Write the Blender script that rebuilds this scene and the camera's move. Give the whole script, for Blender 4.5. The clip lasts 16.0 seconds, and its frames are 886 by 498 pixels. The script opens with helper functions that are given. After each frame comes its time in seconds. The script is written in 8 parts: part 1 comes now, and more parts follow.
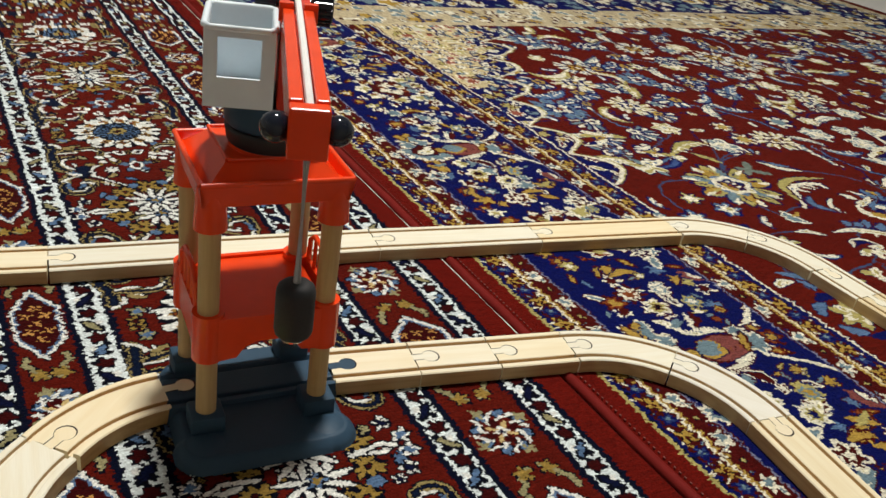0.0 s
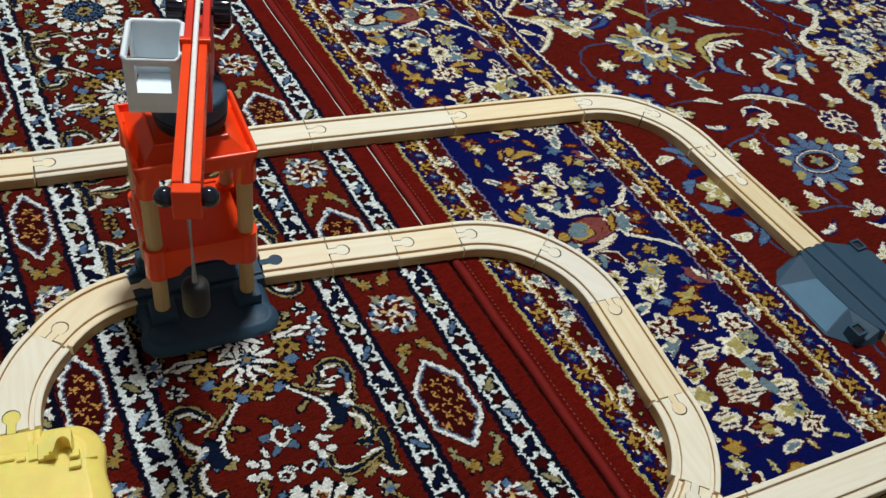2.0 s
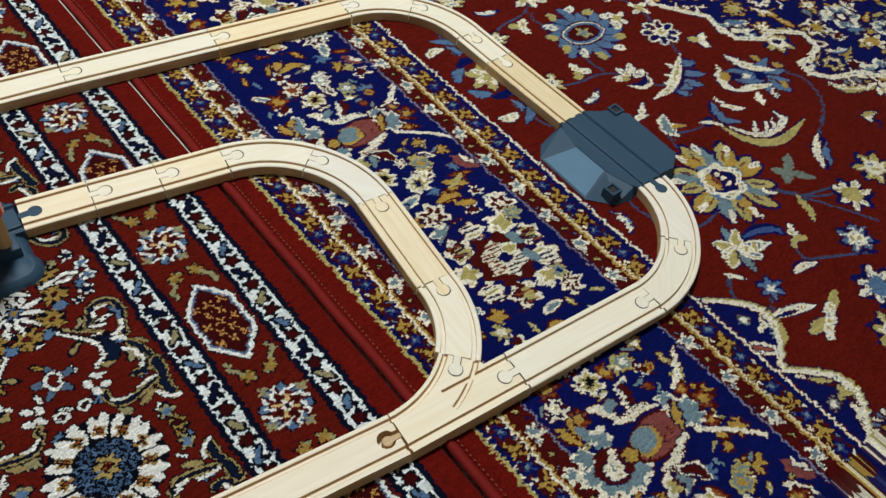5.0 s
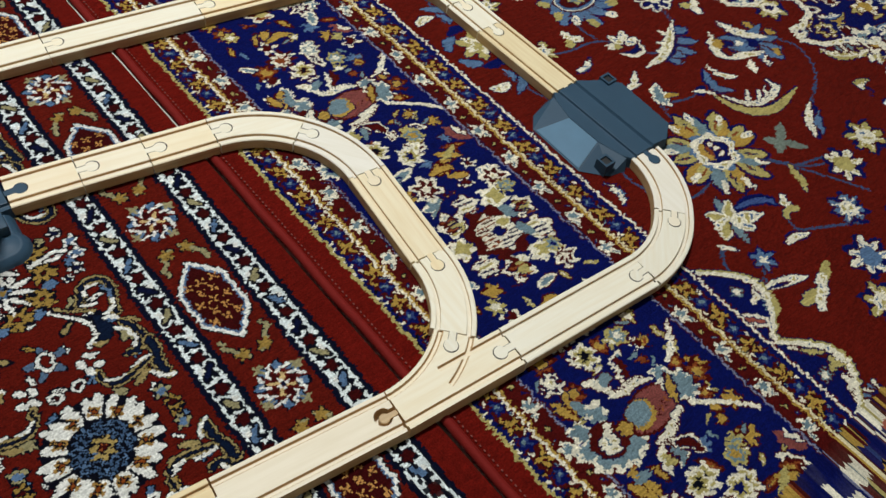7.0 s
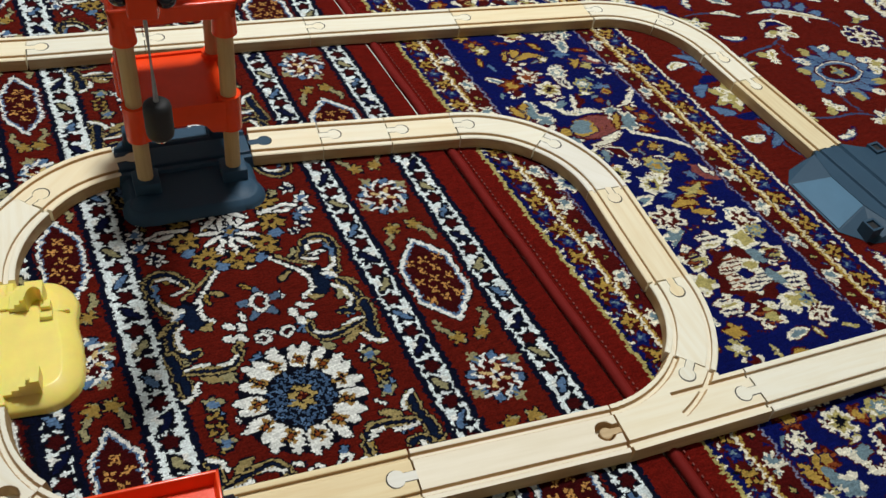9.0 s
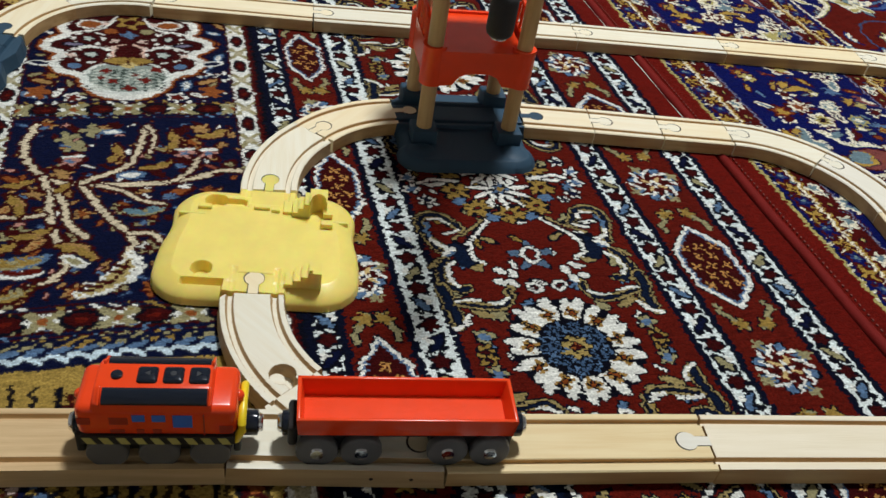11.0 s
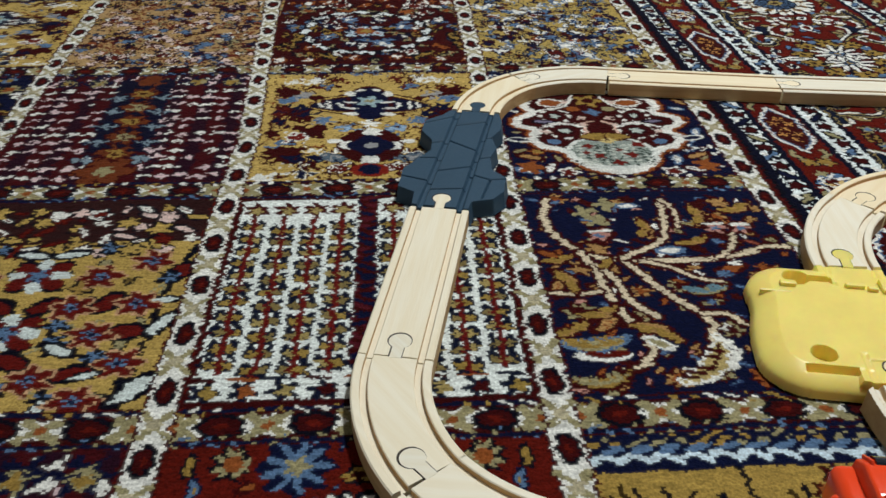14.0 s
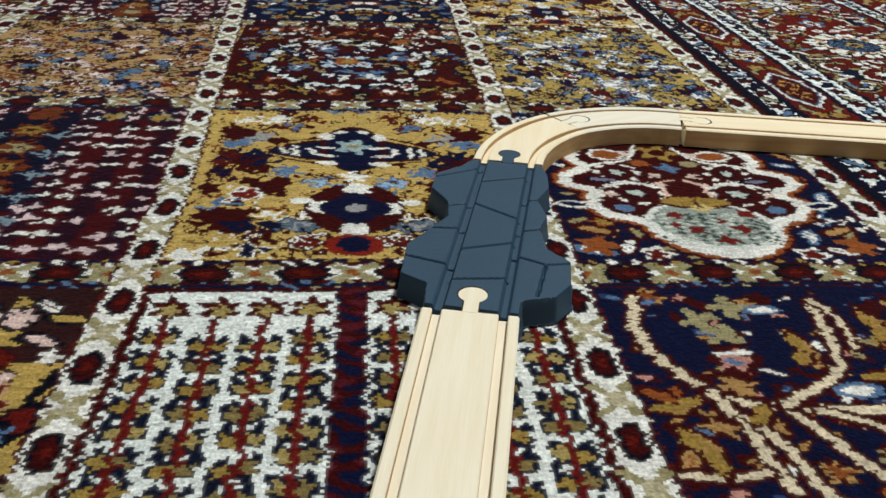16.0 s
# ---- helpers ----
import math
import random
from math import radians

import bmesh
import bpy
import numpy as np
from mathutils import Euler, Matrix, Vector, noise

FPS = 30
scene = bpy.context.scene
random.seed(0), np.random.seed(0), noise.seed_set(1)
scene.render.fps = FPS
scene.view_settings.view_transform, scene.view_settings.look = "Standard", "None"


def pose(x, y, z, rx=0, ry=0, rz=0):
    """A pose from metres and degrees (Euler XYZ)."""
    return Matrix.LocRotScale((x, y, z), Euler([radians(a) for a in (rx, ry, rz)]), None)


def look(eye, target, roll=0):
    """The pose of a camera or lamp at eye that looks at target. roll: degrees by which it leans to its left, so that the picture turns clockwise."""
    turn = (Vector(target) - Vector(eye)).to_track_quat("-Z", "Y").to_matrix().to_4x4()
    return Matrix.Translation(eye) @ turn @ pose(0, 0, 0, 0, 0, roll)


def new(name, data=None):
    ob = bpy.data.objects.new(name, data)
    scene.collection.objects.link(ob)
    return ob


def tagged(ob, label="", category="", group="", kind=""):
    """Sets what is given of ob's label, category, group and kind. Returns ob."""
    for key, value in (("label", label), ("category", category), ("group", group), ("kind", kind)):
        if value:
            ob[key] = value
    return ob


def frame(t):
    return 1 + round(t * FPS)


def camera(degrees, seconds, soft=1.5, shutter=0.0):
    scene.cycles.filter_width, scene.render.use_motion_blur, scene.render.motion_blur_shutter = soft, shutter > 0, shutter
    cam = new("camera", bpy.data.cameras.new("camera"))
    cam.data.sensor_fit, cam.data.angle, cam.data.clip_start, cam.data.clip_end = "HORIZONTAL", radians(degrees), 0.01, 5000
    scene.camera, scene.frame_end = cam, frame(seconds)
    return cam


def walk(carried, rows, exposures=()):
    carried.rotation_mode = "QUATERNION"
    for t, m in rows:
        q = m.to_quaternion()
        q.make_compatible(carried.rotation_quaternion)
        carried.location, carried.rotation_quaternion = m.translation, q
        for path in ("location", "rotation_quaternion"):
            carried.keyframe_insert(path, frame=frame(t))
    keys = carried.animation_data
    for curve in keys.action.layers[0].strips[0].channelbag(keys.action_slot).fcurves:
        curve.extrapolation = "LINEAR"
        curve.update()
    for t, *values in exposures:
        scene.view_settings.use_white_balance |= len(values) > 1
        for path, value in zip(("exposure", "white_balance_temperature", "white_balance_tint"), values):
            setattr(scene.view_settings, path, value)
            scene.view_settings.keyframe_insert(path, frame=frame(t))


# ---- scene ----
cam = camera(54.6, 16.0)
PATH = [
    (0, (0.009, 0.023, 0.376), (1.003, 1.487, -0.557), 9.6),
    (0.5, (0.022, 0.003, 0.423), (1.057, 1.358, -0.622), 11.2),
    (1, (0.03, -0.007, 0.482), (1.04, 1.261, -0.69), 11.8),
    (1.5, (0.038, -0.028, 0.542), (0.962, 1.182, -0.755), 11.3),
    (2, (0.044, -0.049, 0.587), (0.9, 1.092, -0.815), 11.5),
    (2.5, (0.059, -0.069, 0.619), (0.858, 1.025, -0.852), 10.7),
    (3, (0.071, -0.083, 0.635), (0.849, 1.007, -0.85), 9.4),
    (3.5, (0.084, -0.097, 0.641), (0.883, 0.96, -0.857), 8.7),
    (4, (0.109, -0.116, 0.637), (0.98, 0.868, -0.87), 9.4),
    (4.5, (0.13, -0.127, 0.633), (1.07, 0.762, -0.892), 10.7),
    (4.7, (0.135, -0.136, 0.626), (1.09, 0.745, -0.895), 10.6),
    (6.8, (0.145, -0.125, 0.627), (1.089, 0.683, -0.94), 11.4),
    (7, (0.14, -0.119, 0.629), (1.085, 0.672, -0.946), 11.9),
    (7.5, (0.122, -0.116, 0.607), (1.019, 0.727, -0.969), 11.2),
    (8, (0.103, -0.11, 0.577), (0.953, 0.849, -0.958), 9.5),
    (8.2, (0.094, -0.11, 0.566), (0.932, 0.893, -0.947), 9.3),
    (10.3, (-0.001, -0.142, 0.411), (0.643, 1.244, -0.879), 11.6),
    (10.5, (-0.015, -0.141, 0.404), (0.605, 1.267, -0.874), 11.4),
    (11, (-0.046, -0.137, 0.382), (0.502, 1.319, -0.874), 10.1),
    (11.5, (-0.073, -0.132, 0.368), (0.384, 1.375, -0.866), 7.9),
    (12, (-0.105, -0.123, 0.35), (0.266, 1.434, -0.85), 5.9),
    (12.5, (-0.153, -0.112, 0.339), (0.163, 1.479, -0.83), 5.0),
    (13, (-0.193, -0.097, 0.329), (0.056, 1.524, -0.816), 4.1),
    (13.5, (-0.233, -0.078, 0.316), (-0.067, 1.567, -0.809), 2.3),
    (14, (-0.263, -0.049, 0.295), (-0.165, 1.636, -0.777), 0.6),
    (14.5, (-0.281, -0.014, 0.256), (-0.181, 1.701, -0.769), 1.0),
    (15, (-0.288, 0.027, 0.222), (-0.172, 1.76, -0.77), 1.9),
    (15.5, (-0.282, 0.08, 0.2), (-0.141, 1.828, -0.761), 2.5),
    (16, (-0.277, 0.155, 0.195), (-0.109, 1.916, -0.738), 2.6),
]
walk(cam, [(t, look(eye, target, roll)) for t, eye, target, roll in PATH],
     exposures=[(0, 0.12, 7050, 11.5), (0.5, 0.09, 6800, 10.8), (1, 0.06, 6620, 10.2), (2, -0.03, 6500, 10), (3, -0.12, 6500, 10), (4.5, -0.02, 6500, 10), (7.5, 0.03, 6560, 10), (10.5, 0.06, 6500, 10), (12, 0.04, 6500, 10), (14, 0.02, 6500, 10), (15, 0.09, 6500, 10), (16, 0.18, 6600, 10)])

# ---- world and light ----
world = bpy.data.worlds.new("world")
world.use_nodes = True
world.node_tree.nodes["Background"].inputs[0].default_value = (0.5, 0.55, 0.6, 1)
world.node_tree.nodes["Background"].inputs[1].default_value = 0.05
scene.world = world
LAMP = (0.55, 0.95, 2.38)
key = new("ceiling_lamp_light", bpy.data.lights.new("ceiling_lamp_light", "AREA"))
key.data.shape, key.data.size, key.data.energy = "DISK", 0.32, 55.5
key.data.color = (0.96, 1.0, 1.005)
key.matrix_world = look(LAMP, (LAMP[0], LAMP[1], 0))


# ---- materials ----
def material(name, base, rough=0.5, metal=0.0, bump=0.0, scale=60.0, spec=0.5, coat=0.0):
    """A surface with variation at two scales: broad mottling and fine grain."""
    m = bpy.data.materials.new(name)
    m.use_nodes = True
    n, l = m.node_tree.nodes, m.node_tree.links
    b = n["Principled BSDF"]
    b.inputs["Roughness"].default_value, b.inputs["Metallic"].default_value = rough, metal
    b.inputs["Specular IOR Level"].default_value = spec
    b.inputs["Coat Weight"].default_value = coat
    tc = n.new("ShaderNodeTexCoord")
    big, fine = n.new("ShaderNodeTexNoise"), n.new("ShaderNodeTexNoise")
    big.inputs["Scale"].default_value, fine.inputs["Scale"].default_value = scale, scale * 14
    big.inputs["Detail"].default_value = 4
    for t in (big, fine):
        l.new(tc.outputs["Object"], t.inputs["Vector"])
    mix = n.new("ShaderNodeMix")
    mix.data_type = "RGBA"
    mix.inputs[6].default_value = (*[c * 0.86 for c in base], 1)
    mix.inputs[7].default_value = (*[min(1, c * 1.1) for c in base], 1)
    l.new(big.outputs["Fac"], mix.inputs[0])
    l.new(mix.outputs[2], b.inputs["Base Color"])
    r = n.new("ShaderNodeMapRange")
    r.inputs[3].default_value, r.inputs[4].default_value = max(0.02, rough - 0.08), min(1, rough + 0.1)
    l.new(fine.outputs["Fac"], r.inputs[0])
    l.new(r.outputs[0], b.inputs["Roughness"])
    if bump:
        bp = n.new("ShaderNodeBump")
        bp.inputs["Strength"].default_value, bp.inputs["Distance"].default_value = bump, 0.0006
        l.new(fine.outputs["Fac"], bp.inputs["Height"])
        l.new(bp.outputs[0], b.inputs["Normal"])
    return m


def wood_material(name, light, dark, stretch=(9, 120, 120)):
    m = bpy.data.materials.new(name)
    m.use_nodes = True
    n, l = m.node_tree.nodes, m.node_tree.links
    b = n["Principled BSDF"]
    b.inputs["Roughness"].default_value = 0.55
    b.inputs["Specular IOR Level"].default_value = 0.35
    tc, mp, info = n.new("ShaderNodeTexCoord"), n.new("ShaderNodeMapping"), n.new("ShaderNodeObjectInfo")
    mp.inputs["Scale"].default_value = stretch
    l.new(tc.outputs["Object"], mp.inputs["Vector"])
    l.new(info.outputs["Random"], mp.inputs["Location"])
    grain, fleck = n.new("ShaderNodeTexNoise"), n.new("ShaderNodeTexNoise")
    grain.inputs["Scale"].default_value, grain.inputs["Detail"].default_value = 2.0, 5
    fleck.inputs["Scale"].default_value = 9.0
    l.new(mp.outputs[0], grain.inputs["Vector"])
    l.new(mp.outputs[0], fleck.inputs["Vector"])
    ramp = n.new("ShaderNodeValToRGB")
    ramp.color_ramp.elements[0].position, ramp.color_ramp.elements[1].position = 0.3, 0.62
    ramp.color_ramp.elements[0].color, ramp.color_ramp.elements[1].color = (*dark, 1), (*light, 1)
    l.new(grain.outputs["Fac"], ramp.inputs[0])
    hsv = n.new("ShaderNodeHueSaturation")
    v = n.new("ShaderNodeMapRange")
    v.inputs[3].default_value, v.inputs[4].default_value = 0.9, 1.06
    l.new(info.outputs["Random"], v.inputs[0])
    l.new(v.outputs[0], hsv.inputs["Value"])
    l.new(ramp.outputs[0], hsv.inputs["Color"])
    tan, sq = n.new("ShaderNodeMix"), n.new("ShaderNodeMath")
    tan.data_type, tan.blend_type, sq.operation = "RGBA", "MULTIPLY", "POWER"
    sq.inputs[1].default_value = 2.5
    tan.inputs[7].default_value = (0.93, 0.83, 0.66, 1)
    l.new(info.outputs["Random"], sq.inputs[0])
    l.new(sq.outputs[0], tan.inputs[0])
    l.new(hsv.outputs[0], tan.inputs[6])
    l.new(tan.outputs[2], b.inputs["Base Color"])
    bp = n.new("ShaderNodeBump")
    bp.inputs["Strength"].default_value, bp.inputs["Distance"].default_value = 0.25, 0.0004
    l.new(fleck.outputs["Fac"], bp.inputs["Height"])
    l.new(bp.outputs[0], b.inputs["Normal"])
    return m


def pile_material():
    """Wool pile: the colour of each knot, with tufts that vary in tone and stand unevenly."""
    m = bpy.data.materials.new("wool_pile")
    m.use_nodes = True
    n, l = m.node_tree.nodes, m.node_tree.links
    b = n["Principled BSDF"]
    b.inputs["Roughness"].default_value = 0.9
    b.inputs["Specular IOR Level"].default_value = 0.04
    b.inputs["Sheen Weight"].default_value, b.inputs["Sheen Roughness"].default_value = 0.030, 0.40
    b.inputs["Sheen Tint"].default_value = (1.0, 0.74, 0.66, 1)
    at = n.new("ShaderNodeAttribute")
    at.attribute_name = "knot"
    tc = n.new("ShaderNodeTexCoord")
    tuft, wear = n.new("ShaderNodeTexNoise"), n.new("ShaderNodeTexNoise")
    tuft.inputs["Scale"].default_value, tuft.inputs["Detail"].default_value = 700, 3
    wear.inputs["Scale"].default_value, wear.inputs["Detail"].default_value = 14, 3
    for t in (tuft, wear):
        l.new(tc.outputs["Object"], t.inputs["Vector"])
    a = n.new("ShaderNodeMapRange")
    a.inputs[1].default_value, a.inputs[2].default_value = 0.25, 0.75
    a.inputs[3].default_value, a.inputs[4].default_value = 0.62, 1.34
    l.new(tuft.outputs["Fac"], a.inputs[0])
    w = n.new("ShaderNodeMapRange")
    w.inputs[3].default_value, w.inputs[4].default_value = 0.85, 1.15
    l.new(wear.outputs["Fac"], w.inputs[0])
    k = n.new("ShaderNodeMath")
    k.operation = "MULTIPLY"
    l.new(a.outputs[0], k.inputs[0])
    l.new(w.outputs[0], k.inputs[1])
    mul = n.new("ShaderNodeVectorMath")
    mul.operation = "SCALE"
    l.new(at.outputs["Color"], mul.inputs[0])
    l.new(k.outputs[0], mul.inputs["Scale"])
    l.new(mul.outputs[0], b.inputs["Base Color"])
    bp = n.new("ShaderNodeBump")
    bp.inputs["Strength"].default_value, bp.inputs["Distance"].default_value = 0.7, 0.0012
    l.new(tuft.outputs["Fac"], bp.inputs["Height"])
    l.new(bp.outputs[0], b.inputs["Normal"])
    return m


WOOD = wood_material("beech_wood", (0.89, 0.845, 0.70), (0.85, 0.775, 0.595))
# brown of the routed wood, darkened further to paint in shade on sides and grooves
WOOD_EDGE_SHADE = wood_material("shaded_routed_beech_wood", (0.56, 0.385, 0.195), (0.46, 0.30, 0.14))
WOOD_PALE = wood_material("bleached_beech_wood", (0.86, 0.82, 0.72), (0.81, 0.76, 0.64))
WOOD_YELLOW = wood_material("yellowed_beech_wood", (0.80, 0.69, 0.45), (0.74, 0.60, 0.36))
WOOD_CREAM = wood_material("cream_beech_wood", (0.85, 0.78, 0.60), (0.80, 0.70, 0.50))
WOOD_TAN = wood_material("tan_wood", (0.66, 0.48, 0.27), (0.54, 0.37, 0.19))
DOWEL = wood_material("dowel_wood", (0.62, 0.44, 0.22), (0.52, 0.34, 0.15), (120, 120, 9))
GAP = material("joint_shadow", (0.03, 0.02, 0.015), 0.9)
RED = material("red_plastic", (0.90, 0.066, 0.012), 0.20, spec=0.42)
RED_DEEP = material("deep_red_plastic", (0.66, 0.03, 0.012), 0.35)
YELLOW = material("pale_yellow_plastic", (0.93, 0.745, 0.19), 0.36)
for key_, value in (("Subsurface Weight", 0.55), ("Subsurface Scale", 0.006)):
    YELLOW.node_tree.nodes["Principled BSDF"].inputs[key_].default_value = value
YELLOW.node_tree.nodes["Principled BSDF"].inputs["Subsurface Radius"].default_value = (1.0, 0.55, 0.08)
BRIGHT_YELLOW = material("bright_yellow_plastic", (0.90, 0.66, 0.02), 0.30)
SLATE = material("slate_plastic", (0.027, 0.064, 0.105), 0.54, spec=0.28, bump=0.1, scale=40)
SLATE_LIGHT = material("blue_grey_plastic", (0.062, 0.155, 0.245), 0.5, spec=0.25)
BLACK = material("black_plastic", (0.010, 0.014, 0.024), 0.10)
MATT_BLACK = material("matt_black_plastic", (0.014, 0.014, 0.015), 0.6)
RUBBER = material("grey_wheel_plastic", (0.125, 0.125, 0.128), 0.5)
SYMBOL = material("dim_moulded_plastic", (0.035, 0.037, 0.042), 0.3)
WHITE = material("white_plastic", (0.80, 0.88, 0.95), 0.35)
ROPE = material("white_cord", (0.86, 0.85, 0.82), 0.9, bump=0.3, scale=300)
CHROME = material("chrome", (0.75, 0.75, 0.76), 0.12, metal=1.0)
BLUE_INK = material("blue_print", (0.03, 0.17, 0.68), 0.35)
HAZARD = material("dull_yellow_print", (0.50, 0.46, 0.14), 0.5)
DARK_INK = material("dark_print", (0.42, 0.025, 0.012), 0.4)
SATIN = material("red_satin_binding", (0.170, 0.0100, 0.0078), 0.72, spec=0.12, bump=0.5, scale=120)
STITCH = material("dull_stitch_thread", (0.19, 0.045, 0.035), 0.9)
THREAD = material("cream_thread", (0.66, 0.62, 0.55), 0.9)
PLASTER = material("pale_plaster", (0.66, 0.655, 0.64), 0.85, scale=3, bump=0.2)
FLOOR = material("pale_stone_floor", (0.62, 0.60, 0.56), 0.5, scale=4)
GLOW = bpy.data.materials.new("lamp_glass")
GLOW.use_nodes = True
GLOW.node_tree.nodes["Principled BSDF"].inputs["Emission Color"].default_value = (1, 0.97, 0.9, 1)
GLOW.node_tree.nodes["Principled BSDF"].inputs["Emission Strength"].default_value = 6
PILE = pile_material()


# ---- building helpers ----
def thing(name, m, label, category, group="", kind=""):
    ob = new(name)
    ob.empty_display_size = 0.02
    ob.matrix_world = m
    return tagged(ob, label, category, group, kind)


def part(name, bm, mat, parent, label="", smooth=False):
    me = bpy.data.meshes.new(name)
    bmesh.ops.recalc_face_normals(bm, faces=bm.faces)
    bm.to_mesh(me)
    bm.free()
    for x in mat if isinstance(mat, (list, tuple)) else [mat]:
        me.materials.append(x)
    if smooth:
        me.shade_smooth()
        me.set_sharp_from_angle(angle=radians(38))
    ob = new(name, me)
    ob.parent = parent
    return tagged(ob, label)


def box(x0, x1, y0, y1, z0, z1, r=0.0, seg=2, bm=None):
    """A box, with rounded edges where r is given."""
    own = bmesh.new()
    g = bmesh.ops.create_cube(own, size=1)
    for v in g["verts"]:
        v.co = Vector(((x0 + x1) / 2 + v.co.x * (x1 - x0), (y0 + y1) / 2 + v.co.y * (y1 - y0), (z0 + z1) / 2 + v.co.z * (z1 - z0)))
    if r:
        bmesh.ops.bevel(own, geom=own.edges[:], offset=r, segments=seg, affect="EDGES", profile=0.5)
    return joined(bm, own)


def joined(bm, own):
    if bm is None:
        return own
    me = bpy.data.meshes.new("tmp")
    own.to_mesh(me)
    own.free()
    bm.from_mesh(me)
    bpy.data.meshes.remove(me)
    return bm


def rod(a, b, r0, r1=None, n=20, bm=None, bevel=0.0):
    a, b = Vector(a), Vector(b)
    own = bmesh.new()
    bmesh.ops.create_cone(own, cap_ends=True, segments=n, radius1=r0, radius2=r0 if r1 is None else r1, depth=(b - a).length)
    if bevel:
        rims = [e for e in own.edges if abs(e.verts[0].co.z - e.verts[1].co.z) < 1e-7]
        bmesh.ops.bevel(own, geom=rims, offset=bevel, segments=3, affect="EDGES", profile=0.5)
    own.transform(Matrix.Translation((a + b) / 2) @ (b - a).to_track_quat("Z", "Y").to_matrix().to_4x4())
    return joined(bm, own)


def ball(c, r, bm=None, n=16, sz=1.0):
    own = bmesh.new()
    bmesh.ops.create_uvsphere(own, u_segments=n, v_segments=n // 2 + 2, radius=r)
    own.transform(Matrix.Translation(c) @ Matrix.Diagonal((1, 1, sz, 1)))
    return joined(bm, own)


def tube(points, r, n=10, bm=None):
    """A bent round bar through the points."""
    own = bmesh.new()
    pts = [Vector(p) for p in points]
    rings = []
    for i, p in enumerate(pts):
        d = (pts[min(i + 1, len(pts) - 1)] - pts[max(i - 1, 0)]).normalized()
        m = d.to_track_quat("Z", "Y").to_matrix()
        rings.append([own.verts.new(p + m @ Vector((r * math.cos(k * math.tau / n), r * math.sin(k * math.tau / n), 0))) for k in range(n)])
    for a, b in zip(rings, rings[1:]):
        for k in range(n):
            own.faces.new((a[k], a[(k + 1) % n], b[(k + 1) % n], b[k]))
    own.faces.new(rings[0])
    own.faces.new(rings[-1])
    return joined(bm, own)


def prism(outline, z0, z1, bevel=0.0, seg=2, bm=None):
    """An upright slab with the given outline."""
    own = bmesh.new()
    low = [own.verts.new((x, y, z0)) for x, y in outline]
    f = own.faces.new(low)
    g = bmesh.ops.extrude_face_region(own, geom=[f])
    up = [v for v in g["geom"] if isinstance(v, bmesh.types.BMVert)]
    for v in up:
        v.co.z = z1
    if bevel:
        tops = [e for e in own.edges if all(v.co.z > z1 - 1e-6 for v in e.verts)]
        bmesh.ops.bevel(own, geom=tops, offset=bevel, segments=seg, affect="EDGES", profile=0.5)
    return joined(bm, own)


def relief(height, x0, x1, y0, y1, step):
    """A moulded piece: its top follows height(X, Y); where that is under zero there is nothing."""
    xs, ys = np.arange(x0, x1 + step, step), np.arange(y0, y1 + step, step)
    X, Y = np.meshgrid(xs, ys)
    Z = height(X, Y)
    bm = bmesh.new()
    cell = (Z[:-1, :-1] > 0) | (Z[1:, :-1] > 0) | (Z[:-1, 1:] > 0) | (Z[1:, 1:] > 0)
    vs = {}

    def vert(i, j):
        if (i, j) not in vs:
            vs[i, j] = bm.verts.new((X[i, j], Y[i, j], max(Z[i, j], 0.0002)))
        return vs[i, j]
    for i, j in zip(*np.nonzero(cell)):
        bm.faces.new((vert(i, j), vert(i, j + 1), vert(i + 1, j + 1), vert(i + 1, j)))
    return bm


def ramp(d, w=0.0008):
    """1 well inside (d < 0), 0 outside, with a short slope between."""
    return np.clip(0.5 - d / w, 0, 1)


def d_box(X, Y, cx, cy, hx, hy, r=0.0):
    qx, qy = np.abs(X - cx) - hx + r, np.abs(Y - cy) - hy + r
    return np.hypot(np.maximum(qx, 0), np.maximum(qy, 0)) + np.minimum(np.maximum(qx, qy), 0) - r


def d_seg(X, Y, ax, ay, bx, by):
    t = np.clip(((X - ax) * (bx - ax) + (Y - ay) * (by - ay)) / ((bx - ax) ** 2 + (by - ay) ** 2), 0, 1)
    return np.hypot(X - ax - t * (bx - ax), Y - ay - t * (by - ay))


# ---- room ----
X0, X1, Y0, Y1, TOP = -2.2, 3.4, -2.0, 3.6, 2.5
tagged(part("floor", box(X0 - 0.1, X1 + 0.1, Y0 - 0.1, Y1 + 0.1, -0.11, -0.012), FLOOR, None), "pale stone floor under the rugs", "floor", kind="structure")
tagged(part("ceiling", box(X0 - 0.1, X1 + 0.1, Y0 - 0.1, Y1 + 0.1, TOP, TOP + 0.1), PLASTER, None), "plain pale plaster ceiling", "ceiling", kind="structure")
for nm, a in (("wall_west", (X0 - 0.1, X0, Y0, Y1)), ("wall_east", (X1, X1 + 0.1, Y0, Y1)), ("wall_south", (X0 - 0.1, X1 + 0.1, Y0 - 0.1, Y0)), ("wall_north", (X0 - 0.1, X1 + 0.1, Y1, Y1 + 0.1))):
    tagged(part(nm, box(*a, -0.012, TOP), PLASTER, None), "plain pale plastered wall of the room", "wall", kind="structure")
lamp = thing("ceiling_lamp", pose(LAMP[0], LAMP[1], TOP), "round white glass ceiling lamp, switched on", "lamp")
part("mount", rod((0, 0, -0.03), (0, 0, 0), 0.15, n=40), WHITE, lamp)
part("glass", rod((0, 0, -0.06), (0, 0, -0.03), 0.12, 0.14, n=40), GLOW, lamp)


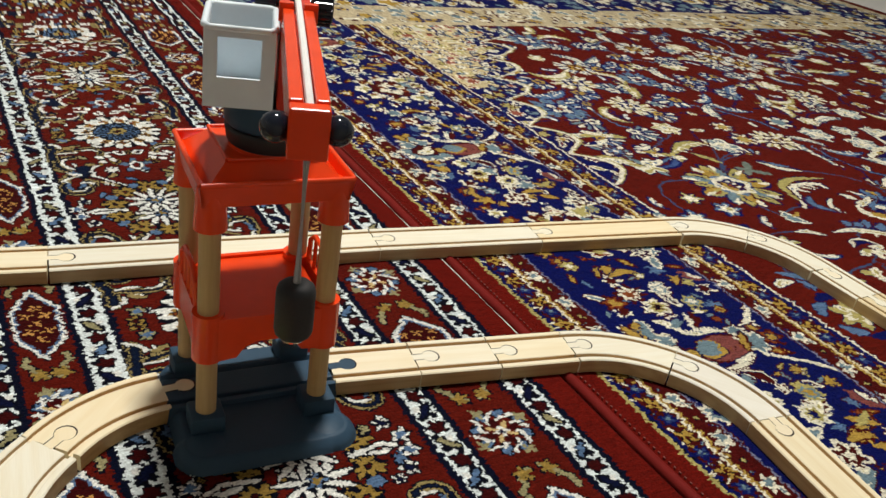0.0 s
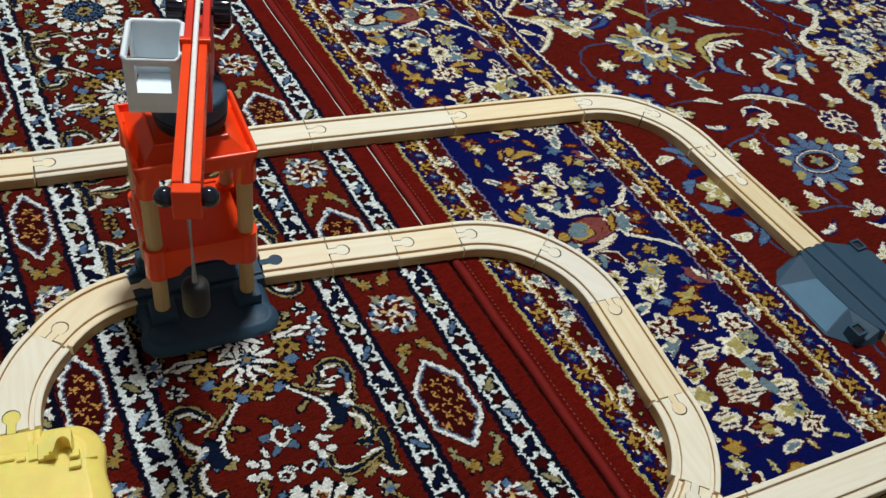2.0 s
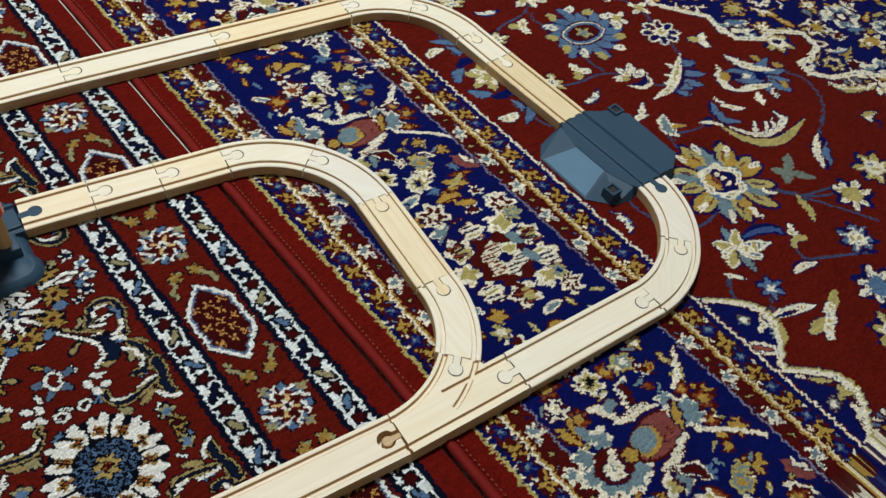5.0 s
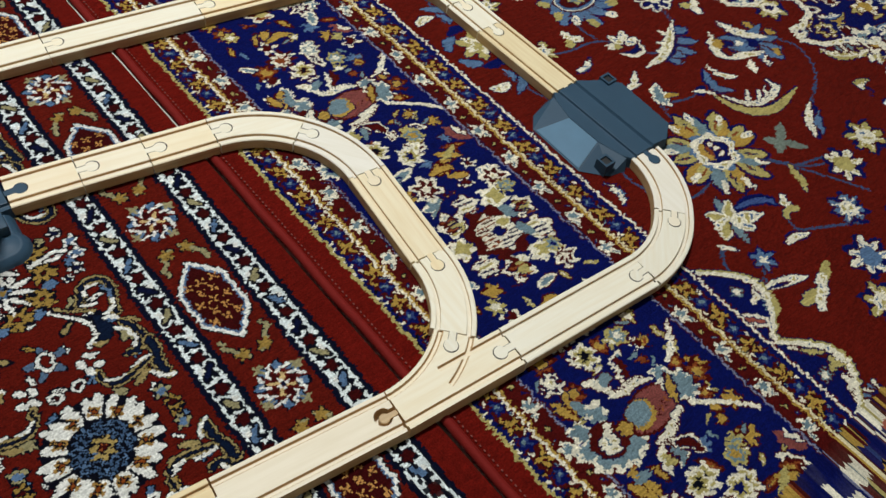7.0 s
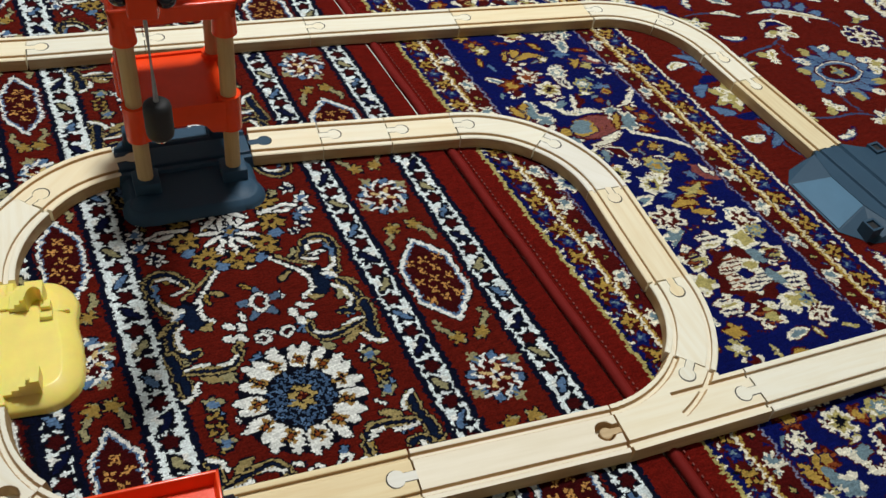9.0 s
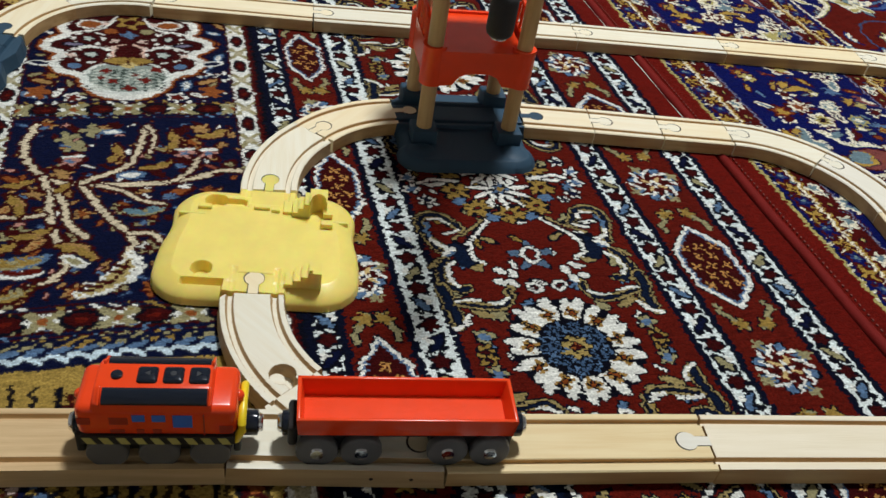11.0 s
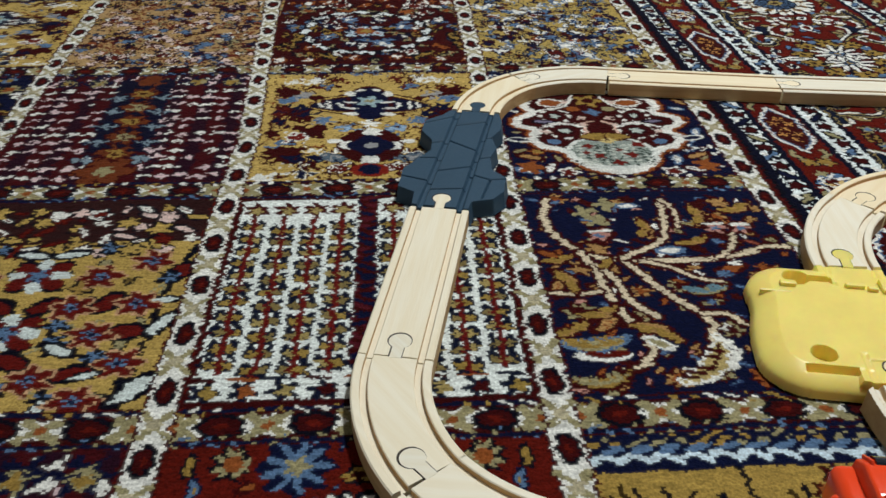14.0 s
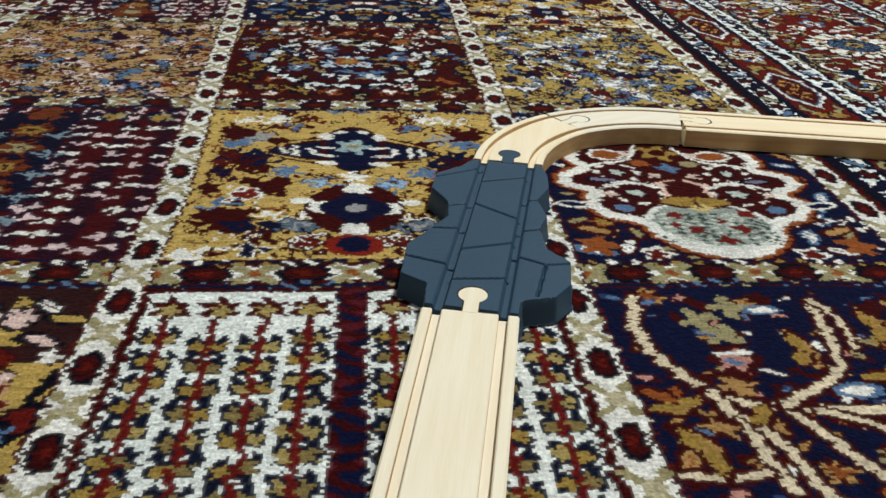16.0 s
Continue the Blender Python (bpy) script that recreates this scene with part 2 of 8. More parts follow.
# ---- rugs ----
CREAM, NAVY, CRIMSON, MAROON = (0.69, 0.69, 0.645), (0.005, 0.0085, 0.036), (0.112, 0.0105, 0.0062), (0.050, 0.0045, 0.0052)
GOLD, STEEL, OLIVE, RUST = (0.30, 0.20, 0.055), (0.105, 0.175, 0.285), (0.30, 0.27, 0.15), (0.26, 0.085, 0.025)
ROYAL, TEAL, INK, PINK = (0.0040, 0.0085, 0.090), (0.13, 0.22, 0.26), (0.0035, 0.005, 0.012), (0.30, 0.09, 0.06)


class Loom:
    """A rug as a grid of knots; motifs are woven into it one over the other."""

    def __init__(self, gx, gy, seed, teeth):
        self.gx, self.gy, self.lean = gx, gy, 0.0
        self.cx, self.cy = (gx[1:] + gx[:-1]) / 2, (gy[1:] + gy[:-1]) / 2
        self.rng = np.random.default_rng(abs(seed))
        X, Y = np.meshgrid(self.cx, self.cy)
        # each weft row is knotted a little to one side or the other, so outlines are toothed across the rows
        rows, stops = len(self.cy), np.arange(gx[0] - 0.03, gx[-1] + 0.03, 0.016)
        loose = self.rng.normal(0, teeth, (rows + 2, len(stops)))
        loose = 0.9 * loose[1:-1] + 0.25 * (loose[2:] + loose[:-2])
        slip = np.stack([np.interp(self.cx, stops, r) for r in loose])
        self.X = X + slip + self.rng.normal(0, 0.0003, X.shape)
        self.Y = Y - 0.35 * slip + self.rng.normal(0, 0.00025, X.shape)
        self.c = np.zeros((*X.shape, 3))

    def near(self, x0, x1, y0, y1):
        lean = self.lean * max(0, y1 - 0.58) if x0 < -0.19 else 0
        i = np.searchsorted(self.cx, (x0 - 0.005 - lean, x1 + 0.005))
        j = np.searchsorted(self.cy, (y0 - 0.004, y1 + 0.004))
        return (slice(*j), slice(*i))

    def rect(self, x0, x1, y0, y1, col):
        w = self.near(x0, x1, y0, y1)
        X, Y = self.X[w], self.Y[w]
        self.c[w][(X > x0) & (X < x1) & (Y > y0) & (Y < y1)] = col

    def ell(self, x, y, rx, ry, col, turn=0.0):
        r = max(rx, ry)
        w = self.near(x - r, x + r, y - r, y + r)
        X, Y = self.X[w] - x, self.Y[w] - y
        c, s = math.cos(turn), math.sin(turn)
        self.c[w][((X * c + Y * s) / rx) ** 2 + ((Y * c - X * s) / ry) ** 2 < 1] = col

    def petals(self, x, y, r, n, col, deep=0.3, turn=0.0, squash=1.0):
        w = self.near(x - r, x + r, y - r, y + r)
        X, Y = self.X[w] - x, (self.Y[w] - y) / squash
        self.c[w][np.hypot(X, Y) < r * (1 - deep + deep * np.cos(n * (np.arctan2(Y, X) - turn)))] = col

    def stroke(self, pts, width, col):
        for (ax, ay), (bx, by) in zip(pts, pts[1:]):
            w = self.near(min(ax, bx) - width, max(ax, bx) + width, min(ay, by) - width, max(ay, by) + width)
            if self.X[w].size and (abs(ax - bx) + abs(ay - by)) > 1e-6:
                self.c[w][d_seg(self.X[w], self.Y[w], ax, ay, bx, by) < width / 2] = col

    def hexagon(self, x, y, hx, hy, col):
        w = self.near(x - hx, x + hx, y - hy, y + hy)
        X, Y = np.abs(self.X[w] - x) / hx, np.abs(self.Y[w] - y) / hy
        self.c[w][(X < 1) & (X * 0.55 + Y < 1)] = col

    def fill(self, pts, col):
        """The inside of a closed outline."""
        xs, ys = [p[0] for p in pts], [p[1] for p in pts]
        w = self.near(min(xs), max(xs), min(ys), max(ys))
        X, Y = self.X[w], self.Y[w]
        inside = np.zeros(X.shape, bool)
        for (ax, ay), (bx, by) in zip(pts, pts[1:] + pts[:1]):
            if ay != by:
                inside ^= ((ay > Y) != (by > Y)) & (X < (bx - ax) * (Y - ay) / (by - ay) + ax)
        self.c[w][inside] = col

    def flower(self, x, y, r, cols, n=6, turn=0.0, squash=1.0):
        """A blossom: dark outline, separate petals, then the rings of its heart."""
        self.petals(x, y, r * 1.10, n, cols[0], 0.14, turn, squash)
        for k in range(n):
            a = turn + k * math.tau / n + 0.16 * math.sin(k * 2.3 + x * 910)
            q = r * (1 + 0.13 * math.sin(k * 3.1 + y * 870))
            self.ell(x + 0.60 * q * math.cos(a), y + 0.60 * q * math.sin(a) * squash, 0.34 * q, 1.2 * r / n, cols[1], a)
            if r > 0.0125 and len(cols) > 2:
                self.stroke([(x + 0.40 * q * math.cos(a), y + 0.40 * q * math.sin(a)), (x + 0.70 * q * math.cos(a + 0.12), y + 0.70 * q * math.sin(a + 0.12))], 0.0020, cols[2])
        if len(cols) == 2:
            self.ell(x, y, 0.5 * r, 0.5 * r * squash, cols[1])
        for k, col in enumerate(cols[2:]):
            self.ell(x, y, r * (0.46 - 0.22 * k), r * (0.46 - 0.22 * k), col)

    def daisy(self, x, y, r, n, cols):
        """A large many-petalled flower: outline, two petal tones, ring and heart."""
        edge, one, two, ring, heart = cols
        for k in range(n):
            a = k * math.tau / n + 0.07 * math.sin(k * 2.7)
            q = r * (1 + 0.07 * math.sin(k * 1.9 + x * 70))
            self.stroke([(x + 0.45 * q * math.cos(a), y + 0.45 * q * math.sin(a)), (x + 0.80 * q * math.cos(a), y + 0.80 * q * math.sin(a))], 0.30 * r * 14 / n, edge)
        for k in range(n):
            a = k * math.tau / n + 0.07 * math.sin(k * 2.7)
            q = r * (1 + 0.07 * math.sin(k * 1.9 + x * 70))
            self.ell(x + 0.70 * q * math.cos(a), y + 0.70 * q * math.sin(a), 0.30 * q, 1.75 * r / n, one, a)
            self.ell(x + 0.66 * q * math.cos(a + 0.5 * math.pi / n), y + 0.66 * q * math.sin(a + 0.5 * math.pi / n), 0.20 * q, 0.8 * r / n, two, a)
        self.petals(x, y, 0.52 * r, 7, edge, 0.10)
        self.petals(x, y, 0.44 * r, 4, ring, 0.22, 0.6)
        self.petals(x, y, 0.24 * r, 5, edge, 0.18)
        self.ell(x + 0.04 * r, y - 0.03 * r, 0.12 * r, 0.10 * r, heart)

    def plume(self, x, y, r, a, cols, bend=0.6, teeth=5):
        """A curved leaf with a toothed pale side and a dark vein."""
        dark, body, pale = cols
        pts = []
        for k in range(9):
            u = k / 8 * 2 - 1
            pts.append((x + r * u * math.cos(a) - bend * 0.5 * r * (u * u - 0.4) * math.sin(a), y + r * u * math.sin(a) + bend * 0.5 * r * (u * u - 0.4) * math.cos(a)))
        wide = [0.10, 0.22, 0.32, 0.38, 0.40, 0.36, 0.28, 0.18, 0.06]
        for grow, col in ((0.0022, dark), (0, body)):
            for (px, py), w in zip(pts, wide):
                self.ell(px, py, w * r * 0.62 + grow, w * r * 0.62 + grow, col)
        for k in range(teeth):
            px, py = pts[1 + k * 7 // teeth]
            self.stroke([(px, py), (px + 0.30 * r * math.cos(a + 2.0), py + 0.30 * r * math.sin(a + 2.0))], 0.0032, pale)
        self.stroke(pts[1:8], 0.0022, pale)

    def crescent(self, x, y, r, a, cols):
        outer, middle, inner = cols
        for k in range(13):
            b = a + (k / 12 - 0.5) * 2.6
            w = 0.06 + 0.20 * math.sin(k / 12 * math.pi)
            self.ell(x + r * math.cos(b), y + r * math.sin(b), r * w, r * w, outer)
        for k in range(13):
            b = a + (k / 12 - 0.5) * 2.2
            w = 0.03 + 0.13 * math.sin(k / 12 * math.pi)
            self.ell(x + 0.92 * r * math.cos(b), y + 0.92 * r * math.sin(b), r * w, r * w, middle)
            if k % 3 == 1:
                self.stroke([(x + 0.72 * r * math.cos(b), y + 0.72 * r * math.sin(b)), (x + 0.5 * r * math.cos(b), y + 0.5 * r * math.sin(b))], 0.0045, inner)
        self.plume(x + 0.35 * r * math.cos(a + 1.2), y + 0.35 * r * math.sin(a + 1.2), 0.4 * r, a + 1.3, (ROYAL, STEEL, CREAM))

    def palmette(self, x, y, r, a, cols):
        """A fan of long petals over a small cup."""
        edge, one, two, cup = cols
        for k in range(9):
            b = a + (k - 4) * 0.36
            q = r * (1.0 - 0.05 * abs(k - 4))
            self.ell(x + 0.5 * q * math.cos(b), y + 0.5 * q * math.sin(b), 0.52 * q, 0.17 * r, edge, b)
            self.ell(x + 0.56 * q * math.cos(b), y + 0.56 * q * math.sin(b), 0.36 * q, 0.085 * r, (one, two)[k % 2], b)
        self.ell(x, y, 0.34 * r, 0.34 * r, edge)
        self.petals(x, y, 0.28 * r, 5, cup, 0.15)
        self.ell(x, y, 0.1 * r, 0.1 * r, edge)

    def vine(self, pts, col, width=0.0034):
        for k in range(3):
            fine = [pts[0]]
            for (ax, ay), (bx, by) in zip(pts, pts[1:]):
                fine += [(0.75 * ax + 0.25 * bx, 0.75 * ay + 0.25 * by), (0.25 * ax + 0.75 * bx, 0.25 * ay + 0.75 * by)]
            pts = fine + [pts[-1]]
        self.stroke(pts, width, col)

    def taper(self, pts, width, col):
        """A curved leaf along the points, widest in the middle and pointed at its ends."""
        n = 14
        t = np.linspace(0, len(pts) - 1, n + 1)
        k = np.arange(len(pts))
        px, py = np.interp(t, k, [p[0] for p in pts]), np.interp(t, k, [p[1] for p in pts])
        for i in range(n):
            self.stroke([(px[i], py[i]), (px[i + 1], py[i + 1])], max(0.0020, width * math.sin(math.pi * (i + 0.7) / (n + 0.4)) ** 0.8), col)

    def leaf(self, x, y, r, a, cols):
        for k, col in enumerate(cols):
            self.ell(x, y, r * (1 - 0.3 * k), r * 0.42 * (1 - 0.45 * k), col, a)

    def scatter(self, x0, x1, y0, y1, gap, r, sets, leaves=0.5, seed=1):
        """Flowers and leaves strewn over a panel, no two on one spot."""
        g = np.random.default_rng(abs(seed))
        y, row = y0 + gap / 2, 0
        while y < y1 - gap * 0.3:
            x = x0 + gap * (0.5 + 0.5 * (row % 2))
            while x < x1 - gap * 0.3:
                px, py = x + g.normal(0, gap * 0.16), y + g.normal(0, gap * 0.16)
                rr = r * g.uniform(0.6, 1.15)
                cols = sets[g.integers(len(sets))]
                if g.random() < leaves:
                    self.leaf(px, py, rr * 1.2, g.uniform(0, math.pi), cols)
                else:
                    self.flower(px, py, rr, cols, int(g.integers(5, 9)), g.uniform(0, 6))
                x += gap
            y += gap * 0.86
            row += 1

    def outline(self, x0, x1, y0, y1, on_red, on_blue, hearts=(), gaps=-3.0):
        """A one-knot dark line round every pale motif, and shaded hearts in the broad ones."""
        w = self.near(x0, x1, y0, y1)
        c = self.c[w]
        lum = c.mean(-1)
        light = lum > 0.185
        grown = light.copy()
        for axis in (0, 1):
            for k in (-1, 1):
                grown |= np.roll(light, k, axis)
        ring = grown & ~light
        red = c[..., 0] > 1.5 * c[..., 2]
        X, Y = self.X[w], self.Y[w]
        ring &= np.sin(X * 61 + 2.3 * np.sin(Y * 47)) + np.sin(Y * 83 + 1.9 * np.sin(X * 71)) > gaps
        c[ring & red], c[ring & ~red] = on_red, on_blue
        core = lum > 0.45
        for k in (1, 1):
            core = core & np.roll(core, 1, 0) & np.roll(core, -1, 0) & np.roll(core, 1, 1) & np.roll(core, -1, 1)
        n = np.sin(X * 520 + 2.1 * np.sin(Y * 330)) + np.sin(Y * 410 + 1.7 * np.sin(X * 270))
        for col, low, high in hearts:
            c[core & (n > low) & (n < high)] = col

    def fray(self, x0, x1, y0, y1, far=0.0032):
        """Motifs within the panel get ragged, leafy outlines."""
        w = self.near(x0, x1, y0, y1)
        X, Y = self.X[w], self.Y[w]
        inside = (X > x0) & (X < x1) & (Y > y0) & (Y < y1)
        x, y = np.meshgrid(self.cx[w[1]], self.cy[w[0]])
        n1 = np.sin(x * 390 + 1.6 * np.sin(y * 330)) + 0.7 * np.sin(y * 720 + 1.3 * np.sin(x * 410))
        n2 = np.sin(y * 430 + 1.5 * np.sin(x * 360)) + 0.7 * np.sin(x * 690 + 1.4 * np.sin(y * 450))
        j, i = np.indices(X.shape)
        step = float(np.median(np.diff(self.cx[w[1]]))) if X.shape[1] > 1 else 0.002
        rise = float(np.median(np.diff(self.cy[w[0]]))) if X.shape[0] > 1 else 0.002
        i = np.clip(i + np.rint(n1 * far / step).astype(int), 0, X.shape[1] - 1)
        j = np.clip(j + np.rint(n2 * far / rise).astype(int), 0, X.shape[0] - 1)
        take = inside & inside[j, i]
        self.c[w] = np.where(take[..., None], self.c[w][j, i], self.c[w])

    def mirror(self, x0, x1, y0, y1):
        """The right half of a panel repeats its left half, as woven patterns do."""
        i, j = np.searchsorted(self.cx, ((x0 + x1) / 2, x1)), np.searchsorted(self.cy, (y0, y1))
        for k in range(i[0], i[1]):
            src = min(np.searchsorted(self.cx, x0 + x1 - self.cx[k]), len(self.cx) - 1)
            self.c[j[0]:j[1], k] = self.c[j[0]:j[1], src]

    def mottle(self, x0, x1, y0, y1, cols, share=0.3, grain=0.004):
        w = self.near(x0, x1, y0, y1)
        X, Y = self.X[w], self.Y[w]
        n = np.sin(X / grain + 3 * np.sin(Y / grain * 0.7)) * np.sin(Y / grain * 1.3 + 2 * np.sin(X / grain * 0.6))
        inside = (X > x0) & (X < x1) & (Y > y0) & (Y < y1)
        self.c[w][inside & (n > 1 - 2 * share)] = cols[0]
        if len(cols) > 1:
            self.c[w][inside & (n < -1 + 2 * share)] = cols[1]

    def finish(self, name, label):
        """The rug as one mesh of knots that stand a little unevenly, with its edges turned down."""
        nx, ny = len(self.gx), len(self.gy)
        X, Y = np.meshgrid(self.gx, self.gy)
        Z = self.rng.normal(0, 0.00013, X.shape) + 0.0005 * np.sin(X * 37 + 1.3 * np.sin(Y * 23)) - 0.0004
        for A, g, axis in ((X, self.gx, 1), (Y, self.gy, 0)):
            step = np.gradient(g)
            move = self.rng.uniform(-0.20, 0.20, A.shape) * (step if axis else step[:, None])
            move[[0, -1]], move[:, [0, -1]] = 0, 0
            A += move
        co = np.stack([X, Y, Z], -1).reshape(-1, 3)
        a = (np.arange(ny - 1)[:, None] * nx + np.arange(nx - 1)).ravel()
        quads = np.stack([a, a + 1, a + 1 + nx, a + nx], -1)
        me = bpy.data.meshes.new("wool_surface")
        me.vertices.add(len(co))
        me.vertices.foreach_set("co", co.ravel())
        me.loops.add(quads.size)
        me.loops.foreach_set("vertex_index", quads.ravel())
        me.polygons.add(len(quads))
        me.polygons.foreach_set("loop_start", np.arange(0, quads.size, 4))
        me.polygons.foreach_set("use_smooth", np.ones(len(quads), bool))
        me.update(calc_edges=True)
        # yarn varies from knot to knot, and in short streaks along the rows
        stops = np.arange(self.cx[0] - 0.01, self.cx[-1] + 0.01, 0.0045)
        streak = np.stack([np.interp(self.cx, stops, r) for r in self.rng.normal(0, 0.13, (len(self.cy), len(stops)))])
        tone = np.clip(self.rng.normal(1, 0.05, self.c.shape[:2]) + streak, 0.6, 1.3)[..., None]
        face = np.clip(self.c ** 1.13 * tone, 0.002, 0.9)
        wide = np.pad(face, ((1, 1), (1, 1), (0, 0)), mode="edge")
        node = (wide[1:, 1:] + wide[:-1, 1:] + wide[1:, :-1] + wide[:-1, :-1]) / 4
        # fibres of neighbouring knots mingle
        mix = np.where(self.cx < 0.01, 0.26, 0.06)[None, :, None]
        ends = (node[:-1, :-1], node[:-1, 1:], node[1:, 1:], node[1:, :-1])
        corner = np.stack([face * (1 - mix) + e * mix for e in ends], 2)
        rgba = np.concatenate([corner, np.ones((*corner.shape[:3], 1))], -1)
        at = me.attributes.new("knot", "FLOAT_COLOR", "CORNER")
        at.data.foreach_set("color", rgba.astype(np.float32).ravel())
        me.materials.append(PILE)
        rug = thing(name, Matrix(), label, "rug")
        ob = new("wool_surface", me)
        ob.parent = rug
        part("backing", box(self.gx[0], self.gx[-1], self.gy[0], self.gy[-1], -0.012, -0.004), SATIN, rug)
        return rug


def lines(*stretches):
    """Grid lines along one axis: (start, end, spacing) after one another."""
    out = [np.linspace(a, b, max(2, round((b - a) / s) + 1))[:-1] for a, b, s in stretches]
    return np.concatenate([*out, [stretches[-1][1]]])




def garland(L, x, y0, y1, h=0.0092, pitch=0.0475, start=0.310):
    """A cream stripe along y with olive cross flowers and dark lozenges between them."""
    L.rect(x - h, x + h, y0, y1, CREAM)
    L.rect(x - h, x - h + 0.0016, y0, y1, MAROON)
    L.rect(x + h - 0.0016, x + h, y0, y1, MAROON)
    for k in range(math.floor((y0 - start) / pitch), math.ceil((y1 - start) / pitch) + 1):
        y = start + k * pitch
        for a in (-1, 1):
            L.stroke([(x - 0.0065, y - a * 0.0085), (x + 0.0065, y + a * 0.0085)], 0.0039, OLIVE)
        L.ell(x, y, 0.0042, 0.0042, (0.42, 0.38, 0.26))
        L.ell(x, y + pitch / 2, 0.0060, 0.0110, INK)
        L.ell(x, y + pitch / 2, 0.0042, 0.0082, MAROON)
        L.ell(x, y + pitch / 2, 0.0018, 0.0030, CRIMSON)


def cross_band(L, y, x0, x1, h=0.0135):
    L.rect(x0, x1, y - h, y + h, MAROON)
    L.rect(x0, x1, y - h + 0.001, y - h + 0.004, NAVY)
    L.rect(x0, x1, y + h - 0.004, y + h - 0.001, NAVY)
    L.rect(x0, x1, y - 0.0060, y + 0.0060, CREAM)
    n = max(1, round((x1 - x0) / 0.043))
    w = (x1 - x0) / n
    for k in range(n + 1):
        x = x0 + k * w
        L.petals(x, y, 0.0118, 6, CREAM, 0.28, squash=0.75)
        for a in (-1, 1):
            L.stroke([(max(x0, x - 0.0085), y - a * 0.0065), (min(x1, x + 0.0085), y + a * 0.0065)], 0.0056, OLIVE)
        L.ell(x, y, 0.0030, 0.0030, RUST)
        if k < n:
            L.ell(x + w / 2, y, 0.0125, 0.0086, INK)
            L.ell(x + w / 2, y, 0.0095, 0.0058, MAROON)
            L.ell(x + w / 2, y, 0.0040, 0.0022, CRIMSON)
    L.mottle(x0, x1, y - h, y - 0.0065, (STEEL, OLIVE), 0.12, 0.0030)
    L.mottle(x0, x1, y + 0.0065, y + h, (GOLD, CREAM), 0.12, 0.0033)


def ladder(L, x0, x1, y0, y1, seed):
    """A navy edged stripe: jagged cream sides, with dark red blossoms and slanting leaves between."""
    g = np.random.default_rng(abs(seed))
    L.rect(x0, x1, y0, y1, (0.0042, 0.0065, 0.020))
    e, c = 0.0055, (x0 + x1) / 2
    L.rect(x0 + e, x1 - e, y0, y1, (0.66, 0.71, 0.70))
    y, k = y0, 0
    while y < y1:
        if k % 2:
            L.petals(c + g.normal(0, 0.0006), y, 0.0090, 5, INK, 0.2, g.uniform(0, 6))
            L.petals(c, y, 0.0062, 5, MAROON, 0.15, g.uniform(0, 6))
        else:
            a = 0.9 if k % 4 else -0.9
            L.leaf(c, y, 0.0112, a, (INK, (STEEL, OLIVE, NAVY)[k // 2 % 3]))
            L.ell(c + 0.004 * (1 if k % 4 else -1), y - 0.005, 0.003, 0.003, INK)
            L.ell(c - 0.0045 * (1 if k % 4 else -1), y + 0.003, 0.0022, 0.003, CREAM)
        y += 0.0165 + g.normal(0, 0.0008)
        k += 1


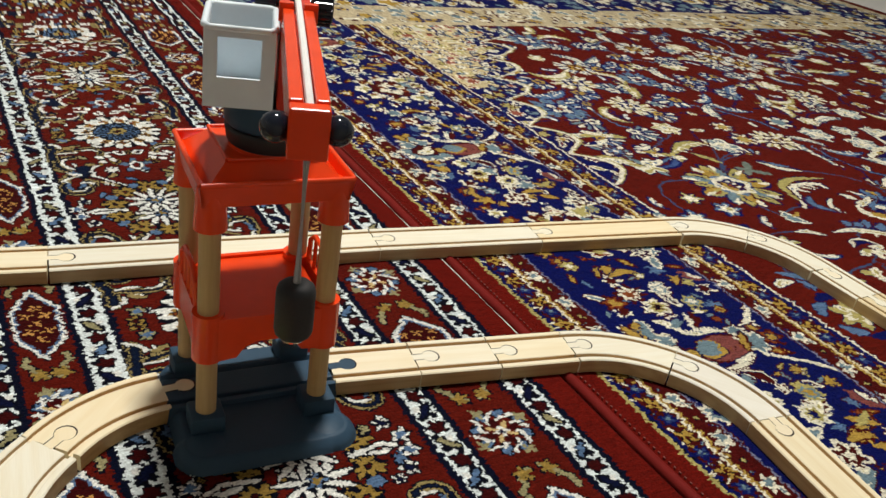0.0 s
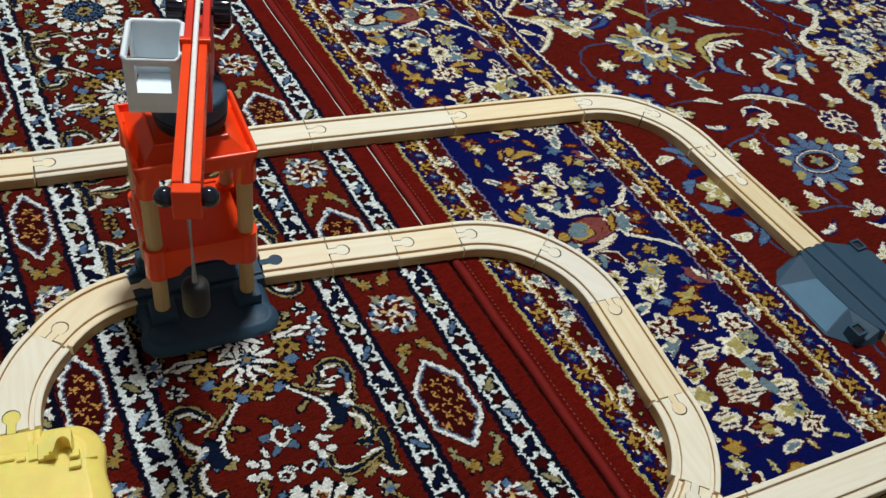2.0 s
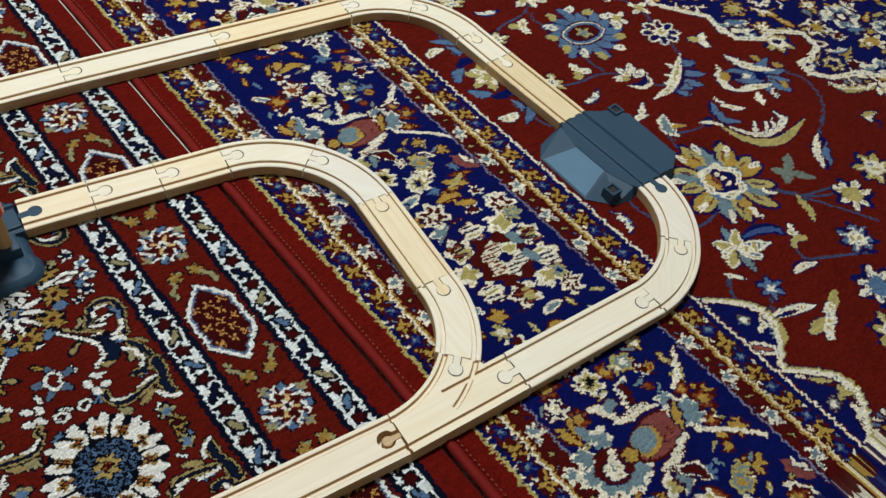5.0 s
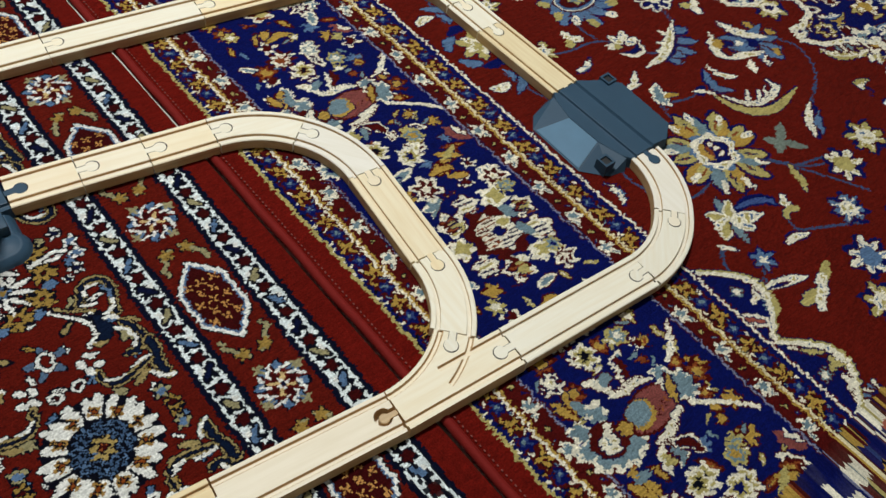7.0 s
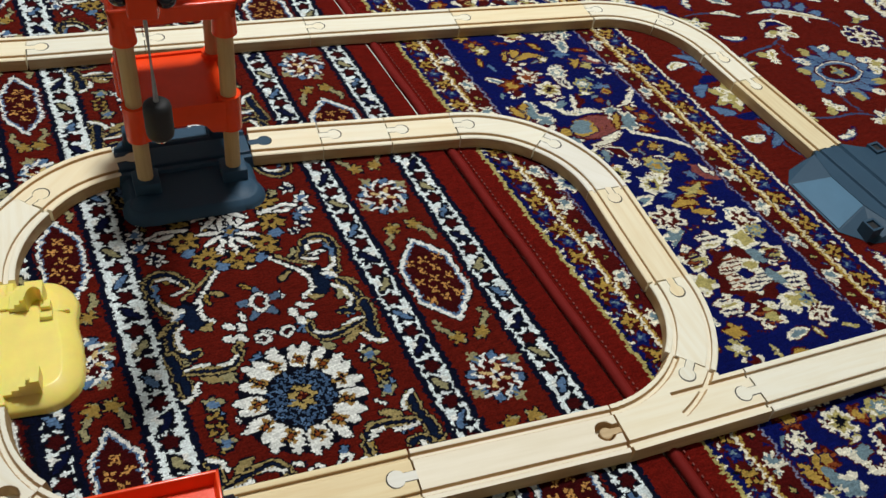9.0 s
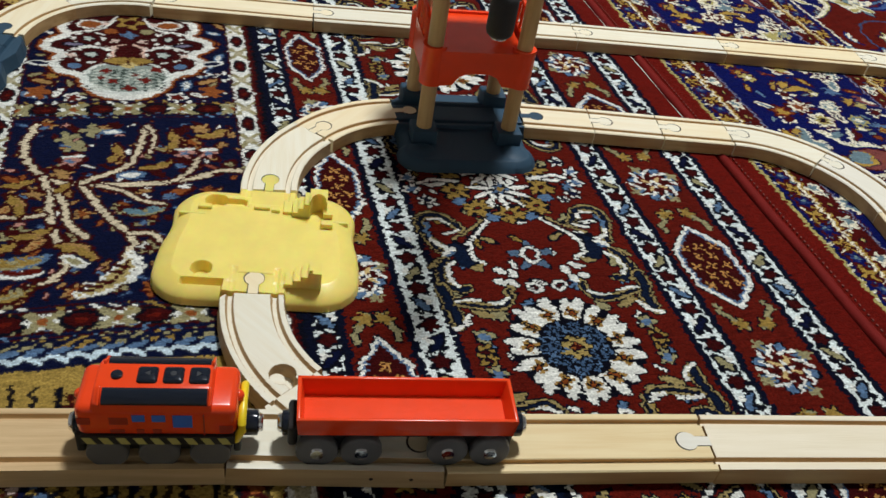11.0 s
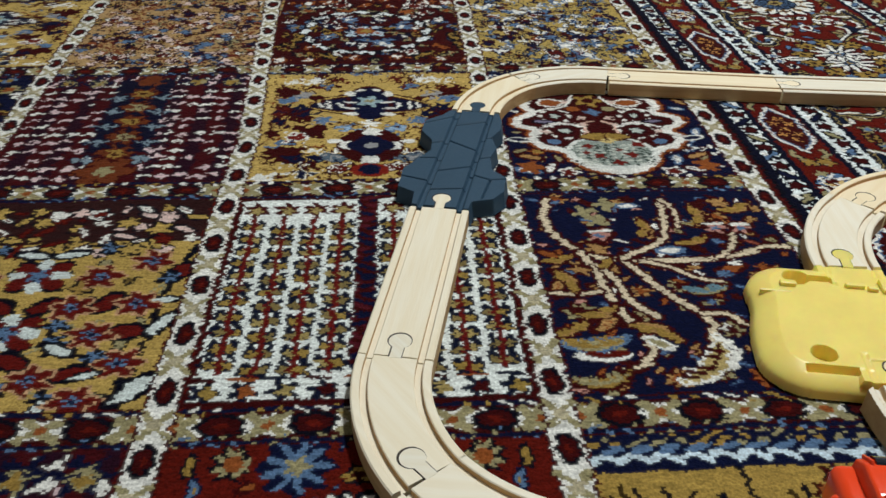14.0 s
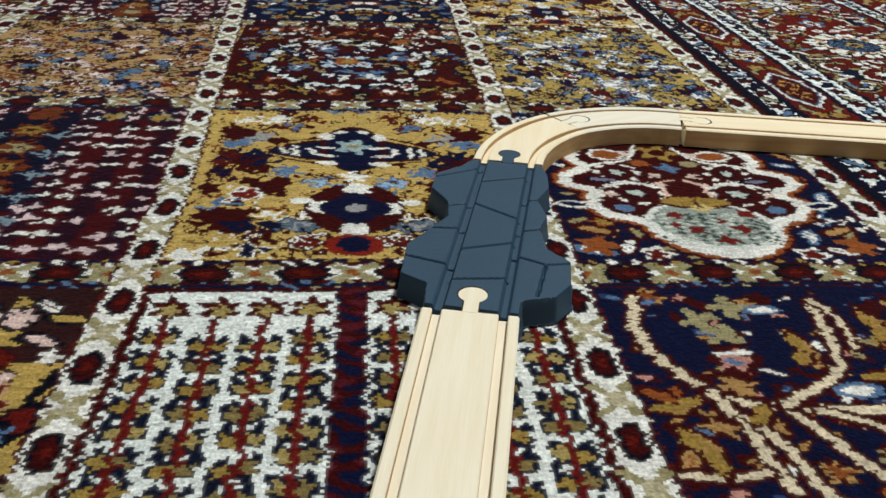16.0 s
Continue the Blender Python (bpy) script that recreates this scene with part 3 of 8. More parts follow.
def lantern_column(L, x0, x1, y0, y1, start, pitch=0.205):
    """A red stripe of cream-edged hexagons filled with rust stars, flower clusters between."""
    c, h = (x0 + x1) / 2, (x1 - x0) / 2
    L.rect(x0, x1, y0, y1, CRIMSON)
    for k in range(math.floor((y0 - start) / pitch) - 1, math.ceil((y1 - start) / pitch) + 1):
        y = start + k * pitch
        for s, col in ((1.0, INK), (0.95, CREAM), (0.82, STEEL), (0.75, MAROON)):
            L.hexagon(c, y, h * 0.92 * s, 0.049 * s ** 0.7, col)
        for i in range(-2, 3):
            for j in range(-4, 5):
                px, py = c + (i + 0.5 * (j % 2)) * 0.0122, y + j * 0.0104
                if abs(px - c) / (h * 0.66) * 0.55 + abs(py - y) / 0.038 < 1 and abs(px - c) < h * 0.6:
                    L.petals(px, py, 0.0050, 4, (0.50, 0.27, 0.09), 0.55, 0.5)
        m = y + pitch / 2
        w = h / 0.0265
        for t in (-1, 1):
            for s in (-1, 1):
                horn = [(c + s * w * 0.0055, m + t * 0.037), (c + s * w * 0.0115, m + t * 0.0405), (c + s * w * 0.0150, m + t * 0.049), (c + s * w * 0.0205, m + t * 0.054), (c + s * w * 0.0190, m + t * 0.061)]
                L.stroke(horn, 0.0062, INK)
                L.petals(c + s * w * 0.0095, m + t * 0.0405, 0.0086, 5, INK, 0.25, s)
                L.stroke(horn, 0.0040, OLIVE)
                L.petals(c + s * w * 0.0095, m + t * 0.0405, 0.0068, 5, GOLD, 0.25, s)
        for a in range(8):
            b = (a + 0.5) * math.tau / 8
            px, py = c + w * 0.0175 * math.cos(b), m + 0.0185 * math.sin(b)
            L.ell(px, py, 0.0062, 0.0050, INK, b)
            L.ell(px, py, 0.0046, 0.0036, STEEL, b)
            if a % 2 == 0:
                L.petals(c + w * 0.0215 * math.cos(b), m + 0.0235 * math.sin(b), 0.0056, 4, OLIVE, 0.3, b)
        for a in range(16):
            b = a * math.tau / 16
            r = (0.0185, 0.0140)[a % 2]
            px, py = c + w * r * math.cos(b), m + r * math.sin(b)
            L.stroke([(px - 0.0026 * math.sin(b + 0.9), py + 0.0026 * math.cos(b + 0.9)), (px + 0.0026 * math.sin(b + 0.9), py - 0.0026 * math.cos(b + 0.9))], 0.0030, CREAM)
        for a in range(4):
            b = a * math.tau / 4 + 0.2
            L.ell(c + w * 0.0095 * math.cos(b), m + 0.0095 * math.sin(b), 0.0040, 0.0034, MAROON, b)
            L.stroke([(c + 0.0045 * math.cos(b + 0.78), m + 0.0045 * math.sin(b + 0.78)), (c + 0.0100 * math.cos(b + 0.78), m + 0.0100 * math.sin(b + 0.78))], 0.0030, (0.55, 0.42, 0.20))
        L.petals(c, m, 0.0058, 4, CREAM, 0.3)
        L.ell(c, m, 0.0022, 0.0022, NAVY)


def rosette(L, x, y):
    L.ell(x, y, 0.0440, 0.0450, INK)
    for k in range(22):
        a = k * math.tau / 22 + 0.05 * math.sin(k * 2.1)
        q = 1 + 0.05 * math.sin(k * 3.3)
        L.ell(x + 0.0345 * q * math.cos(a), y + 0.0355 * q * math.sin(a), 0.0112, 0.0043, CREAM, a)
    for k in range(11):
        a = (2 * k + 0.5) * math.tau / 22
        px, py = x + 0.0310 * math.cos(a), y + 0.0320 * math.sin(a)
        L.petals(px, py, 0.0064, 4, (0.33, 0.20, 0.06), 0.22, a + k)
        L.petals(px, py, 0.0044, 4, (0.22, 0.060, 0.014), 0.25, a - k)
    L.ell(x, y, 0.0250, 0.0260, INK)
    for k in range(52):
        a, r = k * 2.4, 0.0240 * math.sqrt((k + 3) / 55)
        L.petals(x + r * math.cos(a), y + r * math.sin(a), 0.0034, 3, ((0.065, 0.115, 0.20), STEEL, (0.065, 0.115, 0.20))[k % 3], 0.4, a)
    L.petals(x, y, 0.0104, 7, (0.36, 0.27, 0.10), 0.14)
    L.petals(x, y, 0.0058, 4, RUST, 0.2)
    L.petals(x, y, 0.0044, 4, MAROON, 0.3, 0.6)


def scroll(L, x, y, s, t):
    """A branch of curling dark acanthus leaves with thin gold rims and cream lights, mirrored by s and t."""
    def way(*pts):
        return [(x + s * (a + 0.004), y + t * (b + 0.002)) for a, b in pts]

    def curl(pts, body, rim):
        L.vine(pts, INK, body + 2 * rim + 0.0016)
        L.vine(pts, SAND, body + 2 * rim)
        L.vine(pts, DEEP, body)
    SAND, DEEP = (0.30, 0.235, 0.105), (0.006, 0.013, 0.035)
    L.vine(way((0.019, 0.130), (0.025, 0.122), (0.033, 0.113), (0.040, 0.107)), INK, 0.0062)
    L.vine(way((0.022, 0.132), (0.030, 0.124), (0.039, 0.117), (0.050, 0.111)), SAND, 0.0022)
    L.vine(way((0.017, 0.131), (0.025, 0.121), (0.033, 0.112), (0.040, 0.105)), CREAM, 0.0026)
    # upper hook
    curl(way((0.041, 0.122), (0.046, 0.134), (0.055, 0.142), (0.066, 0.141), (0.070, 0.131), (0.068, 0.119), (0.064, 0.110), (0.061, 0.101)), 0.0046, 0.0016)
    L.vine(way((0.042, 0.122), (0.047, 0.119), (0.052, 0.118)), CREAM, 0.0030)
    L.vine(way((0.048, 0.130), (0.053, 0.137), (0.061, 0.136)), CREAM, 0.0026)
    L.vine(way((0.063, 0.131), (0.066, 0.124), (0.065, 0.117)), STEEL, 0.0034)
    L.vine(way((0.065, 0.114), (0.061, 0.106), (0.051, 0.103)), CREAM, 0.0032)
    # the leaf between the hooks
    L.taper(way((0.050, 0.110), (0.046, 0.098), (0.045, 0.088), (0.038, 0.080)), 0.0165, INK)
    L.taper(way((0.049, 0.106), (0.047, 0.097), (0.046, 0.088), (0.041, 0.081)), 0.0120, DEEP)
    L.vine(way((0.037, 0.104), (0.040, 0.096), (0.037, 0.088), (0.032, 0.083)), CREAM, 0.0030)
    L.taper(way((0.033, 0.083), (0.038, 0.079), (0.043, 0.080)), 0.0050, SAND)
    L.taper(way((0.050, 0.102), (0.056, 0.098), (0.061, 0.090)), 0.0070, CREAM)
    L.taper(way((0.052, 0.098), (0.057, 0.094), (0.060, 0.088)), 0.0034, STEEL)
    L.taper(way((0.062, 0.092), (0.067, 0.088), (0.073, 0.083)), 0.0060, SAND)
    # lower branch, its arm and its tail
    curl(way((0.060, 0.090), (0.067, 0.080), (0.068, 0.066), (0.058, 0.058), (0.051, 0.060)), 0.0050, 0.0010)
    L.vine(way((0.054, 0.087), (0.061, 0.081), (0.062, 0.070), (0.058, 0.063)), CREAM, 0.0034)
    curl(way((0.070, 0.062), (0.069, 0.050), (0.066, 0.038), (0.066, 0.026)), 0.0074, 0.0015)
    L.vine(way((0.058, 0.034), (0.061, 0.026), (0.069, 0.022)), CREAM, 0.0034)
    curl(way((0.023, 0.057), (0.024, 0.046), (0.031, 0.039), (0.040, 0.040), (0.050, 0.042), (0.062, 0.046)), 0.0034, 0.0018)
    L.vine(way((0.026, 0.048), (0.031, 0.043), (0.039, 0.043)), CREAM, 0.0026)
    L.vine(way((0.046, 0.047), (0.054, 0.049), (0.063, 0.048)), CREAM, 0.0030)
    L.taper(way((0.042, 0.031), (0.049, 0.034), (0.055, 0.038)), 0.0055, SAND)


def field_unit(L, x, y):
    """One repeat of the red field: the rosette, and on both sides of it scrolls, blossoms and a gold cluster."""
    for t in (-1, 1):
        for s in (-1, 1):
            scroll(L, x, y, s, t)
            for px, py in ((0.020, 0.073), (0.029, 0.077), (0.031, 0.066), (0.023, 0.064)):
                L.ell(x + s * px, y + t * py, 0.0044, 0.0032, CREAM, px * 90)
            L.leaf(x + s * 0.027, y + t * 0.110, 0.0090, 0.6 * s * t, (INK, (0.30, 0.235, 0.105)))
            L.flower(x + s * 0.058, y + t * 0.016, 0.0075, (INK, OLIVE, STEEL), 5)
            L.flower(x + s * 0.061, y + t * 0.162, 0.0072, (INK, CREAM, NAVY), 5, 0.3)
            L.flower(x + s * 0.069, y + t * 0.177, 0.0078, (INK, CREAM, STEEL), 5)
            L.flower(x + s * 0.024, y + t * 0.148, 0.0125, (INK, GOLD, GOLD, CRIMSON), 8)
            L.flower(x + s * 0.036, y + t * 0.172, 0.0125, (INK, GOLD, GOLD, MAROON), 8)
            L.ell(x + s * 0.036, y + t * 0.158, 0.0055, 0.005, STEEL)
            L.ell(x + s * 0.014, y + t * 0.136, 0.0055, 0.005, STEEL)
            L.stroke([(x + s * 0.03, y + t * 0.185), (x + s * 0.052, y + t * 0.180), (x + s * 0.062, y + t * 0.185)], 0.006, INK)
            L.stroke([(x + s * 0.03, y + t * 0.185), (x + s * 0.052, y + t * 0.180), (x + s * 0.062, y + t * 0.185)], 0.0035, CREAM)
        for s in (-1, 1):
            L.ell(x + s * 0.0095, y + t * 0.058, 0.0062, 0.0050, CREAM, 0.6 * s)
            L.ell(x + s * 0.0095, y + t * 0.058, 0.0036, 0.0026, MAROON, 0.6 * s)
            L.flower(x + s * 0.060, y + t * 0.003, 0.0075, (INK, GOLD, MAROON), 5)
        L.petals(x, y + t * 0.090, 0.0180, 5, INK, 0.30, 0.3)
        L.petals(x, y + t * 0.090, 0.0170, 5, (0.10, 0.155, 0.23), 0.35, 0.3)
        L.ell(x, y + t * 0.091, 0.0070, 0.0100, CREAM)
        L.ell(x, y + t * 0.091, 0.0042, 0.0070, CRIMSON)
        L.flower(x, y + t * 0.140, 0.0130, (INK, GOLD, GOLD, CRIMSON), 8)
        for width, col in ((0.0078, INK), (0.0048, CREAM)):
            for k in range(11):
                a = k * math.tau / 11 + 0.1
                L.taper([(x + u * math.cos(a), y + t * (0.171 + u * math.sin(a))) for u in (0.0045, 0.0150, 0.0255)], width, col)
        L.petals(x, y + t * 0.171, 0.0095, 6, INK, 0.2)
        L.petals(x, y + t * 0.171, 0.0075, 5, STEEL, 0.35)
        L.ell(x, y + t * 0.171, 0.0030, 0.0028, GOLD)
    rosette(L, x, y)


def tree_panel(L, x0, x1, y0, y1):
    """A dark blue ground with a hanging cream-branched tree, rust leaves and a few pale blossoms."""
    bark, tan = (0.60, 0.52, 0.38), (0.36, 0.22, 0.09)
    L.rect(x0, x1, y0, y1, NAVY)
    L.scatter(x0, x1, y0, y1, 0.0235, 0.0095, [(MAROON, tan, RUST), (MAROON, RUST), (MAROON, tan), (MAROON, MAROON), (MAROON, OLIVE, MAROON)], 0.72, 3)
    L.scatter(x0, x1, y0, y1, 0.047, 0.0055, [(MAROON, CREAM), (MAROON, PINK, CREAM), (MAROON, STEEL)], 0.7, 14)

    L.scatter(x0, x1, y0, y1, 0.0160, 0.0046, [(MAROON, tan), (MAROON, MAROON), (MAROON, RUST), (MAROON, CREAM), ((0.03, 0.05, 0.12), STEEL), (MAROON, (0.45, 0.24, 0.20))], 0.7, 15)

    def branch(w, *pts):
        L.vine(list(pts), MAROON, w + 0.0044)
        L.vine(list(pts), bark, w)
    L.ell(-0.155, 0.440, 0.014, 0.022, NAVY)
    L.ell(-0.102, 0.331, 0.016, 0.013, NAVY)
    L.ell(-0.078, 0.468, 0.014, 0.012, NAVY)
    L.ell(-0.112, 0.437, 0.010, 0.015, NAVY)
    # the broken arch of the crown and its side shoots
    branch(0.0044, (-0.160, 0.478), (-0.167, 0.449), (-0.161, 0.427), (-0.151, 0.409), (-0.142, 0.401), (-0.124, 0.398), (-0.092, 0.396), (-0.062, 0.398), (-0.040, 0.404), (-0.027, 0.413), (-0.013, 0.410))
    branch(0.0044, (-0.149, 0.408), (-0.142, 0.390), (-0.142, 0.370), (-0.139, 0.354), (-0.134, 0.334))
    branch(0.0040, (-0.140, 0.392), (-0.132, 0.376), (-0.131, 0.360), (-0.125, 0.347), (-0.117, 0.339))
    branch(0.0044, (-0.124, 0.399), (-0.114, 0.379), (-0.108, 0.366), (-0.099, 0.353), (-0.089, 0.341), (-0.086, 0.326), (-0.092, 0.315))
    branch(0.0034, (-0.090, 0.341), (-0.076, 0.342), (-0.068, 0.330))
    branch(0.0040, (-0.122, 0.399), (-0.108, 0.408), (-0.093, 0.418), (-0.086, 0.433), (-0.083, 0.458), (-0.079, 0.474))
    branch(0.0030, (-0.079, 0.474), (-0.073, 0.462), (-0.077, 0.437))
    branch(0.0032, (-0.112, 0.396), (-0.093, 0.389), (-0.083, 0.377), (-0.068, 0.372))
    branch(0.0032, (-0.062, 0.398), (-0.049, 0.410), (-0.042, 0.428))
    branch(0.0030, (-0.175, 0.364), (-0.158, 0.361), (-0.144, 0.364))
    branch(0.0040, (-0.129, 0.320), (-0.126, 0.306), (-0.134, 0.296), (-0.150, 0.288))
    # blossoms and leaves between the branches
    for x, y, a in ((-0.136, 0.459, 0.4), (-0.120, 0.469, 0.0), (-0.131, 0.447, 0.8)):
        L.petals(x, y, 0.0098, 4, OLIVE, 0.3, a)
    L.leaf(-0.106, 0.466, 0.0090, 0.1, (STEEL, CREAM))
    for x, y, r in ((-0.131, 0.429, 0.0125), (-0.052, 0.437, 0.0120), (-0.034, 0.436, 0.0105)):
        L.petals(x, y, r, 6, MAROON, 0.15)
        L.petals(x, y - 0.001, r * 0.72, 5, (0.45, 0.24, 0.20), 0.3)
        L.stroke([(x - 0.5 * r, y + 0.3 * r), (x + 0.6 * r, y + 0.35 * r)], 0.0026, CREAM)
        L.ell(x, y - 0.15 * r, 0.0030, 0.0026, STEEL)
    L.leaf(-0.090, 0.408, 0.0110, 0.1, (STEEL, CREAM))
    for x, y, r, a in ((-0.101, 0.437, 0.012, 1.4), (-0.071, 0.419, 0.012, 0.5), (-0.163, 0.377, 0.014, 2.0), (-0.167, 0.328, 0.012, 0.6), (-0.134, 0.394, 0.007, 1.0), (-0.148, 0.343, 0.013, 0.5), (-0.122, 0.326, 0.016, 2.7), (-0.060, 0.453, 0.014, 1.5), (-0.028, 0.462, 0.014, 0.5), (-0.163, 0.400, 0.011, 0.3)):
        L.plume(x, y, r, a, (MAROON, tan, GOLD))
    L.plume(-0.079, 0.365, 0.015, 0.2, (MAROON, OLIVE, TEAL))
    L.plume(-0.157, 0.315, 0.018, 0.1, (STEEL, OLIVE, GOLD))
    L.stroke([(-0.168, 0.305), (-0.156, 0.302), (-0.142, 0.304)], 0.0060, CREAM)
    L.stroke([(-0.163, 0.307), (-0.154, 0.304), (-0.143, 0.306)], 0.0046, CRIMSON)
    L.leaf(-0.122, 0.314, 0.0100, -0.6, (CREAM, OLIVE))
    L.plume(-0.158, 0.285, 0.017, 0.2, (MAROON, GOLD, OLIVE))
    L.plume(-0.099, 0.298, 0.024, 0.9, (CREAM, (0.40, 0.32, 0.14), MAROON))
    L.stroke([(-0.084, 0.316), (-0.080, 0.306), (-0.088, 0.292)], 0.0036, CREAM)
    L.leaf(-0.064, 0.305, 0.012, 1.2, (STEEL, CREAM))
    L.plume(-0.045, 0.300, 0.015, 0.8, (MAROON, RUST, CREAM))


def medallion_panel(L, x0, x1, y0, y1):
    """A shield with a broad cream rim on dark blue: dark flowers above, a speckled grey-green cup below."""
    c, tan = (x0 + x1) / 2 - 0.002, (0.36, 0.22, 0.09)
    L.rect(x0, x1, y0, y1, NAVY)
    L.scatter(x0, x1, y0, y1, 0.0185, 0.0088, [(MAROON, RUST, GOLD), (MAROON, CREAM, NAVY), (MAROON, OLIVE), (MAROON, tan), (STEEL, CREAM, MAROON)], 0.6, 7)
    half = [(0.0, 0.517), (0.019, 0.522), (0.031, 0.538), (0.036, 0.557), (0.056, 0.562), (0.061, 0.582), (0.050, 0.593), (0.069, 0.603), (0.069, 0.617), (0.049, 0.628), (0.060, 0.644), (0.050, 0.664), (0.020, 0.676), (0.0, 0.680)]
    rim = [(c + x, y) for x, y in half] + [(c - x, y) for x, y in reversed(half)]
    L.vine(rim, MAROON, 0.0170)
    L.vine(rim, RUST, 0.0130)
    L.fill(rim, MAROON)
    L.vine(rim, CREAM, 0.0076)
    for s in (-1, 1):
        # dark flowers with scalloped cream outlines
        for dx, y, r in ((0.030, 0.592, 0.0135), (0.034, 0.622, 0.0120)):
            for k in range(8):
                a = k * math.tau / 8
                L.ell(c + s * (dx + r * math.cos(a)), y + r * math.sin(a), 0.0034, 0.0028, CREAM, a)
            L.ell(c + s * dx, y, r * 0.95, r * 0.95, MAROON)
            L.ell(c + s * dx, y, r * 0.55, r * 0.55, (0.03, 0.004, 0.008))
            L.petals(c + s * dx, y, r * 0.40, 5, (0.45, 0.50, 0.46), 0.2)
        L.leaf(c + s * 0.046, 0.610, 0.0100, 0.0, (INK, (0.20, 0.18, 0.26)))
        L.ell(c + s * 0.034, 0.650, 0.0125, 0.0090, CREAM)
        L.ell(c + s * 0.034, 0.650, 0.0100, 0.0066, RUST)
        L.ell(c + s * 0.043, 0.571, 0.0056, 0.0050, STEEL)
        L.stroke([(c + s * 0.020, 0.576), (c + s * 0.012, 0.590), (c + s * 0.014, 0.604), (c + s * 0.004, 0.612)], 0.0030, (0.60, 0.42, 0.34))
        L.ell(c + s * 0.016, 0.637, 0.0060, 0.0052, (RUST, OLIVE)[s > 0])
        L.petals(c + s * 0.068, 0.528, 0.0110, 5, RUST, 0.2)
        L.leaf(c + s * 0.066, 0.545, 0.0125, s * 0.4, (MAROON, tan))
        L.leaf(c + s * 0.070, 0.576, 0.0115, s * 0.2, (CREAM, NAVY))
        L.petals(c + s * 0.040, 0.518, 0.0095, 5, CREAM, 0.2)
        L.petals(c + s * 0.040, 0.518, 0.0062, 5, CRIMSON, 0.2)
        for dx, y, r in ((0.012, 0.618, 0.0050), (0.047, 0.590, 0.0048), (0.020, 0.652, 0.0050), (0.014, 0.604, 0.0040)):
            L.petals(c + s * dx, y, r, 4, (0.58, 0.46, 0.40), 0.25, y * 90)
        L.vine([(c + s * 0.012, 0.668), (c + s * 0.020, 0.640), (c + s * 0.048, 0.634), (c + s * 0.050, 0.626)], CREAM, 0.0026)
        L.vine([(c + s * 0.050, 0.598), (c + s * 0.040, 0.606), (c + s * 0.026, 0.608), (c + s * 0.014, 0.600)], CREAM, 0.0026)
    L.petals(c, 0.630, 0.0075, 4, STEEL, 0.2)
    L.petals(c, 0.655, 0.0140, 5, GOLD, 0.25)
    L.ell(c, 0.655, 0.0060, 0.0055, MAROON)
    # the cup
    cup = (0.27, 0.31, 0.28)
    L.ell(c, 0.551, 0.0370, 0.0300, (0.62, 0.64, 0.60))
    L.ell(c, 0.553, 0.0315, 0.0265, cup)
    L.mottle(c - 0.030, c + 0.030, 0.528, 0.566, ((0.05, 0.07, 0.06), (0.50, 0.52, 0.46)), 0.26, 0.0022)
    for dx, y, r in ((-0.017, 0.562, 0.0055), (-0.011, 0.545, 0.0050), (0.024, 0.566, 0.0062), (0.015, 0.547, 0.0055), (0.002, 0.533, 0.0058), (-0.022, 0.551, 0.0035), (0.006, 0.556, 0.0034)):
        L.petals(c + dx, y, r, 4, (0.15, 0.016, 0.012), 0.2, dx * 90)
    L.ell(c, 0.580, 0.0225, 0.0085, MAROON)
    L.ell(c, 0.581, 0.0200, 0.0065, GOLD)
    L.ell(c + 0.001, 0.573, 0.0060, 0.0050, (0.50, 0.40, 0.18))
    L.stroke([(c, 0.573), (c, 0.588)], 0.0022, MAROON)


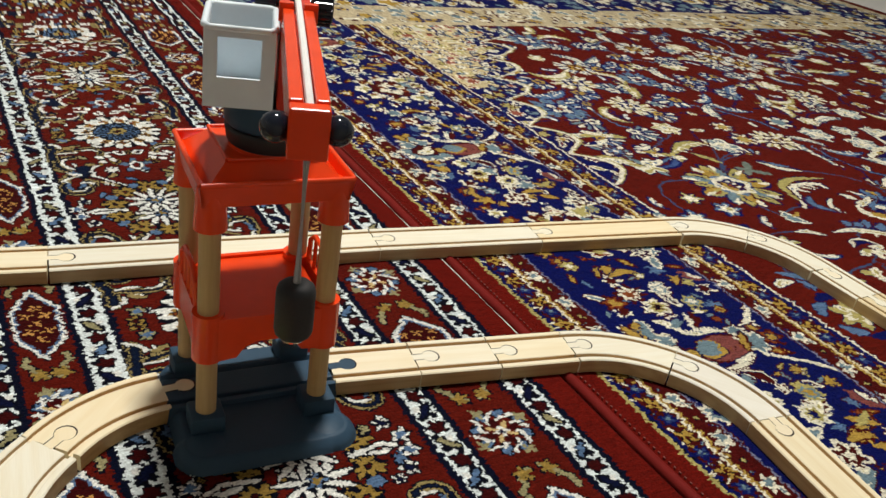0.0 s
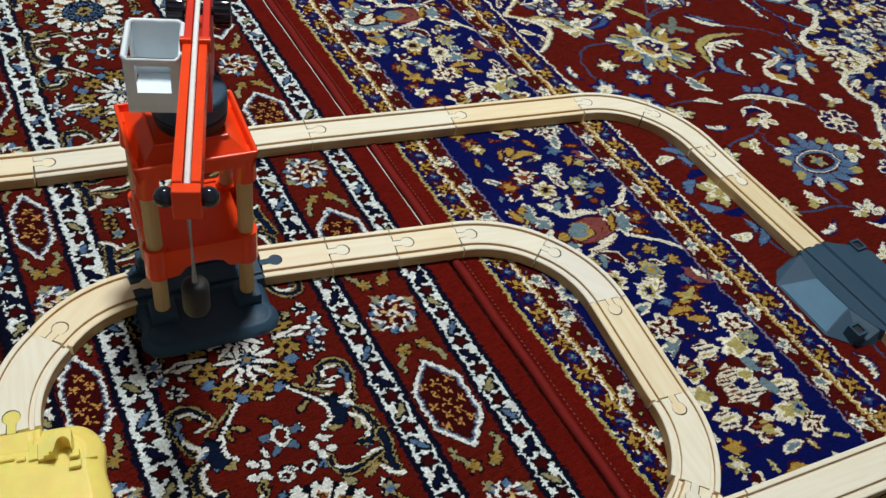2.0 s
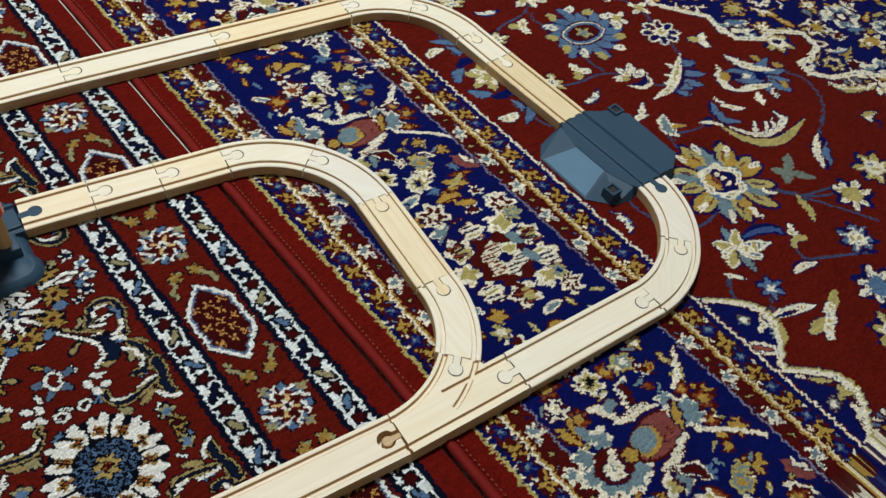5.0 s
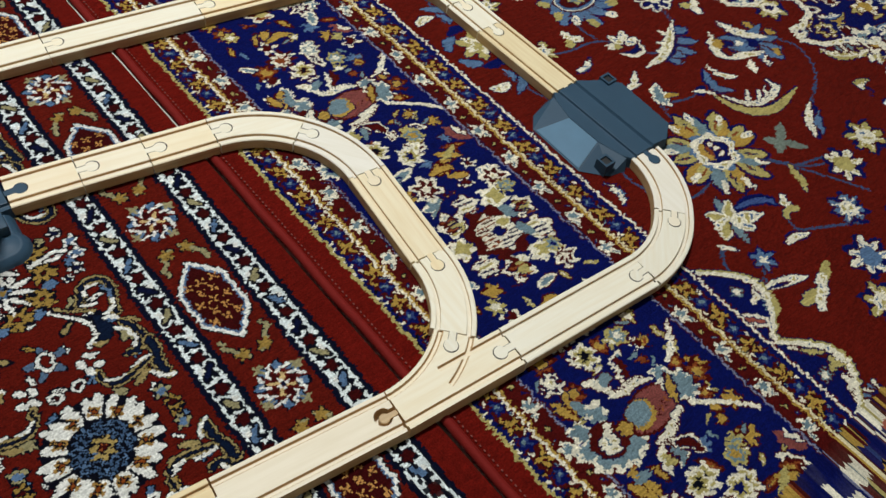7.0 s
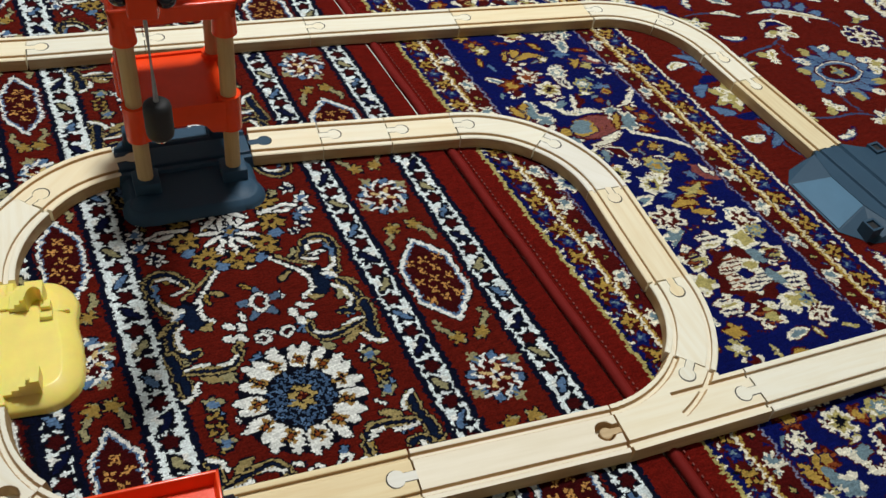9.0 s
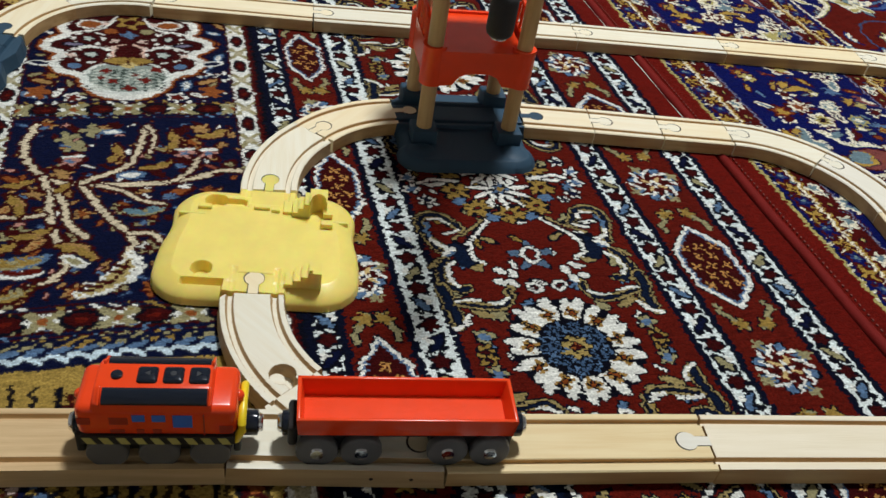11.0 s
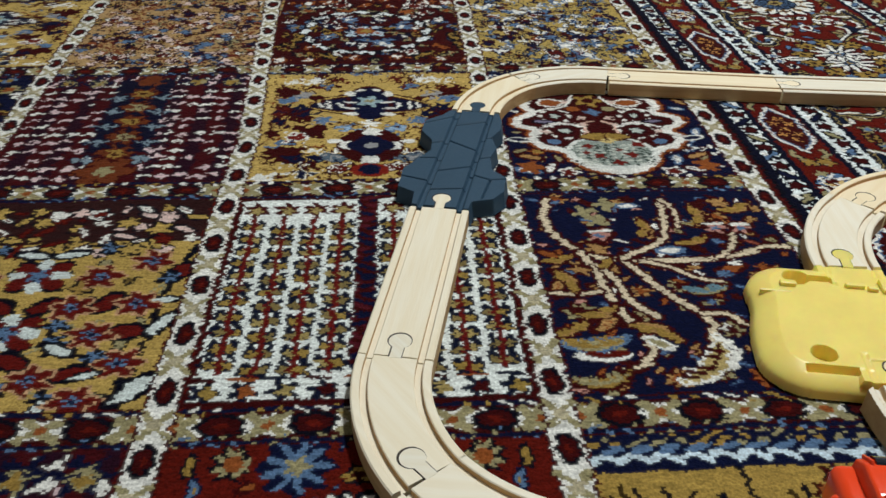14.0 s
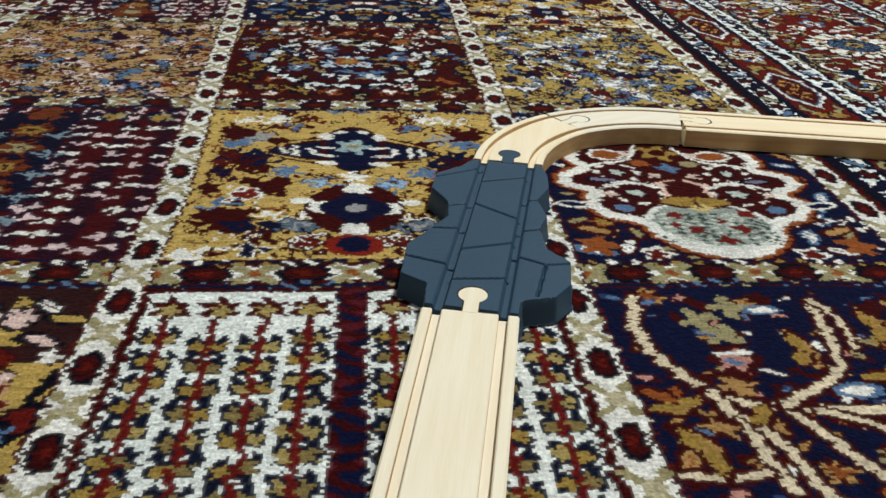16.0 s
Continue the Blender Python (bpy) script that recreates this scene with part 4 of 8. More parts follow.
def palm_panel(L, x0, x1, y0, y1, seed):
    """Stems with paired gold leaves on dark blue, parted by toothed white lines, on both sides of a dark strip."""
    g = np.random.default_rng(abs(seed))
    c, pale, dark = (x0 + x1) / 2, (0.68, 0.72, 0.69), (0.0070, 0.011, 0.028)
    golds = ((0.30, 0.21, 0.06), (0.34, 0.27, 0.11), (0.22, 0.17, 0.07))
    L.rect(x0, x1, y0, y1, MAROON)
    L.rect(x0 + 0.003, x1 - 0.003, y0 + 0.004, y1 - 0.003, pale)
    stems = (0.0175, 0.0360, 0.0560, 0.0760)
    for side in (-1, 1):
        for k, off in enumerate(stems):
            x, foot = c + side * off, y0 + 0.024 + 0.005 * abs(k - 1.5)
            n = int((y1 - 0.024 - foot) / 0.0142)
            for j in range(n):
                y = foot + j * 0.0142
                for s in (-1, 1):
                    tilt = s * (0.7 + g.normal(0, 0.15))
                    px, py = x + s * (0.0046 + g.normal(0, 0.0003)), y + g.normal(0, 0.0006)
                    L.ell(px, py, 0.0052, 0.0048, dark, tilt)
                    L.taper([(px, py), (px + s * 0.0014, py + 0.0040), (px + s * 0.0008, py + 0.0078)], 0.0048, dark)
                    L.stroke([(px - s * 0.0050, py - 0.0052), (px + s * 0.0020, py - 0.0058)], 0.0024, (dark, pale)[(j + k) % 2])
                    L.petals(px - s * 0.0006, py - 0.0004, 0.0041, 4, golds[int(g.integers(3))], 0.25, tilt + j)
            L.rect(x - 0.0018, x + 0.0018, foot - 0.008, y1 - 0.018, (0.125, 0.011, 0.010))
            if k:
                L.vine([(x - side * 0.0097 + 0.0007 * math.sin(q * 1.9 + k), foot - 0.004 + q * (y1 - 0.020 - foot) / 12) for q in range(13)], pale, 0.0034)
            L.petals(x, y1 - 0.0165, 0.0100, 6, (0.062, 0.006, 0.007), 0.2, 1.57)
            L.petals(x, y1 - 0.0180, 0.0055, 5, golds[1], 0.25)
    L.rect(c - 0.0070, c + 0.0070, y0 + 0.026, y1, MAROON)
    L.mottle(c - 0.0070, c + 0.0070, y0 + 0.026, y1, (NAVY, (0.09, 0.012, 0.02)), 0.34, 0.004)
    for k in range(9):
        x = x0 + (k + 0.5) * (x1 - x0) / 9
        L.petals(x, y0 + 0.0105, 0.0090, 5, dark, 0.25, k)
        L.petals(x + 0.002, y0 + 0.0105, 0.0052, 4, (golds[0], RUST, golds[1], MAROON)[k % 4], 0.2, k)
        L.stroke([(x - 0.008, y0 + 0.0205), (x + 0.004, y0 + 0.0195)], 0.0028, (MAROON, RUST, dark)[k % 3])
    L.rect(x0, x1, y0, y0 + 0.0030, MAROON)


def dash_panel(L, x0, x1, y0, y1, seed):
    """Pale dashes in pairs of columns on maroon and dark blue, round a chain of rust blossoms."""
    g = np.random.default_rng(abs(seed))
    c, w, n = (x0 + x1) / 2, x1 - x0, 14
    L.rect(x0, x1, y0, y1, (0.062, 0.006, 0.009))
    p = w / n
    for i in range(n):
        if i % 2:
            L.rect(x0 + i * p, x0 + (i + 0.9) * p, y0, y1, (0.026, 0.006, 0.016))
    for j in range(int((y1 - y0) / 0.0150)):
        for i in range(n):
            px, py = x0 + (i + 0.5 + 0.2 * (j % 2)) * p, y0 + (j + 0.6) * 0.0150 + 0.002 * (i % 2)
            if g.random() < 0.16:
                continue
            px, py = px + g.normal(0, 0.0008), py + g.normal(0, 0.0010)
            L.stroke([(px - 0.0028, py - 0.0016), (px + 0.0008, py + 0.0018), (px + 0.0028, py - 0.0012 * (i % 3))], 0.0042, ((0.62, 0.50, 0.50), CREAM, (0.58, 0.46, 0.47))[int(g.integers(3))])
    for k in range(6):
        L.petals(x0 + (k + 0.5) * w / 6, y1 - 0.016, 0.0135, 6, NAVY, 0.2)
        L.petals(x0 + (k + 0.5) * w / 6, y1 - 0.017, 0.0085, 5, OLIVE, 0.25)
        L.ell(x0 + (k + 0.5) * w / 6, y1 - 0.018, 0.0040, 0.0040, GOLD)
    L.rect(c - 0.024, c + 0.024, y0 + 0.050, y1 - 0.012, (0.007, 0.008, 0.026))
    EMBER = (0.150, 0.042, 0.016)
    L.petals(c - 0.002, y1 - 0.028, 0.026, 4, (0.007, 0.008, 0.026), 0.2)
    L.petals(c, y1 - 0.012, 0.0165, 5, EMBER, 0.2, 0.5)
    for k in range(5):
        y = y1 - 0.045 - k * 0.030
        L.petals(c, y, 0.0165, 6, MAROON, 0.2, k)
        L.petals(c, y, 0.0145, 6, EMBER, 0.25, k)
        L.petals(c, y, 0.0085, 5, (GOLD, OLIVE)[k % 2], 0.2)
        L.ell(c, y, 0.0030, 0.0028, MAROON)
        for s in (-1, 1):
            L.petals(c + s * 0.0195, y - 0.010, 0.0125, 4, NAVY, 0.3, squash=0.7)
            L.petals(c + s * 0.0195, y - 0.010, 0.0105, 4, (0.20, 0.26, 0.30), 0.35, squash=0.65)
    L.petals(c, y0 + 0.018, 0.026, 6, MAROON, 0.15)
    L.petals(c, y0 + 0.018, 0.0235, 6, EMBER, 0.2)
    L.petals(c, y0 + 0.018, 0.0085, 4, OLIVE, 0.2)
    L.fray(x0, x1, y0, y1, 0.0016)


def gold_panel(L, x0, x1, y0, y1, seed):
    """A gold ground with a wide lobed medallion over a small dark cross, dark clusters on both sides."""
    ground, grey = (0.48, 0.35, 0.12), (0.30, 0.30, 0.30)
    L.rect(x0, x1, y0, y1, ground)
    c, b = (x0 + x1) / 2, (y0 + y1) / 2 - 0.620

    def both(dx, y, rx, ry, *cols, turn=0.0):
        for s in (-1, 1):
            for k, col in enumerate(cols):
                L.ell(c + s * dx, b + y, rx * (1 - 0.30 * k), ry * (1 - 0.34 * k), col, s * turn)

    def twig(w, col, *pts):
        for s in (-1, 1):
            L.vine([(c + s * x, b + y) for x, y in pts], col, w)
    L.scatter(x0, x1, y0, y1, 0.0155, 0.0046, [(MAROON, MAROON), (MAROON, ground), ((0.24, 0.15, 0.05), MAROON), (MAROON, RUST)], 0.85, seed + 50)
    # dark branching clusters towards the sides
    for dx, y, rx, ry, t in ((0.070, 0.682, 0.014, 0.011, 0.6), (0.064, 0.640, 0.018, 0.009, -0.2), (0.060, 0.626, 0.016, 0.007, 0.5), (0.067, 0.556, 0.016, 0.012, 0.0), (0.052, 0.540, 0.014, 0.008, 0.4), (0.046, 0.598, 0.012, 0.009, -0.6), (0.046, 0.668, 0.009, 0.006, 0.2), (0.036, 0.715, 0.012, 0.006, 0.3)):
        both(dx, y, rx, ry, MAROON, turn=t)
        both(dx + 0.006, y + 0.004, rx * 0.8, ry * 0.6, MAROON, turn=t + 0.9)
    both(0.060, 0.645, 0.010, 0.006, NAVY, turn=0.2)
    both(0.052, 0.632, 0.009, 0.005, NAVY)
    both(0.058, 0.551, 0.008, 0.006, NAVY)
    both(0.068, 0.665, 0.012, 0.0055, STEEL, turn=-0.4)
    both(0.055, 0.674, 0.008, 0.007, grey)
    both(0.073, 0.574, 0.010, 0.004, STEEL, turn=-0.5)
    both(0.059, 0.586, 0.0115, 0.0085, CREAM, (0.16, 0.015, 0.010))
    both(0.080, 0.598, 0.0040, 0.0140, MAROON)
    both(0.056, 0.708, 0.0170, 0.0055, CREAM, CREAM)
    both(0.046, 0.713, 0.0070, 0.0045, CREAM)
    both(0.060, 0.704, 0.0110, 0.0026, ground)
    twig(0.0030, MAROON, (0.018, 0.566), (0.034, 0.560), (0.050, 0.572), (0.072, 0.562))
    twig(0.0026, CREAM, (0.024, 0.560), (0.040, 0.557), (0.052, 0.566))
    twig(0.0030, MAROON, (0.030, 0.690), (0.048, 0.696), (0.060, 0.690), (0.080, 0.694))
    twig(0.0030, MAROON, (0.016, 0.618), (0.030, 0.606), (0.044, 0.600))
    both(0.040, 0.617, 0.0080, 0.0075, STEEL, STEEL, grey)
    both(0.019, 0.602, 0.0080, 0.0078, STEEL, (0.30, 0.42, 0.55))
    both(0.011, 0.730, 0.0060, 0.0075, STEEL)
    both(0.030, 0.549, 0.0170, 0.0075, NAVY, (0.10, 0.14, 0.18), grey)
    both(0.022, 0.530, 0.0120, 0.0100, MAROON)
    both(0.022, 0.531, 0.0085, 0.0068, CREAM, CRIMSON)
    both(0.050, 0.524, 0.0130, 0.0055, CREAM, NAVY)
    both(0.058, 0.538, 0.0080, 0.0044, CREAM, ground)
    both(0.078, 0.520, 0.0090, 0.0045, CREAM)
    both(0.074, 0.616, 0.0120, 0.0060, (0.075, 0.008, 0.007), NAVY, turn=0.8)
    both(0.036, 0.694, 0.0080, 0.0055, (0.10, 0.012, 0.008), STEEL, turn=0.4)
    both(0.024, 0.708, 0.0075, 0.0045, (0.10, 0.012, 0.008), turn=-0.5)
    both(0.076, 0.640, 0.0060, 0.0090, (0.10, 0.012, 0.008), NAVY)
    L.fray(x0, x1, y0, y1, 0.0030)
    # the wide medallion
    for w_, col in ((0.050, MAROON), (0.044, ground), (0.038, MAROON), (0.032, NAVY)):
        L.taper([(c - 0.047, b + 0.650), (c - 0.022, b + 0.652), (c, b + 0.655), (c + 0.022, b + 0.652), (c + 0.047, b + 0.650)], w_, col)
    L.ell(c, b + 0.657, 0.0200, 0.0370, MAROON)
    L.ell(c, b + 0.657, 0.0165, 0.0330, NAVY)
    for dx, h in ((0.0400, 0.0040), (0.0330, 0.0075), (0.0235, 0.0040)):
        for s in (-1, 1):
            L.stroke([(c + s * dx, b + 0.651 - h), (c + s * (dx + 0.002), b + 0.651 + h)], 0.0034, CREAM)
    for y in (0.644, 0.657):
        both(0.0165, y, 0.0060, 0.0020, CREAM, turn=0.2)
    both(0.016, 0.676, 0.0042, 0.0060, CREAM)
    both(0.015, 0.632, 0.0060, 0.0034, CREAM)
    both(0.007, 0.684, 0.0045, 0.0024, CREAM, turn=-0.5)
    L.petals(c, b + 0.659, 0.0125, 5, (0.30, 0.40, 0.42), 0.25)
    L.petals(c, b + 0.660, 0.0050, 5, OLIVE, 0.2)
    L.petals(c, b + 0.626, 0.0090, 4, NAVY, 0.2)
    L.petals(c, b + 0.612, 0.0085, 5, CREAM, 0.3, 1.57)
    # the small cross
    L.ell(c, b + 0.570, 0.0270, 0.0320, MAROON)
    for dx, dy in ((0.0175, 0.0), (-0.0175, 0.0), (0.0, 0.026), (0.0, -0.026)):
        L.ell(c + dx, b + 0.570 + dy, 0.0075, 0.0078, CREAM)
    both(0.029, 0.578, 0.0065, 0.0036, CREAM)
    L.petals(c, b + 0.570, 0.0195, 4, NAVY, 0.12)
    L.ell(c, b + 0.570, 0.0060, 0.0052, grey)
    L.ell(c, b + 0.527, 0.0150, 0.0110, (0.20, 0.02, 0.012))
    L.ell(c, b + 0.528, 0.0088, 0.0080, NAVY)


def bloom_panel(L, x0, x1, y0, y1, ground, seed):
    L.rect(x0, x1, y0, y1, ground)
    sets = [(INK, CREAM, CRIMSON), (INK, GOLD, MAROON), (NAVY, STEEL, GOLD), (MAROON, RUST, CREAM), (INK, OLIVE, RUST)]
    L.scatter(x0, x1, y0, y1, 0.0225, 0.0112, sets, 0.45, seed)
    L.mirror(x0, x1, y0, y1)


def ring_panel(L, x0, x1, y0, y1, seed):
    """A dark red ground with two broken rings of pale and blue dashes round a small star."""
    bloom_panel(L, x0, x1, y0, y1, MAROON, seed)
    c, cy = (x0 + x1) / 2, (y0 + y1) / 2 - 0.01
    for k in range(16):
        a = k * math.tau / 16
        L.leaf(c + 0.058 * math.cos(a), cy + 0.066 * math.sin(a), 0.0135, a + 1.4, (INK, (0.66, 0.70, 0.70)))
        if k % 2:
            L.petals(c + 0.038 * math.cos(a), cy + 0.043 * math.sin(a), 0.0105, 5, (NAVY, STEEL)[k % 4 == 1], 0.25, a)
            L.ell(c + 0.038 * math.cos(a), cy + 0.043 * math.sin(a), 0.0038, 0.0034, CREAM)
    L.flower(c, cy, 0.022, (NAVY, (0.45, 0.55, 0.62), RUST, GOLD), 8)
    L.fray(x0, x1, y0, y1, 0.0018)


def ochre_panel(L, x0, x1, y0, y1):
    """An ochre ground crossed by dark leaf veins, with red star blossoms, and pale clusters at the far end."""
    ground = (0.42, 0.30, 0.095)
    L.rect(x0, x1, y0, y1, ground)
    L.scatter(x0, x1, y0, y1, 0.0230, 0.0070, [(INK, ground), (INK, OLIVE), (INK, (0.30, 0.20, 0.06)), (OLIVE, ground), (INK, (0.16, 0.11, 0.035))], 0.85, 11)
    L.rect(x0, x1, y1 - 0.055, y1, (0.035, 0.012, 0.012))
    L.scatter(x0, x1, y1 - 0.070, y1, 0.0140, 0.0080, [(INK, CREAM, CRIMSON), (MAROON, CRIMSON), (INK, (0.60, 0.46, 0.42)), (INK, ground), (MAROON, CREAM)], 0.5, 12)
    pink, red = (0.46, 0.29, 0.17), (0.115, 0.010, 0.008)
    c = (x0 + x1) / 2
    for s in (-1, 1):
        L.vine([(c + s * 0.088, 0.425), (c + s * 0.076, 0.372), (c + s * 0.079, 0.330), (c + s * 0.070, 0.272)], INK, 0.0044)
        for dx, y, a in ((0.048, 0.365, 1.0), (0.065, 0.337, 0.2), (0.046, 0.302, 0.3), (0.070, 0.276, 0.8), (0.083, 0.396, 1.2), (0.012, 0.312, 2.6), (0.014, 0.362, 0.5)):
            L.ell(c + s * dx, y, 0.0130, 0.0078, INK, s * a)
            L.ell(c + s * dx, y, 0.0098, 0.0050, red, s * a)
        for dx, y in ((0.034, 0.424), (0.078, 0.390), (0.026, 0.344), (0.028, 0.329), (0.054, 0.316), (0.039, 0.281), (0.010, 0.290)):
            L.petals(c + s * dx, y, 0.0095, 5, INK, 0.25, dx * 80)
            L.petals(c + s * dx, y, 0.0070, 5, STEEL, 0.45, dx * 90)
        for dx, y, a, r in ((0.083, 0.344, 1.1, 0.0130), (0.033, 0.322, -0.5, 0.0110), (0.081, 0.289, 0.9, 0.0165), (0.037, 0.275, 1.3, 0.0090), (0.053, 0.300, 0.3, 0.0085), (0.081, 0.367, 0.1, 0.0085), (0.012, 0.417, 0.2, 0.0120), (0.014, 0.392, 0.8, 0.0070), (0.011, 0.337, 0.6, 0.0085)):
            L.leaf(c + s * dx, y, r * 1.15, s * a, (INK, (0.56, 0.62, 0.60)))
        for dx, y in ((0.064, 0.409), (0.036, 0.392), (0.065, 0.364), (0.029, 0.360), (0.047, 0.335), (0.069, 0.310), (0.026, 0.297), (0.053, 0.280)):
            for k in range(6):
                a = k * math.tau / 6 + dx * 60
                L.taper([(c + s * dx, y), (c + s * dx + 0.006 * math.cos(a), y + 0.006 * math.sin(a)), (c + s * dx + 0.0142 * math.cos(a + 0.15), y + 0.0128 * math.sin(a + 0.15))], 0.0090, pink)
            for k in range(6):
                a = k * math.tau / 6 + dx * 60
                L.taper([(c + s * dx, y), (c + s * dx + 0.006 * math.cos(a), y + 0.006 * math.sin(a)), (c + s * dx + 0.0128 * math.cos(a + 0.15), y + 0.0116 * math.sin(a + 0.15))], 0.0062, red)
            L.petals(c + s * dx, y, 0.0052, 5, STEEL, 0.35, dx * 30)
            L.ell(c + s * dx, y, 0.0018, 0.0018, NAVY)
    for y in (0.393, 0.337):
        L.petals(c, y, 0.0225, 4, INK, 0.22, 0.785)
        for k in range(4):
            a = 0.785 + k * math.pi / 2
            L.ell(c + 0.0135 * math.cos(a), y + 0.0100 * math.sin(a), 0.0085, 0.0062, red, a)
            L.ell(c + 0.0130 * math.cos(a + 0.785), y + 0.0125 * math.sin(a + 0.785), 0.0062, 0.0044, (0.56, 0.62, 0.60), a + 0.785)
        L.petals(c, y, 0.0080, 5, STEEL, 0.35)


def reed_panel(L, x0, x1, y0, y1):
    """An ochre ground of upright dark reeds under a dark blue edge with a pale zigzag."""
    g = np.random.default_rng(19)
    ground = (0.36, 0.25, 0.07)
    L.rect(x0, x1, y0, y1, ground)
    for k in range(26):
        x, top = x0 + (k + 0.5) * (x1 - x0) / 26, y1 - 0.022 - g.uniform(0, 0.04)
        L.stroke([(x, y0), (x + g.normal(0, 0.002), (y0 + top) / 2), (x, top)], 0.0032, (INK, (0.05, 0.03, 0.01), INK, ground)[k % 4])
    for k in range(34):
        x, y = g.uniform(x0, x1), g.uniform(y0, y1 - 0.028)
        L.petals(x, y, g.uniform(0.006, 0.011), 5, (INK, NAVY, MAROON, MAROON)[k % 4], 0.25, g.uniform(0, 6))
        L.ell(x + 0.001, y, 0.0034, 0.0044, (STEEL, (0.10, 0.16, 0.26), RUST, (0.60, 0.48, 0.44))[k % 4])
    L.rect(x0, x1, y1 - 0.024, y1, NAVY)
    L.mottle(x0, x1, y1 - 0.010, y1, (OLIVE, GOLD), 0.22, 0.0032)
    n = 12
    for k in range(n):
        x = x0 + (k + 0.5) * (x1 - x0) / n
        L.vine([(x - 0.0075, y1 - 0.0185), (x - 0.002, y1 - 0.0135), (x + 0.003, y1 - 0.0155), (x + 0.0075, y1 - 0.0185)], (0.55, 0.66, 0.72), 0.0034)
        L.leaf(x + 0.004, y1 - 0.0105, 0.0060, 0.3, (STEEL, STEEL))


def panel_rug():
    """The rug with a red rosette strip and a garden of panels."""
    xs = lines((-1.35, -0.92, 0.012), (-0.92, -0.64, 0.0045), (-0.64, -0.40, 0.0018), (-0.40, 0.3985, 0.00122))
    ys = lines((-0.75, -0.05, 0.020), (-0.05, 0.05, 0.004), (0.05, 0.70, 0.00122), (0.70, 0.95, 0.0021), (0.95, 1.30, 0.0036), (1.30, 2.6, 0.012))
    L = Loom(xs, ys, 5, 0.0011)
    # the outer columns lie a little aslant
    L.lean = 0.06
    L.X += L.lean * np.maximum(0, L.Y - 0.58) * np.clip((-0.19 - L.X) / 0.15, 0, 1)
    lo, hi = ys[0], ys[-1]
    L.rect(-2, 1, lo, hi, CRIMSON)
    rails = [-0.0015, -0.186, -0.3835] + [-0.580 - 0.1965 * k for k in range(5)]
    # panels, column by column from the red strip outwards
    for col in range(7):
        xr, xl = rails[col] - 0.0095, rails[col + 1] + 0.0095
        for row in range(-4, 9):
            y0, y1 = 0.26 + row * 0.24 + 0.0135, 0.26 + (row + 1) * 0.24 - 0.0135
            kind = (col, row)
            if kind == (0, 0):
                tree_panel(L, xl, xr, y0, y1)
            elif kind == (0, 1):
                medallion_panel(L, xl, xr, y0, y1)
            elif kind == (1, 0):
                palm_panel(L, xl, xr, y0, y1, 2)
            elif kind == (1, 1):
                gold_panel(L, xl, xr, y0, y1, 4)
            elif kind == (2, 1):
                dash_panel(L, xl, xr, y0, y1, 6)
            elif kind == (1, 2):
                ring_panel(L, xl, xr, y0, y1, 9)
            elif kind == (2, 0):
                ochre_panel(L, xl, xr, y0, y1)
            elif kind == (0, -1):
                reed_panel(L, xl, xr, y0, y1)
            elif kind == (1, -1):
                bloom_panel(L, xl, xr, y0, y1, CRIMSON, 15)
                L.scatter(xl, xr, y0, y1 - 0.02, 0.040, 0.0140, [(INK, CREAM, INK, GOLD), (INK, CREAM, GOLD, INK), (INK, OLIVE, GOLD)], 0.15, 16)
                for s in (-1, 1):
                    L.ell((xl + xr) / 2 + s * 0.028, y1 - 0.014, 0.022, 0.022, CRIMSON)
                    L.petals((xl + xr) / 2 + s * 0.028, y1 - 0.014, 0.0190, 8, NAVY, 0.12)
                    L.petals((xl + xr) / 2 + s * 0.028, y1 - 0.014, 0.0170, 9, STEEL, 0.3)
                    L.petals((xl + xr) / 2 + s * 0.028, y1 - 0.014, 0.0070, 5, OLIVE, 0.25)
            elif kind in ((0, 2), (2, 2)):
                ground = (0.40, 0.30, 0.10) if col == 0 else (0.40, 0.27, 0.13)
                bloom_panel(L, xl, xr, y0, y1, ground, 20 + row)
                L.scatter(xl, xr, y0, y1, 0.0150, 0.0086, [(MAROON, (0.60, 0.48, 0.44)), (MAROON, NAVY), (MAROON, (0.60, 0.48, 0.44)), (ground, (0.10, 0.012, 0.008)), (NAVY, STEEL), (ground, (0.17, 0.05, 0.02))] if col else [(NAVY, ground), (NAVY, STEEL), (MAROON, NAVY), (STEEL, CREAM)], 0.75, 21 + row)
            else:
                pick = (col * 3 + row * 5) % 4
                if pick == 0:
                    bloom_panel(L, xl, xr, y0, y1, CRIMSON, 30 + col + 9 * row)
                elif pick == 1:
                    dash_panel(L, xl, xr, y0, y1, 40 + row)
                elif pick == 2:
                    bloom_panel(L, xl, xr, y0, y1, NAVY, 50 + col + 9 * row)
                else:
                    gold_panel(L, xl, xr, y0, y1, 60 + row)
            if kind in ((0, 2), (2, 2)):
                L.fray(xl, xr, y0, y1, 0.0022)
            cross_band(L, y0 - 0.0135, xl, xr)
    for x in rails:
        garland(L, x, lo, hi)
    # the strip: ladders, lantern columns and the red field
    L.rect(0.0085, 0.0145, lo, hi, MAROON)
    L.rect(0.0110, 0.0145, lo, hi, INK)
    ladder(L, 0.0145, 0.040, lo, hi, 1)
    lantern_column(L, 0.040, 0.077, lo, hi, 0.180)
    ladder(L, 0.077, 0.110, lo, hi, 2)
    L.rect(0.110, 0.265, lo, hi, CRIMSON)
    L.scatter(0.112, 0.263, lo, hi, 0.0265, 0.0068, [(INK, OLIVE), (INK, STEEL), (INK, CREAM, NAVY), (INK, GOLD, MAROON), (NAVY, CREAM)], 0.5, 41)
